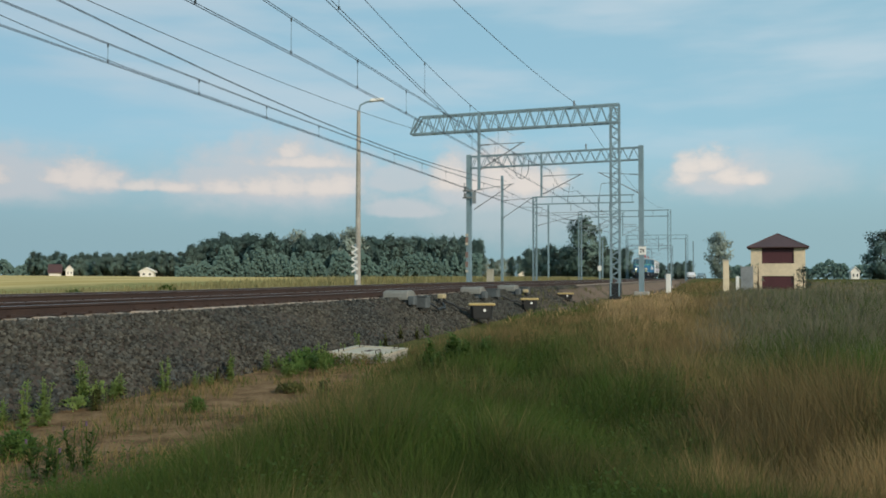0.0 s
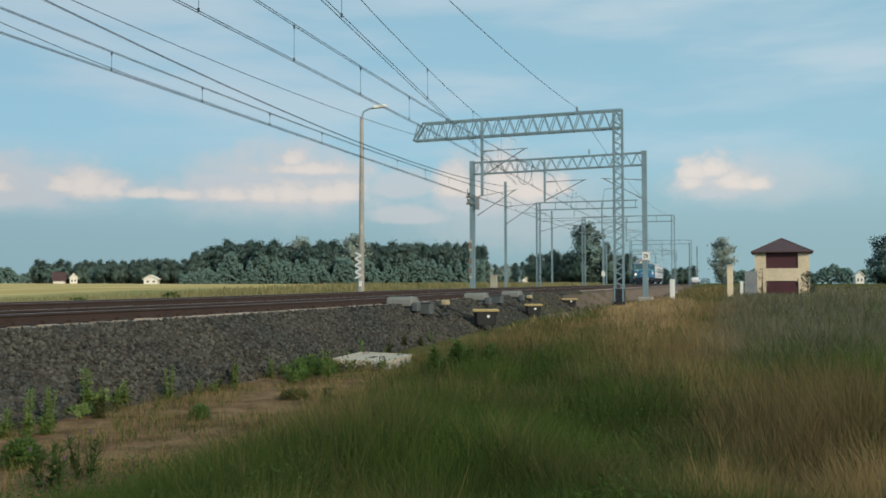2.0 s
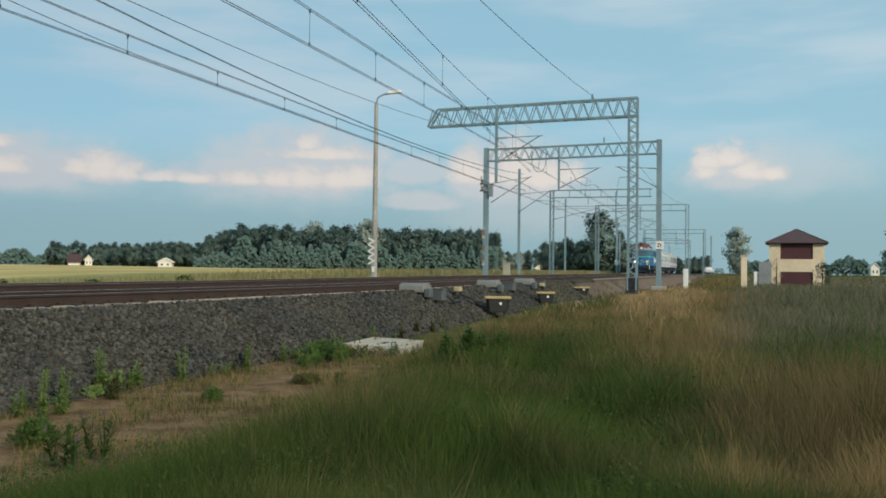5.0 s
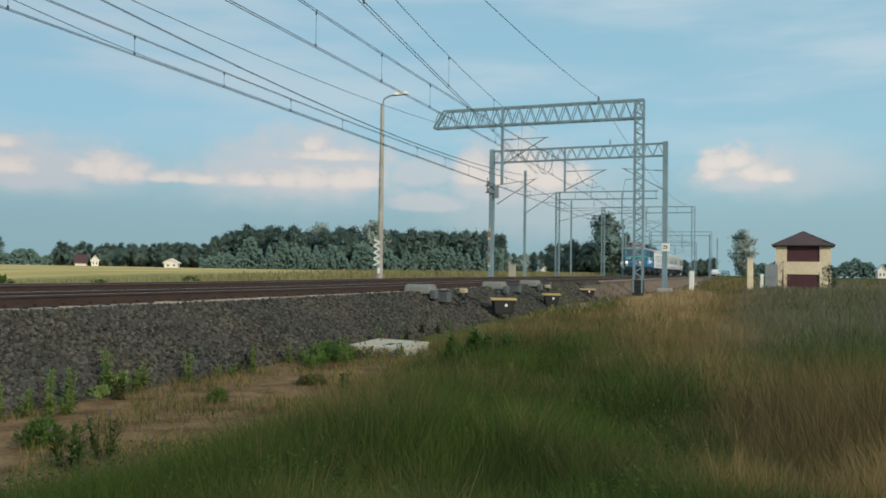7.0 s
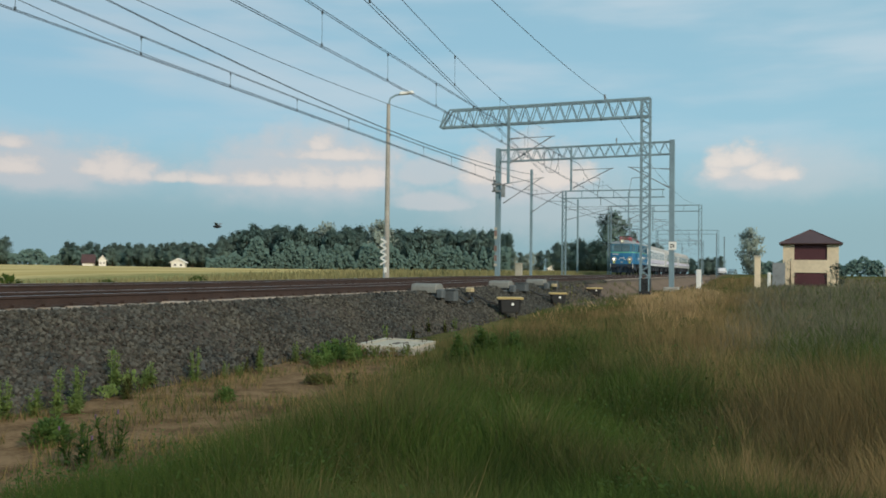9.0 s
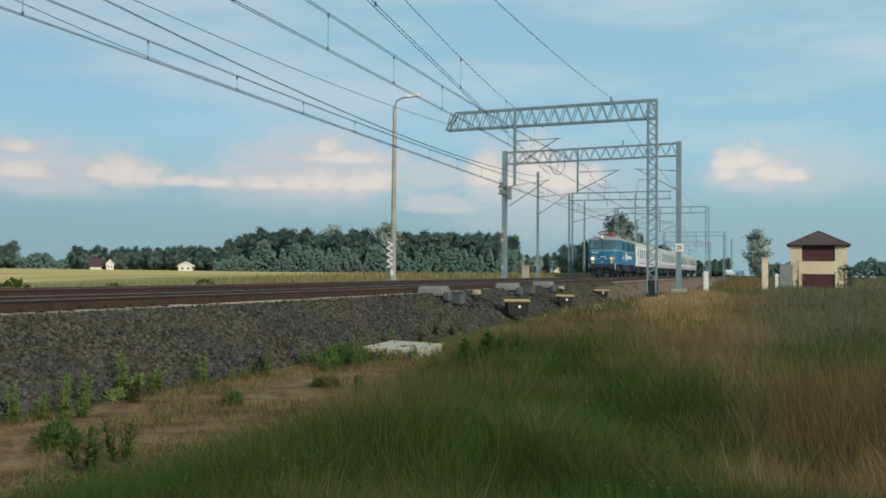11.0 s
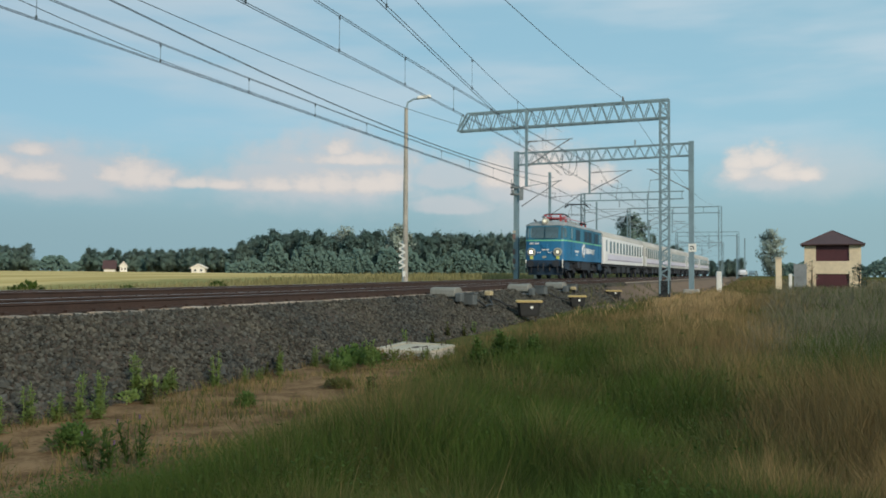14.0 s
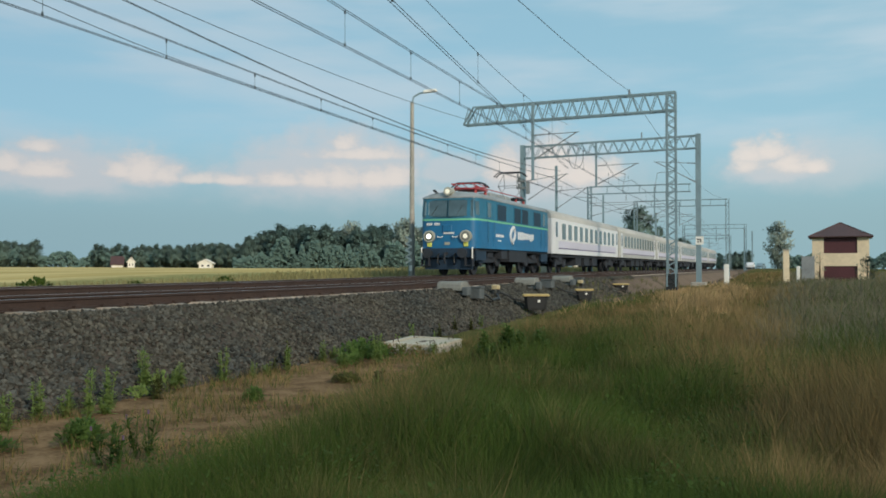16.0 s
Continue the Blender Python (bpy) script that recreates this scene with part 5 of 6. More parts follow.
# ---- trees and distance ----
def tree_thing(name, label, height, spread, trunk_h, leaf, kind_of, seed, clumps=260, category="tree"):
    """Tapered trunk with limbs and a crown of many small leaf clusters with gaps."""
    rng = np.random.default_rng(seed)
    g = thing(name, label, category, group="trees")
    tr = Shape()
    r0 = height * 0.016 + 0.05
    knots = [(0, 0, -0.3)]
    for i in range(1, 6):
        z = height * 0.85 * i / 5
        knots.append((rng.normal(0, 0.01) * height, rng.normal(0, 0.01) * height, z))
    for i in range(5):
        tr.tube(knots[i], knots[i + 1], r0 * (1 - i / 5.6), r0 * (1 - (i + 1) / 5.6), 7, False)
    cr_v, cr_f, n = [], [], 0
    centres = []
    limbs = 11
    for i in range(limbs):
        u = trunk_h + (1 - trunk_h) * (i + 0.5) / limbs
        a = i * 2.4 + rng.uniform(-0.4, 0.4)
        if kind_of == "poplar":
            reach = spread * (0.45 + 0.55 * math.sin(math.pi * min(1, 0.12 + u * 0.85)))
        elif kind_of == "pine":
            reach = spread * (1.1 - u) * 1.2
        else:
            reach = spread * math.sqrt(max(0.25, 1 - ((u - 0.52) / 0.52) ** 2))
        z = height * u * 0.93
        base = Vector((0, 0, max(0.2, z - reach * 0.5)))
        tip = Vector((math.cos(a) * reach * 0.8, math.sin(a) * reach * 0.8, z + reach * 0.15))
        tr.tube(base, tip, r0 * 0.35 * (1.1 - u), r0 * 0.08, 5, False)
        for q in (0.45, 0.75, 1.0):
            centres.append((base.lerp(tip, q), reach * 0.42 + 0.25))
    centres.append((Vector((0, 0, height * 0.93)), spread * 0.35))
    part("trunk", tr, M_BARK, g, "brown tapered trunk with limbs")
    quad = np.array([(-1, 0, 0), (0, -0.6, 0.10), (1, 0, 0), (0, 0.6, 0.10)])
    for k in range(clumps):
        c, rad = centres[rng.integers(len(centres))]
        d = rng.normal(size=3)
        d /= np.linalg.norm(d)
        p = np.array(c) + d * rad * rng.uniform(0.25, 1.15) * (1, 1, 0.8)
        for _ in range(7):
            # each leaf cluster faces outwards, more or less
            sz = height * rng.uniform(0.014, 0.034)
            nrm = d * 0.5 + np.array([p[0], p[1], 0]) / (spread + 0.1) * 0.6 + (0, 0, 0.25) + rng.normal(0, 0.7, 3)
            nrm /= np.linalg.norm(nrm)
            u = np.cross(nrm, rng.normal(size=3))
            u /= np.linalg.norm(u)
            q = (quad @ np.array([u, np.cross(nrm, u), nrm])) * sz
            cr_v.append(q + p + rng.normal(0, height * 0.034, 3))
            cr_f.append((n, n + 1, n + 2, n + 3))
            n += 4
    s = Shape()
    s.v, s.f = np.concatenate(cr_v).tolist(), cr_f
    part("crown", s, leaf, g, "uneven leafy crown")
    return g


def polar(az, dist):
    a = radians(az)
    return math.sin(a) * dist, math.cos(a) * dist


def place(tree, az, dist, k, turn):
    x, y = polar(az, dist)
    m = pose(x, y, ground_z(x, y), 0, 0, turn)
    c = copy_thing(tree, m)
    c.scale = (k * random.uniform(0.9, 1.1), k * random.uniform(0.9, 1.1), k)
    return c


def put_first(tree, az, dist):
    x, y = polar(az, dist)
    tree.matrix_basis = pose(x, y, ground_z(x, y))


def scrub(name, label, a0, a1, dist, h, n, seed, uneven=1.0, low=None):
    """An uneven belt of leaf clusters standing on the ground."""
    rng = np.random.default_rng(seed + 70)
    az = np.radians(rng.uniform(a0, a1, n))
    d = dist + rng.uniform(-3, 3, n)
    x, y = np.sin(az) * d, np.cos(az) * d
    top = np.array([h * (0.68 + 0.8 * uneven * noise.noise((a * 55, seed * 3.1, 0)) + 0.5 * uneven * noise.noise((a * 170, seed * 1.7, 5))) for a in az])
    if low:
        top *= np.array([0.30 + 0.70 * sstep(math.degrees(a), low, low + 3.6) for a in az])
    z = np.array([ground_z(a, b) for a, b in zip(x, y)]) + np.maximum(top, 0.8) * rng.random(n) ** 0.7
    nrm = np.stack([-np.sin(az), -np.cos(az), np.full(n, 0.5)], 1) + rng.normal(0, 0.5, (n, 3))
    nrm /= np.linalg.norm(nrm, axis=1)[:, None]
    u = np.cross(nrm, rng.normal(size=(n, 3)))
    u /= np.linalg.norm(u, axis=1)[:, None]
    w = np.cross(nrm, u)
    sz = (rng.uniform(0.25, 0.6, n) * dist / 260)[:, None]
    p = np.stack([x, y, z], 1)
    s = Shape()
    s.v = np.stack([p - u * sz, p - w * sz * 0.7, p + u * sz, p + w * sz * 0.7], 1).reshape(-1, 3).tolist()
    s.f = ((np.arange(n) * 4)[:, None] + np.array([[0, 1, 2, 3]])).tolist()
    solid(name, s, M_SCRUB, label, "trees", kind="stuff")


def woods():
    rng = random.Random(5)
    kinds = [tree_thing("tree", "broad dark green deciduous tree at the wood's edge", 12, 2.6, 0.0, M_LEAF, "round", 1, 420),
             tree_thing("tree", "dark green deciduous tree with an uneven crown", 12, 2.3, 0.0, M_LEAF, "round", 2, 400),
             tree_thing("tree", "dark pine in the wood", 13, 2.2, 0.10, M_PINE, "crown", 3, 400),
             tree_thing("tree", "grey green leafy tree", 11, 2.6, 0.0, M_LEAF_LIGHT, "round", 4, 420)]
    for i, k in enumerate(kinds):
        put_first(k, -26 - i * 1.7, 268 + 3 * i)
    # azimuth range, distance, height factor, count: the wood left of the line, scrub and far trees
    # their leaf colours carry the haze of the distance
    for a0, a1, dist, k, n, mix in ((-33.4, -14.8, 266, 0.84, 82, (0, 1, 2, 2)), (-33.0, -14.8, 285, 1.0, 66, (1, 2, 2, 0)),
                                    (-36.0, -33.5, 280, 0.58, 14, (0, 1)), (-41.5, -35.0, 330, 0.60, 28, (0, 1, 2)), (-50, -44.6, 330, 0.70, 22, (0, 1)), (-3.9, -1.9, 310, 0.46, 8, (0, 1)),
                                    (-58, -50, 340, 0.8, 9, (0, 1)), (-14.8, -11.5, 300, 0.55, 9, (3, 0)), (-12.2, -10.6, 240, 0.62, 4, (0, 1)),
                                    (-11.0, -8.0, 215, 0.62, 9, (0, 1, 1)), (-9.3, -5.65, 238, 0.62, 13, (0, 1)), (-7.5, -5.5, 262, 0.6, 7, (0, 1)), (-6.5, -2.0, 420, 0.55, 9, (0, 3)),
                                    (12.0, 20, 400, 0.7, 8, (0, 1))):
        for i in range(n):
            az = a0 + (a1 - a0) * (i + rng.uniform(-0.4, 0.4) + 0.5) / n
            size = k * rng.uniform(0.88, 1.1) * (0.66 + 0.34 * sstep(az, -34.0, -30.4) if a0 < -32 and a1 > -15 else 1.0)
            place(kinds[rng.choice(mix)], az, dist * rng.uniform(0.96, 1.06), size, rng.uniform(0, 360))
    # bands of scrub and far trees, too many to count
    scrub("wood_edge", "dark green scrub along the foot of the wood", -33.6, -14.8, 256, 8.6, 17000, 1, 0.8, -34.0)
    scrub("far_trees", "far low belt of dark green trees", -51, -33, 325, 6.0, 9000, 2, 0.7)
    scrub("far_trees", "far belt of trees beyond the meadow", 0.0, 16, 430, 8.6, 6500, 3, 0.45)
    pop = tree_thing("poplar_tree", "tall poplar standing alone, paled by painted haze", 9.2, 2.5, 0.06, M_LEAF_LIGHT, "poplar", 9, 420)
    put_first(pop, -0.35, 190)
    pop2 = tree_thing("poplar_tree", "tall dark tree beside the line", 13.4, 4.0, 0.02, M_LEAF, "round", 12, 560)
    put_first(pop2, -8.5, 200)
    place(pop2, -7.3, 207, 0.70, 130)
    place(pop2, -9.4, 212, 0.55, 250)
    place(pop, -23.0, 262, 1.55, 40)
    place(pop, -26.4, 275, 1.52, 80)
    place(pop2, 8.5, 205, 0.74, 10)
    b = tree_thing("bush", "tangled shrub in front of the house", 2.6, 0.9, 0.1, M_LEAF, "round", 21, 120, "bush")
    b.matrix_basis = pose(6.7, 86.0, 0.15)
    v = tree_thing("bush", "thin climbing shrub against the plaster wall", 3.4, 0.55, 0.1, M_LEAF_LIGHT, "poplar", 23, 9, "bush")
    v.matrix_basis = pose(2.95, 88.0, 0.1)


woods()


def far_house(az, dist, w, h, roof_h, label, roof_m, turn=0, z=None):
    x, y = polar(az, dist)
    z = ground_z(x, y) if z is None else z
    g = thing("farm_house", label, "house", m=pose(x, y, z, 0, 0, turn), group="far houses")
    d = w * 0.8
    part("wall", Shape().box((0, 0, h / 2 - 0.3), (w, d, h + 0.6)), M_HOUSEWALL, g)
    e = 0.4
    a, b = w / 2 + e, d / 2 + e
    part("gable", Shape().add([(-w / 2, -d / 2, h), (w / 2, -d / 2, h), (0, -d / 2, h + roof_h), (-w / 2, d / 2, h), (w / 2, d / 2, h), (0, d / 2, h + roof_h)],
                              [(0, 1, 2), (5, 4, 3), (0, 3, 4, 1), (0, 2, 5, 3), (1, 4, 5, 2)]), M_HOUSEWALL, g)
    k = roof_h / (w / 2)
    s = Shape()
    for sg in (-1, 1):
        s.add([(sg * a, -b, h - e * k), (sg * a, b, h - e * k), (0, b, h + roof_h + 0.02), (0, -b, h + roof_h + 0.02), (sg * a, -b, h - e * k + 0.25), (sg * a, b, h - e * k + 0.25), (0, b, h + roof_h + 0.3), (0, -b, h + roof_h + 0.3)],
              [(0, 1, 2, 3), (7, 6, 5, 4), (0, 4, 5, 1), (3, 2, 6, 7), (0, 3, 7, 4), (1, 5, 6, 2)])
    part("roof", s, roof_m, g)
    for wx in (-w * 0.22, w * 0.22):
        win = part("window", Shape().box((wx, -d / 2 - 0.02, h * 0.5), (w * 0.16, 0.06, h * 0.35)), M_GLASS, g)
        part("sill", Shape().box((wx, -d / 2 - 0.06, h * 0.31), (w * 0.19, 0.12, 0.08)), M_CONC_LIGHT, win)


far_house(-35.2, 258, 3.6, 1.3, 0.9, "small cream hut at the edge of the grain field", M_HOUSEWALL, 25)
far_house(-40.3, 318, 4.4, 1.2, 2.2, "distant house with a dark red roof among trees", M_TILE, 125)
far_house(-39.55, 316, 2.2, 1.9, 1.3, "distant white house among trees", M_HOUSEWALL, 40)
far_house(7.15, 380, 3.1, 3.0, 1.6, "distant white house beyond the meadow", M_HOUSEWALL, 12)
far_house(-12.2, 260, 1.8, 1.0, 0.6, "tiny white hut by the trees", M_HOUSEWALL, 12)


def car(x, y, turn, paint, label):
    g = thing("car", label, "car", m=pose(x, y, ground_z(x, y) + 0.0, 0, 0, turn), group="far cars")
    prof = [(-2.1, 0.35), (2.1, 0.35), (2.15, 0.8), (1.3, 0.95), (0.7, 1.45), (-1.2, 1.5), (-1.9, 0.95), (-2.15, 0.85)]
    part("body", Shape().loft([[(px * 0.98, -0.85, pz) for px, pz in prof], [(px, -0.7, pz + 0.02) for px, pz in prof], [(px, 0.7, pz + 0.02) for px, pz in prof], [(px * 0.98, 0.85, pz) for px, pz in prof]]), paint, g)
    part("windscreen", Shape().box((-0.25, 0, 1.22), (1.9, 1.72, 0.3)), M_GLASS, g)
    for sx in (-1.35, 1.35):
        for sy in (-0.8, 0.8):
            part("wheel", Shape().tube((sx, sy - 0.1, 0.32), (sx, sy + 0.1, 0.32), 0.32, n=12), M_BLACK, g)


car(-7.5, 226, 86, M_COACH, "white car waiting beyond the line")
car(-6.0, 262, 80, M_GALV, "grey car on the far road")


# ---- grass and weeds ----
def grass_material(name, green, dry, dryness):
    m = bpy.data.materials.new(name)
    m.use_nodes = True
    nt = m.node_tree
    N, L = nt.nodes.new, nt.links.new
    p = nt.nodes["Principled BSDF"]
    p.inputs["Roughness"].default_value = 0.8
    p.inputs["Specular IOR Level"].default_value = 0.2
    g, tc = N("ShaderNodeNewGeometry"), N("ShaderNodeTexCoord")
    big, mid = N("ShaderNodeTexNoise"), N("ShaderNodeTexNoise")
    big.inputs["Scale"].default_value, big.inputs["Detail"].default_value = 0.28, 3
    mid.inputs["Scale"].default_value, mid.inputs["Detail"].default_value = 1.6, 3
    for n in (big, mid):
        L(tc.outputs["Object"], n.inputs["Vector"])

    def ma(a, k, b):
        n = N("ShaderNodeMath")
        n.operation = "MULTIPLY_ADD"
        L(a, n.inputs[0])
        n.inputs[1].default_value = k
        if isinstance(b, float):
            n.inputs[2].default_value = b
        else:
            L(b, n.inputs[2])
        return n.outputs[0]

    v = ma(g.outputs["Random Per Island"], 0.20, ma(big.outputs["Fac"], 1.3, ma(mid.outputs["Fac"], 0.5, -1.0 + dryness)))
    r = N("ShaderNodeValToRGB")
    r.color_ramp.elements[0].position, r.color_ramp.elements[0].color = 0.05, (*green, 1)
    r.color_ramp.elements[1].position, r.color_ramp.elements[1].color = 0.75, (*dry, 1)
    e = r.color_ramp.elements.new(0.4)
    e.color = (*(0.62 * a + 0.38 * b for a, b in zip(green, dry)), 1)
    L(v, r.inputs[0])
    hs = N("ShaderNodeHueSaturation")
    mr = N("ShaderNodeMapRange")
    mr.inputs["To Min"].default_value, mr.inputs["To Max"].default_value = 0.90, 1.12
    L(g.outputs["Random Per Island"], mr.inputs["Value"])
    # stands of darker and paler growth, a metre or so across
    stand, sr, sv = N("ShaderNodeTexNoise"), N("ShaderNodeMapRange"), N("ShaderNodeMath")
    stand.inputs["Scale"].default_value, stand.inputs["Detail"].default_value = 0.95, 2
    L(tc.outputs["Object"], stand.inputs["Vector"])
    sr.inputs["From Min"].default_value, sr.inputs["From Max"].default_value = 0.32, 0.68
    sr.inputs["To Min"].default_value, sr.inputs["To Max"].default_value = 0.72, 1.32
    L(stand.outputs["Fac"], sr.inputs["Value"])
    sv.operation = "MULTIPLY"
    L(mr.outputs[0], sv.inputs[0])
    L(sr.outputs[0], sv.inputs[1])
    L(sv.outputs[0], hs.inputs["Value"])
    L(r.outputs[0], hs.inputs["Color"])
    L(hs.outputs[0], p.inputs["Base Color"])
    # light that shines through the blades
    tr, ms = N("ShaderNodeBsdfTranslucent"), N("ShaderNodeMixShader")
    L(hs.outputs[0], tr.inputs["Color"])
    ms.inputs[0].default_value = 0.5
    L(p.outputs[0], ms.inputs[1])
    L(tr.outputs[0], ms.inputs[2])
    L(ms.outputs[0], nt.nodes["Material Output"].inputs["Surface"])
    return leafy_normals(m, None, 0.25)


M_GRASS = grass_material("meadow grass", (0.058, 0.095, 0.018), (0.175, 0.155, 0.048), -0.04)
M_HERB = grass_material("dark herbs", (0.066, 0.112, 0.026), (0.120, 0.125, 0.036), -0.06)
M_OLIVE = grass_material("olive grass", (0.108, 0.114, 0.038), (0.205, 0.166, 0.070), 0.05)
M_SEED = grass_material("grass in seed", (0.180, 0.166, 0.112), (0.30, 0.240, 0.170), 0.05)
M_DRY = grass_material("dry grass", (0.185, 0.138, 0.058), (0.350, 0.240, 0.115), 0.30)
M_STRAW = grass_material("pale straw", (0.30, 0.215, 0.105), (0.60, 0.410, 0.215), 0.32)
M_VERGE = grass_material("pale verge grass", (0.27, 0.240, 0.11), (0.42, 0.345, 0.17), 0.05)
M_WEED = grass_material("fresh weeds", (0.215, 0.300, 0.090), (0.33, 0.34, 0.13), 0.1)


def blades(name, material, label, xs, ys, hs, widths, seed, bend=0.35, foot=None):
    """Many curved grass blades, each of three faces, standing on the ground."""
    rng = np.random.default_rng(seed)
    n = len(xs)
    zs = np.array([ground_z(x, y) for x, y in zip(xs, ys)]) if foot is None else foot
    a = rng.uniform(0, 2 * np.pi, n)
    lean = rng.uniform(0.05, bend, n) * hs
    b = rng.uniform(0, 2 * np.pi, n)
    wx, wy = np.cos(a) * widths / 2, np.sin(a) * widths / 2
    out = np.zeros((n, 7, 3))
    for i, (u, k) in enumerate(((0.0, 1.0), (0.45, 0.8), (0.8, 0.5))):
        cx, cy, cz = xs + np.cos(b) * lean * u ** 2, ys + np.sin(b) * lean * u ** 2, zs - 0.02 + hs * u
        out[:, 2 * i] = np.stack([cx - wx * k, cy - wy * k, cz], 1)
        out[:, 2 * i + 1] = np.stack([cx + wx * k, cy + wy * k, cz], 1)
    out[:, 6] = np.stack([xs + np.cos(b) * lean, ys + np.sin(b) * lean, zs + hs], 1)
    base = (np.arange(n) * 7)[:, None]
    q = np.concatenate([base + np.array([[0, 1, 3, 2]]), base + np.array([[2, 3, 5, 4]])])
    t = base + np.array([[4, 5, 6]])
    s = Shape()
    s.v = out.reshape(-1, 3).tolist()
    s.f = q.tolist() + t.tolist()
    return solid(name, s, material, label, "grass", kind="stuff")


def meadow_edge(y):
    """The meadow's left border, beside the bare strip and farther on the ballast."""
    return -4.75 - 2.1 * sstep(y, 10, 19) - 0.3 * sstep(y, 20, 30) + 0.3 * math.sin(y * 1.3)


# dry and brown patches of the meadow: x, y, radius, weight
DRY_SPOTS = [(-3.7, 44.0, 2.0, 1.1), (-4.4, 51.0, 2.2, 1.1), (-2.5, 28.0, 1.2, 1.0), (-2.8, 32.0, 1.4, 1.0), (-3.1, 37.0, 1.7, 1.0), (-0.8, 42.0, 2.2, 0.9), (-0.75, 34.0, 2.0, 0.9), (-0.8, 27.0, 1.7, 0.85), (-0.8, 21.5, 1.5, 0.8),
             (-0.8, 17.5, 1.3, 0.75), (-0.7, 14.5, 1.1, 0.7), (-0.5, 12.0, 0.95, 0.65), (0.1, 10.0, 0.65, 0.6), (0.35, 8.4, 0.75, 0.75), (0.45, 6.9, 0.8, 0.9), (0.6, 5.4, 0.9, 0.9),
             (-4.8, 29.0, 2.4, 0.4), (-4.2, 22.0, 1.6, 0.3), (-5.4, 19.5, 1.8, 0.4), (-5.0, 8.0, 1.2, 0.5), (-3.4, 6.6, 0.9, 0.35), (-1.7, 6.8, 0.45, 0.35), (-2.4, 9.4, 0.7, 0.25), (-4.6, 7.4, 0.8, 0.25), (-1.0, 5.4, 0.5, 0.2)]


def dryness(x, y):
    # more olive with distance: drier growth, and haze put into the colour
    v = np.full(len(x), -0.10) + 0.34 * np.clip((y - 7) / 14, 0, 1) * np.clip((0.6 - x) / 1.2, 0, 1)
    for cx, cy, r, k in DRY_SPOTS:
        v += k * np.exp(-((x - cx) ** 2 + (y - cy) ** 2) / (r * r))
    return v


def meadow():
    rng = np.random.default_rng(11)
    n = 620000
    d = 3.3 + 60 * rng.random(n) ** 2.3
    az = np.radians(rng.uniform(-50, 13, n))
    x, y = np.sin(az) * d, np.cos(az) * d
    edge = np.array([meadow_edge(v) for v in y])
    keep = (x > edge) & (y > 0.5) & ~((x < -5.9) & (y > 36 + 3 * rng.random(n)))
    soft = np.clip((x - edge) / 2.0, 0, 1)
    keep &= rng.random(n) < 0.10 + 0.90 * soft
    keep &= ~((np.abs(x + 6.9) < 0.68) & (np.abs(y - 17.25) < 1.1))
    x, y, d, soft = x[keep], y[keep], d[keep], soft[keep]
    patch = np.array([noise.noise((a * 0.55, b * 0.4, 9.0)) + 0.5 * noise.noise((a * 1.7, b * 1.3, 4.0)) for a, b in zip(x, y)])
    h = (0.16 + 0.25 * soft + 0.26 * patch) * rng.uniform(0.45, 1.3, len(x)) * (1 + 0.35 * np.clip((x + 2) / 4, 0, 1))
    h = np.maximum(h, 0.06)
    h *= 1 - 0.35 * np.clip((y - 18) / 15, 0, 1) * (x < -3)
    w = rng.uniform(0.0026, 0.0052, len(x)) * (1 + d / 8)
    mottle = np.array([noise.noise((a * 0.8, b * 0.7, 31.0)) + 0.6 * noise.noise((a * 2.3, b * 1.9, 37.0)) for a, b in zip(x, y)])
    wilt = dryness(x, y) + 0.2 * patch + 0.42 * mottle + rng.normal(0, 0.11, len(x))
    dry, olive = wilt > 0.44, (wilt > 0.10) & (wilt <= 0.44)
    seedy = (rng.random(len(x)) < 0.62 * np.clip((y - 11) / 10, 0, 1) * np.clip((x + 0.9) / 1.0, 0, 1)) & (patch > -0.45)
    dry, olive, green = dry & ~seedy, olive & ~seedy, (wilt <= 0.10) & ~seedy
    blades("meadow_grass", M_SEED, "grey brown meadow grass in seed", x[seedy], y[seedy], h[seedy] * 1.05, w[seedy], 24, 0.75)
    blades("meadow_grass", M_GRASS, "tall dense green meadow grass with dry stalks", x[green], y[green], h[green], w[green], 1, 0.75)
    blades("meadow_grass", M_OLIVE, "olive meadow grass, half wilted", x[olive], y[olive], h[olive], w[olive], 14, 0.75)
    pale = dry & (rng.random(len(x)) < np.clip((y - 21) / 9, 0, 1) * np.clip((-0.030 * y - x + patch) / 1.0, 0, 1) * np.clip((x + 0.130 * y + patch) / 0.8, 0, 1))
    dry &= ~pale
    blades("dry_grass", M_DRY, "dry brown grass in patches of the meadow", x[dry], y[dry], h[dry] * 1.1, w[dry] * 0.8, 2, 0.6)
    blades("straw_grass", M_STRAW, "pale dry straw beside the line", x[pale], y[pale], h[pale] * 1.1, w[pale], 12, 0.7)
    # broad leaves and small herbs among the blades
    n = 90000
    d = 3.4 + 40 * rng.random(n) ** 2.0
    az = np.radians(rng.uniform(-50, 13, n))
    x, y = np.sin(az) * d, np.cos(az) * d
    edge = np.array([meadow_edge(v) for v in y])
    keep = (x > edge - 0.5) & (y > 0.5) & ~((np.abs(x + 6.9) < 0.68) & (np.abs(y - 17.25) < 1.1))
    clump = np.array([noise.noise((a * 1.1, b * 0.9, 17.0)) + 0.5 * noise.noise((a * 3.0, b * 2.4, 1.0)) for a, b in zip(x, y)])
    keep &= (clump > -0.1) & (dryness(x, y) < 0.35)
    x, y, d, clump = x[keep], y[keep], d[keep], clump[keep]
    zt = np.array([ground_z(a, b) for a, b in zip(x, y)])
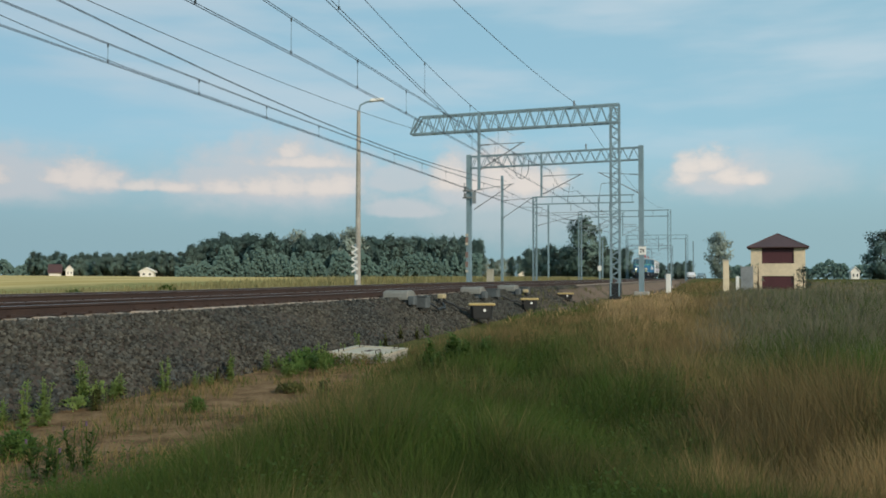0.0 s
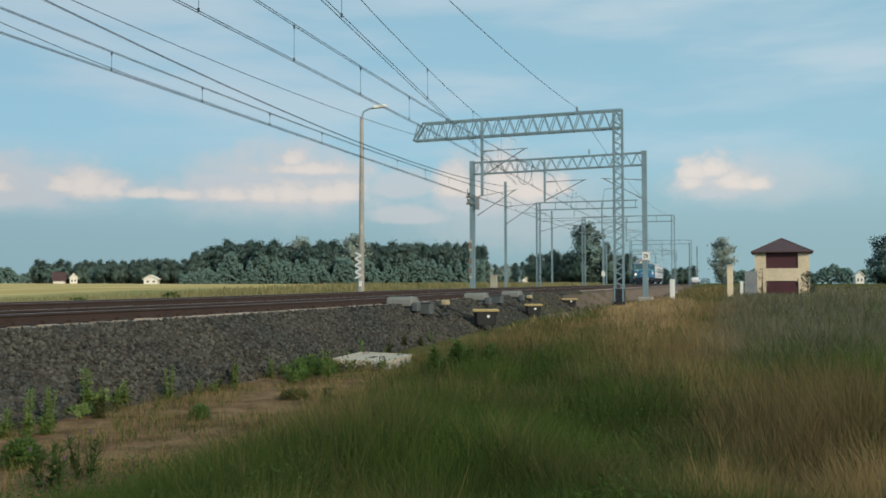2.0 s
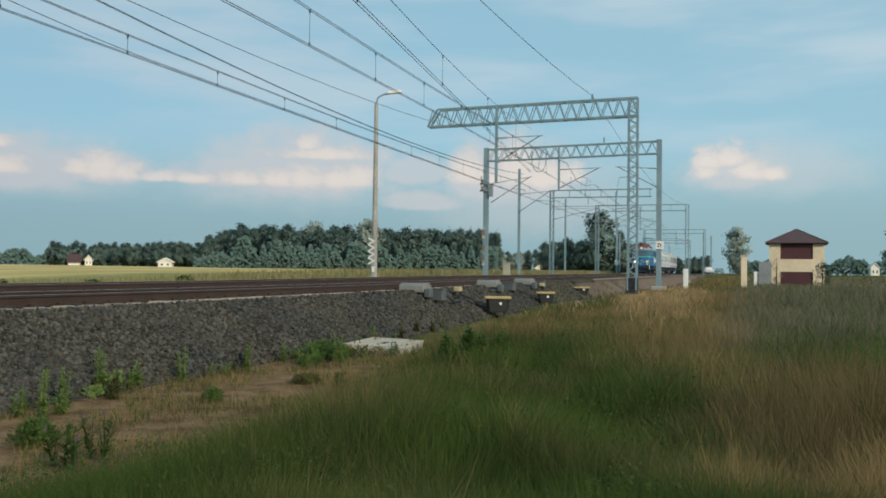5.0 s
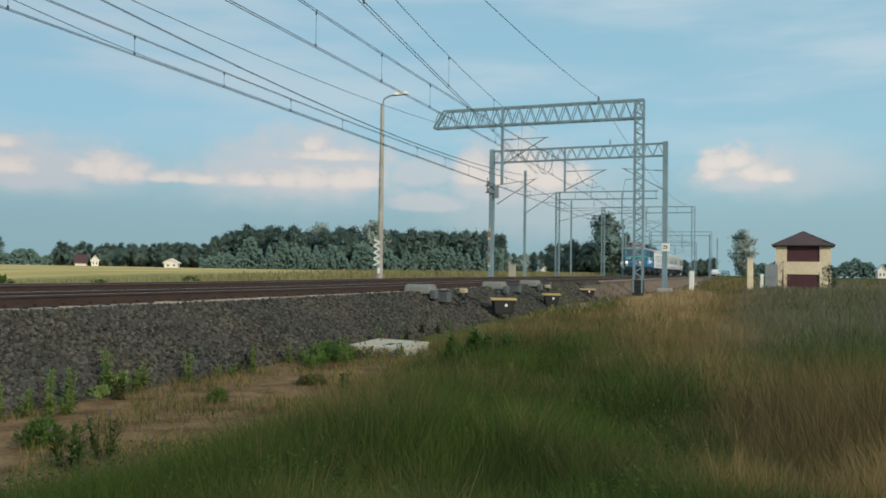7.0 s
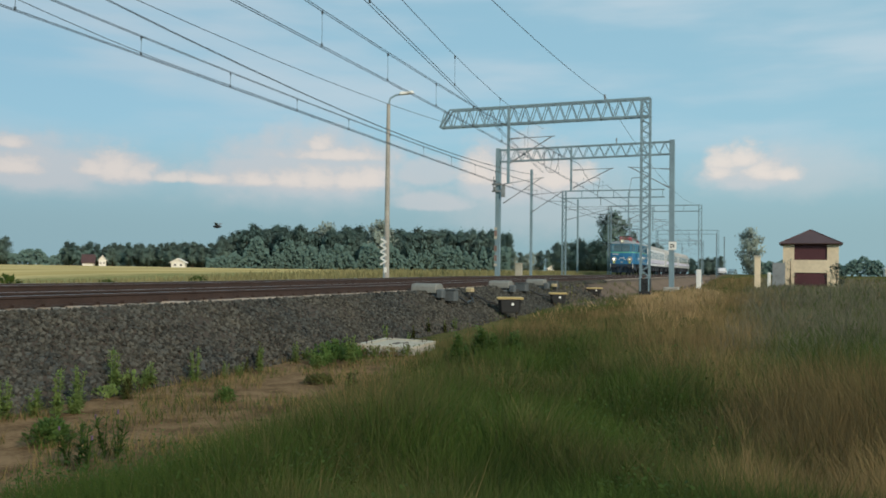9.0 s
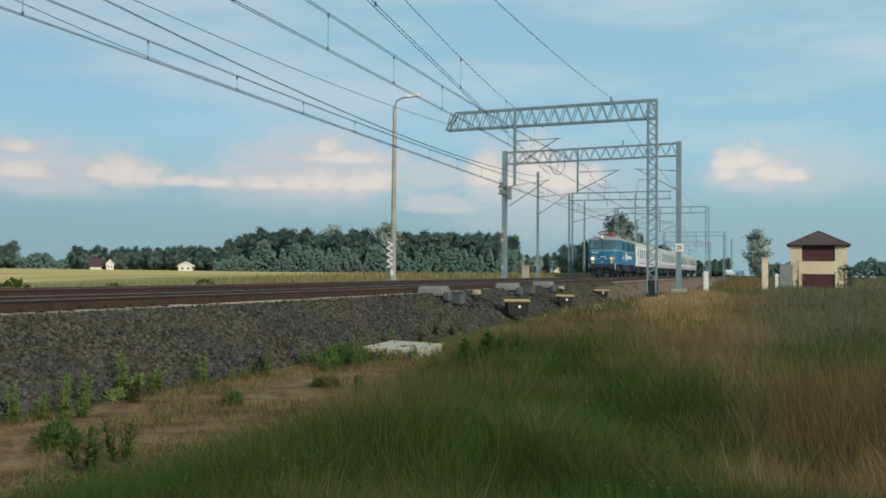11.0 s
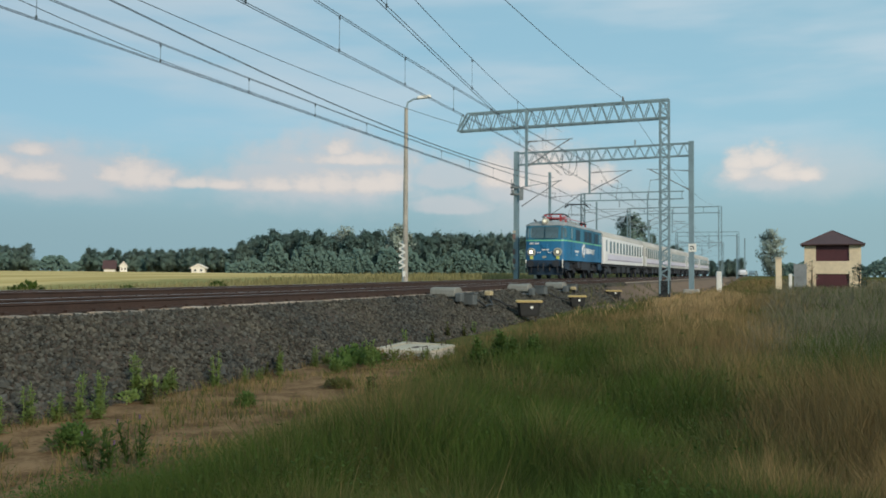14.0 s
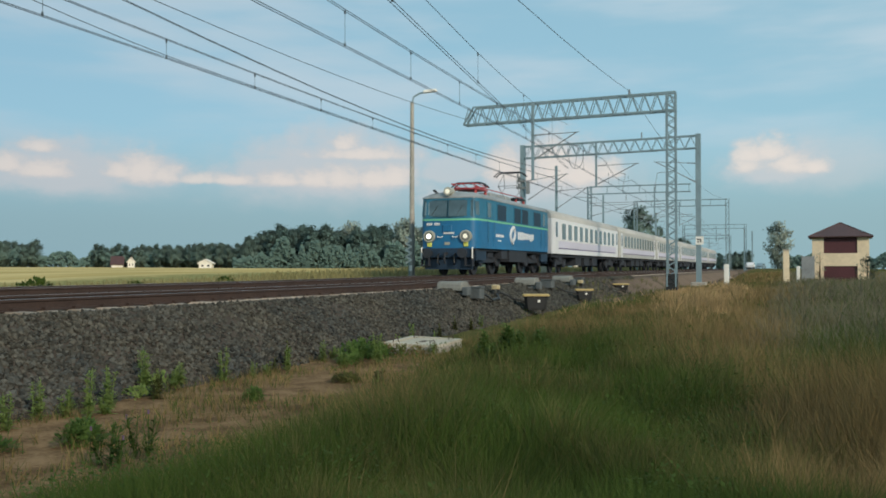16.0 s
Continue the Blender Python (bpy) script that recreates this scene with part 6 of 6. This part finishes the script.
    soft = np.clip((x - edge[keep]) / 1.8, 0.15, 1)
    z = zt + (0.10 + 0.34 * soft + 0.25 * clump) * rng.uniform(0.3, 1.15, len(x))
    ln = rng.uniform(0.012, 0.028, len(x)) * (1 + d / 20)
    a, tilt = rng.uniform(0, 2 * np.pi, len(x)), rng.uniform(-0.6, 1.0, len(x))
    dx = np.stack([np.cos(a) * np.cos(tilt), np.sin(a) * np.cos(tilt), np.sin(tilt)], 1) * ln[:, None]
    sx = np.stack([-np.sin(a), np.cos(a), np.zeros(len(x))], 1) * (ln * rng.uniform(0.2, 0.4, len(x)))[:, None]
    p = np.stack([x, y, z], 1)
    s = Shape()
    s.v = np.stack([p, p + dx * 0.5 + sx, p + dx, p + dx * 0.5 - sx], 1).reshape(-1, 3).tolist()
    s.f = ((np.arange(len(x)) * 4)[:, None] + np.array([[0, 1, 2, 3]])).tolist()
    solid("meadow_herbs", s, M_HERB, "small broad leaved herbs among the grass", "herbs", kind="stuff")
    # trodden short grass round the camera's spot and behind it
    n = 70000
    d = 26 * rng.random(n) ** 0.62
    az = np.radians(rng.uniform(-180, 180, n))
    x, y = np.sin(az) * d, np.cos(az) * d
    inside = (np.degrees(az) > -50) & (np.degrees(az) < 13) & (d > 3.4)
    keep = ~inside & (x > np.array([meadow_edge(v) for v in y]))
    x, y, d = x[keep], y[keep], d[keep]
    blades("meadow_grass", M_GRASS, "meadow grass, trodden short in places", x, y, np.clip(d * 0.11, 0.10, 0.5) * rng.uniform(0.5, 1.2, len(x)), rng.uniform(0.008, 0.016, len(x)) * (1 + d / 12), 31, 0.75)
    # far grass along the right of the line
    n = 42000
    x = rng.uniform(-7.2, 40, n)
    y = 30 + 120 * rng.random(n) ** 1.6
    keep = ~((x > 1.9) & (x < 7.8) & (y > 88) & (y < 94))
    keep &= ~((x < -4.2) & (y > 42) & (rng.random(n) < 0.5)) & ~((x < -6.0) & (y > 38) & (rng.random(n) < 0.9))
    x, y = x[keep], y[keep]
    h = rng.uniform(0.18, 0.62, len(x)) * np.where(x < -3.5, 0.6, 1.0) * (1 + 0.25 * np.clip(x / 6, 0, 1))
    w = rng.uniform(0.03, 0.07, len(x)) * (0.5 + y / 90)
    tone = rng.random(len(x))
    dry = tone < 0.10 + 0.68 * np.clip((1.2 - x) / 2.0, 0, 1) * np.clip((x + 1.2 + 0.115 * y) / 1.5, 0.2, 1)
    brown = dry & (x + rng.normal(0, 0.7, len(x)) > -0.055 * y)
    straw = dry & ~brown
    seedy = ~dry & (x > -0.5) & (rng.random(len(x)) < 0.82)
    blades("meadow_grass", M_SEED, "grey brown rough grass in seed", x[seedy], y[seedy], h[seedy], w[seedy], 54, 0.7)
    green, olive = ~dry & ~seedy & (tone < 0.86), ~dry & ~seedy & (tone >= 0.86)
    blades("meadow_grass", M_GRASS, "rough grass farther along the line", x[green], y[green], h[green], w[green], 3, 0.7)
    blades("meadow_grass", M_OLIVE, "olive rough grass farther along the line", x[olive], y[olive], h[olive], w[olive], 34, 0.7)
    blades("dry_grass", M_DRY, "brown grass along the trodden strip", x[brown], y[brown], h[brown], w[brown], 44, 0.7)
    blades("straw_grass", M_STRAW, "dry yellow grass farther along the line", x[straw], y[straw], h[straw], w[straw], 4, 0.7)
    # thin growth on the bare strip
    n = 21000
    x, y = rng.uniform(-7.9, -4.0, n), 4 + 15 * rng.random(n)
    keep = np.array([noise.noise((a * 0.9, b * 0.7, 2.0)) + 0.5 * noise.noise((a * 3, b * 2.2, 7.0)) > -0.08 for a, b in zip(x, y)])
    keep &= ~((np.abs(x + 6.9) < 0.55) & (np.abs(y - 17.25) < 1.0))
    x, y = x[keep], y[keep]
    hh, ww = rng.uniform(0.03, 0.16, len(x)) * (1 + 0.7 * np.clip((x + 6) / 2, 0, 1)), rng.uniform(0.006, 0.013, len(x))
    g = rng.random(len(x)) < 0.35
    blades("sparse_grass", M_DRY, "sparse dry grass on the bare soil", x[~g], y[~g], hh[~g], ww[~g], 5, 0.8)
    blades("sparse_grass", M_GRASS, "sparse green grass on the bare soil", x[g], y[g], hh[g], ww[g], 15, 0.8)
    # thin growth on the soil shoulder beyond the points
    n = 1800
    x, y = rng.uniform(-9.1, -6.2, n), 37 + 45 * rng.random(n)
    keep = np.array([noise.noise((a * 0.8, b * 0.35, 22.0)) + 0.5 * noise.noise((a * 2.5, b * 1.2, 27.0)) > -0.05 for a, b in zip(x, y)])
    keep &= ~((np.abs(x + 8.3) < 0.7) & (np.abs(y - 49.5) < 1.2))
    x, y = x[keep], y[keep]
    sh = np.maximum(np.array([bed_z(a, b) + 0.05 for a, b in zip(x, y)]), np.array([ground_z(a, b) for a, b in zip(x, y)]))
    blades("sparse_grass", M_OLIVE, "sparse olive grass on the soil beside the line", x, y, rng.uniform(0.10, 0.30, len(x)), rng.uniform(0.02, 0.04, len(x)), 61, 0.8, foot=sh)
    # verge beyond the tracks
    n = 26000
    x, y = -17.8 - 9 * rng.random(n), 10 + 150 * rng.random(n) ** 1.4
    blades("verge_grass", M_VERGE, "pale green grass on the verge beyond the tracks", x, y, rng.uniform(0.2, 0.5, n), rng.uniform(0.04, 0.09, n), 6)


meadow()


def leaf_quad(lf, p, d, ln, wide):
    """One small pointed leaf from p towards d."""
    side = d.cross(Vector((0, 0, 1)))
    side = (side.normalized() if side.length > 1e-3 else Vector((1, 0, 0))) * ln * wide
    lf.add([p, p + d * ln * 0.5 + side, p + d * ln, p + d * ln * 0.5 - side], [(0, 1, 2, 3)])


def weed(x, y, h, seed, label="fresh green weed with narrow leaves", spread=0.085, leaves=330, stems=4, leaf=None):
    """Upright stems set with many small leaves, the lower ones drooping."""
    rng = np.random.default_rng(seed)
    z0 = max(ground_z(x, y), bed_z(x, y) if x < -7.2 else -9)
    g = thing("weed", label, "weed", m=pose(x, y, z0 - 0.02), group="weeds")
    st, lf = Shape(), Shape()
    for k in range(stems):
        a = rng.uniform(0, 6.28)
        r = rng.uniform(0.02, 0.10)
        tip = Vector((math.cos(a) * r, math.sin(a) * r, h * rng.uniform(0.6, 1.0)))
        foot = Vector((math.cos(a) * 0.03, math.sin(a) * 0.03, 0))
        st.tube(foot, tip, 0.007, 0.003, 5, False)
        for i in range(leaves // stems):
            u = rng.uniform(0.05, 1.0)
            b = rng.uniform(0, 6.28)
            d = Vector((math.cos(b), math.sin(b), rng.uniform(-0.5, 1.0))).normalized()
            leaf_quad(lf, foot.lerp(tip, u) + Vector(rng.normal(0, 0.012, 3)), d, spread * (1.2 - 0.65 * u) * rng.uniform(0.5, 1.2), 0.2)
    tagged(part("stem", st, M_WEED, g), kind="stuff")
    tagged(part("leaves", lf, leaf or M_WEED, g, "narrow green leaves"), kind="stuff")
    return g


def mound(x, y, r, h, seed, label, leaf, leaves=900):
    """A low rounded herb: short stems from one root and a dome of small leaves."""
    rng = np.random.default_rng(seed)
    g = thing("weed", label, "weed", m=pose(x, y, ground_z(x, y) - 0.01), group="weeds")
    st, lf = Shape(), Shape()
    for k in range(14):
        a, q = rng.uniform(0, 6.28), rng.uniform(0.2, 0.9)
        st.tube((0, 0, 0), (math.cos(a) * r * q, math.sin(a) * r * q, h * (1 - 0.5 * q * q)), 0.006, 0.003, 4, False)
    for k in range(leaves):
        a, q, v = rng.uniform(0, 6.28), math.sqrt(rng.random()), rng.random() ** 0.6
        edge = 1 + 0.18 * math.sin(3 * a + seed) + 0.12 * math.sin(5 * a)
        p = Vector((math.cos(a) * r * q * edge, math.sin(a) * r * q * edge, h * v * math.sqrt(max(0.05, 1 - q * q * 0.9))))
        d = Vector((math.cos(a) * q, math.sin(a) * q, rng.uniform(0.1, 1.0))) + Vector(rng.normal(0, 0.4, 3))
        leaf_quad(lf, p, d.normalized(), r * rng.uniform(0.18, 0.36), 0.28)
    tagged(part("stem", st, M_WEED, g), kind="stuff")
    tagged(part("leaves", lf, leaf, g, "dome of small leaves"), kind="stuff")
    return g


def thistle(x, y, h, seed):
    """A branched dark stalk with spiny leaves and purple flower heads."""
    rng = np.random.default_rng(seed)
    g = thing("thistle", "dark green thistle with small purple flower heads", "weed", m=pose(x, y, ground_z(x, y) - 0.02), group="thistles")
    st, lf, fl = Shape(), Shape(), Shape()
    for k in range(4):
        a = rng.uniform(0, 6.28)
        root = Vector((0, 0, h * 0.25 * k / 3))
        tip = Vector((math.cos(a) * h * 0.2, math.sin(a) * h * 0.2, h * rng.uniform(0.75, 1.0)))
        st.tube(root, tip, 0.006, 0.004, 5, False)
        if k == 0:
            fl.tube(tip - Vector((0, 0, 0.012)), tip + Vector((0, 0, 0.012)), 0.009, 0.008, 7).tube(tip + Vector((0, 0, 0.012)), tip + Vector((0, 0, 0.022)), 0.008, 0.011, 7)
        for i in range(26):
            b = rng.uniform(0, 6.28)
            leaf_quad(lf, root.lerp(tip, rng.uniform(0, 0.9)), Vector((math.cos(b), math.sin(b), rng.uniform(-0.2, 0.9))).normalized(), rng.uniform(0.04, 0.10), 0.16)
    tagged(part("stem", st, M_HERB, g), kind="stuff")
    tagged(part("leaves", lf, M_HERB, g, "narrow spiny leaves"), kind="stuff")
    part("flower_heads", fl, M_FLOWER, g, "dull purple flower heads")


def weeds():
    rng = random.Random(3)
    proto = [weed(-7.5, 8.04, 0.36, 1), weed(-7.28, 8.13, 0.58, 2), weed(-7.69, 11.34, 0.60, 3), weed(-7.87, 13.39, 0.45, 4, leaf=M_OLIVE)]
    spots = WEED_SPOTS
    for i, (x, y) in enumerate(spots):
        z0 = max(ground_z(x, y), bed_z(x, y) if x < -7.2 else -9)
        c = copy_thing(proto[i % 4], pose(x, y, z0 - 0.02, 0, 0, rng.uniform(0, 360)))
        k = rng.uniform(0.5, 1.0)
        c.scale = (k * 1.2, k * 1.2, k)
    t = weed(-4.55, 13.9, 0.68, 41, "tall green weed beside the concrete chamber", 0.13, 900, 11, M_LEAFY)
    for i, (x, y, k) in enumerate(((-4.35, 14.5, 1.1), (-4.05, 14.2, 0.95), (-4.5, 15.2, 0.9), (-3.85, 14.9, 0.85), (-4.2, 13.4, 0.75), (-3.6, 14.4, 0.7), (-4.0, 15.6, 0.9))):
        c = copy_thing(t, pose(x, y, ground_z(x, y) - 0.02, 0, 0, 40 * i))
        c.scale = (k * 1.3, k * 1.3, k)
    weed(-4.35, 9.55, 0.62, 47, "tall thin olive stalk at the meadow's edge", 0.09, 300, 3, M_OLIVE)
    weed(-4.5, 9.8, 0.50, 48, "tall thin olive stalk at the meadow's edge", 0.09, 260, 3, M_OLIVE)
    mound(-6.2, 6.85, 0.19, 0.27, 8, "round dark green weed on bare soil", M_LEAFY)
    mound(-6.16, 9.75, 0.13, 0.20, 9, "small round green weed on bare soil", M_LEAFY, 600)
    mound(-5.91, 11.8, 0.20, 0.13, 10, "flat dry green weed on bare soil", M_OLIVE, 500)
    for i, (x, y, r, h) in enumerate(((-7.2, 14.6, 0.30, 0.34), (-6.95, 15.1, 0.28, 0.28), (-7.35, 15.4, 0.26, 0.36), (-7.0, 14.1, 0.2, 0.22))):
        mound(x, y, r, h, 20 + i, "bright green leafy weed beside the concrete chamber", M_LEAFY, 420)
    for i, (x, y, r, h) in enumerate(((-7.99, 10.2, 0.26, 0.26), (-7.8, 9.6, 0.22, 0.16), (-6.9, 6.3, 0.3, 0.12))):
        mound(x, y, r, h, 30 + i, "yellowish green tuft at the foot of the ballast", M_WEED if i < 2 else M_LEAFY, 220)
    for i, (x, y, r) in enumerate(((-7.15, 16.0, 0.16), (-6.85, 15.95, 0.2), (-6.5, 15.9, 0.18), (-6.25, 16.15, 0.14), (-7.35, 16.3, 0.16))):
        mound(x, y, r, 0.24, 80 + i, "dry olive tuft against the concrete chamber", M_OLIVE if i % 2 else M_DRY, 260)
    for i, (x, y, r, h) in enumerate(((-22.6, 22.8, 0.6, 0.55), (-22.5, 27.5, 0.4, 0.45), (-23.0, 34.0, 0.45, 0.45))):
        mound(x, y, r, h, 90 + i, "low green bush on the verge beyond the tracks", M_GRASS, 500)
    for i, (x, y, h) in enumerate(((-5.15, 6.0, 0.42), (-5.0, 6.3, 0.46), (-5.3, 6.5, 0.40), (-5.4, 6.15, 0.32), (-4.9, 5.8, 0.36))):
        thistle(x, y, h, 60 + i)


WEED_SPOTS = [(-7.24, 8.37), (-7.66, 7.76), (-7.57, 11.93), (-7.54, 9.6), (-7.6, 12.4), (-7.6, 13.0), (-7.7, 14.4), (-7.5, 16.3), (-7.6, 17.6), (-7.7, 18.6), (-7.5, 19.4), (-7.8, 20.6), (-7.5, 6.4), (-7.5, 7.2), (-7.6, 8.8),
              (-7.9, 22.0), (-7.9, 10.6), (-7.95, 9.9), (-7.85, 10.4), (-7.7, 12.7), (-7.8, 15.0), (-7.6, 15.8), (-7.9, 24.0), (-7.85, 23.0), (-6.9, 13.6), (-6.6, 14.4)]
M_LEAFY = grass_material("broad green leaves", (0.095, 0.165, 0.042), (0.165, 0.190, 0.060), 0.0)
M_FLOWER = mat("dull purple flower", (0.11, 0.065, 0.12), 0.8, 0, 0.2, 9)
weeds()


def insect(label):
    g = thing("flying_insect", label, "insect", group="insects")
    rings = []
    for y, r in ((-0.008, 0.0008), (-0.005, 0.0026), (0.0, 0.0032), (0.005, 0.0024), (0.009, 0.0006)):
        rings.append([(math.cos(a) * r, y, math.sin(a) * r) for a in np.linspace(0, 2 * math.pi, 8, endpoint=False)])
    part("body", Shape().loft(rings), M_BLACK, g, "dark segmented body")
    for k in (-1, 1):
        part("wing", Shape().add([(k * 0.001, 0.002, 0.002), (k * 0.012, 0.006, 0.006), (k * 0.014, -0.001, 0.007), (k * 0.002, -0.002, 0.0025),
                                  (k * 0.001, 0.002, 0.0024), (k * 0.012, 0.006, 0.0064), (k * 0.014, -0.001, 0.0074), (k * 0.002, -0.002, 0.0029)],
                                 [(0, 1, 2, 3), (7, 6, 5, 4), (0, 4, 5, 1), (1, 5, 6, 2), (2, 6, 7, 3), (3, 7, 4, 0)]), M_GALV_DARK, g, "dull thin wing")
    return g


INSECT_A, INSECT_B = insect("small dark insect crossing the sky"), insect("small dark insect passing above the wood")


# ---- what moves ----
# seconds, distance of the locomotive's front along the line
RUN = [(0.0, 174.3), (1.0, 171.2), (2.0, 166.2), (3.0, 159.4), (4.0, 152.0), (5.0, 143.9), (6.0, 135.3), (7.0, 126.4), (8.0, 117.4), (9.0, 108.3), (10.0, 99.1), (11.0, 89.6),
       (12.0, 79.9), (13.0, 70.6), (14.0, 60.9), (15.0, 50.8), (16.0, 40.4)]


def along(t):
    """Smooth position between the known ones."""
    i = min(len(RUN) - 2, max(0, int(t)))
    known = [d for _, d in RUN]
    known = [2 * known[0] - known[1]] + known + [2 * known[-1] - known[-2]]
    p = known[i:i + 4]
    u = t - i
    return p[1] + 0.5 * u * (p[2] - p[0] + u * (2 * p[0] - 5 * p[1] + 4 * p[2] - p[3] + u * (3 * (p[1] - p[2]) + p[3] - p[0])))


def off(az, el, dist):
    """A place seen from the camera's spot at an azimuth, elevation and distance."""
    a, e = radians(az), radians(el)
    return EYE[0] + math.sin(a) * math.cos(e) * dist, EYE[1] + math.cos(a) * math.cos(e) * dist, EYE[2] + math.sin(e) * dist


def motions():
    walk(INSECT_A, [(t, pose(*off(az, el, d), 0, 0, -70)) for t, az, el, d in (
        (0.0, -95, 4, 1.2), (7.55, -95, 4, 1.2), (7.7, -52, 13.0, 0.8), (7.8, -41.9, 14.1, 0.9), (8.0, -35.3, 15.3, 1.9), (8.15, -29, 20, 2.2), (8.5, -10, 45, 3.0), (16.0, -10, 46, 3.0))])
    walk(INSECT_B, [(t, pose(*off(az, el, d), 0, 0, -80)) for t, az, el, d in (
        (0.0, -100, 2, 2.2), (8.6, -100, 2, 2.2), (8.85, -58, 1.4, 1.9), (9.0, -33.0, 2.6, 1.8), (9.1, -26.0, 4.6, 1.8), (9.2, -21.6, 5.2, 1.9), (9.6, 5, 7, 2.2), (9.9, 45, 6, 2.5), (16.0, 46, 6, 2.5))])
    times = [i * 0.5 for i in range(33)]
    offset = 0.0
    turns = [i / 15 for i in range(241)]
    for n, (car_ob, wheels) in enumerate([(LOCO, LOCO_WHEELS)] + COACHES):
        back = 0.0 if n == 0 else 15.1 + (n - 1) * 24.75
        rows = []
        for t in times:
            y = along(t) + back
            ya, yb = y + 3.0, y + (11.3 if n == 0 else 20.9)
            xa, xb = FAR_X + bend(ya), FAR_X + bend(yb)
            slope = (xb - xa) / (yb - ya)
            climb = (rise(yb) - rise(ya)) / (yb - ya)
            rows.append((t, pose(xa - slope * 3.0, y, RAIL_Z + FAR_UP + rise(ya) - climb * 3.0, math.degrees(math.atan(climb)), 0, -math.degrees(math.atan(slope)))))
        walk(car_ob, rows)
        r = 0.60 if n == 0 else 0.50
        for w in wheels:
            y = w.matrix_basis.translation.y
            walk(w, [(t, pose(0, y, r, math.degrees((RUN[0][1] - along(t)) / r))) for t in turns])


motions()
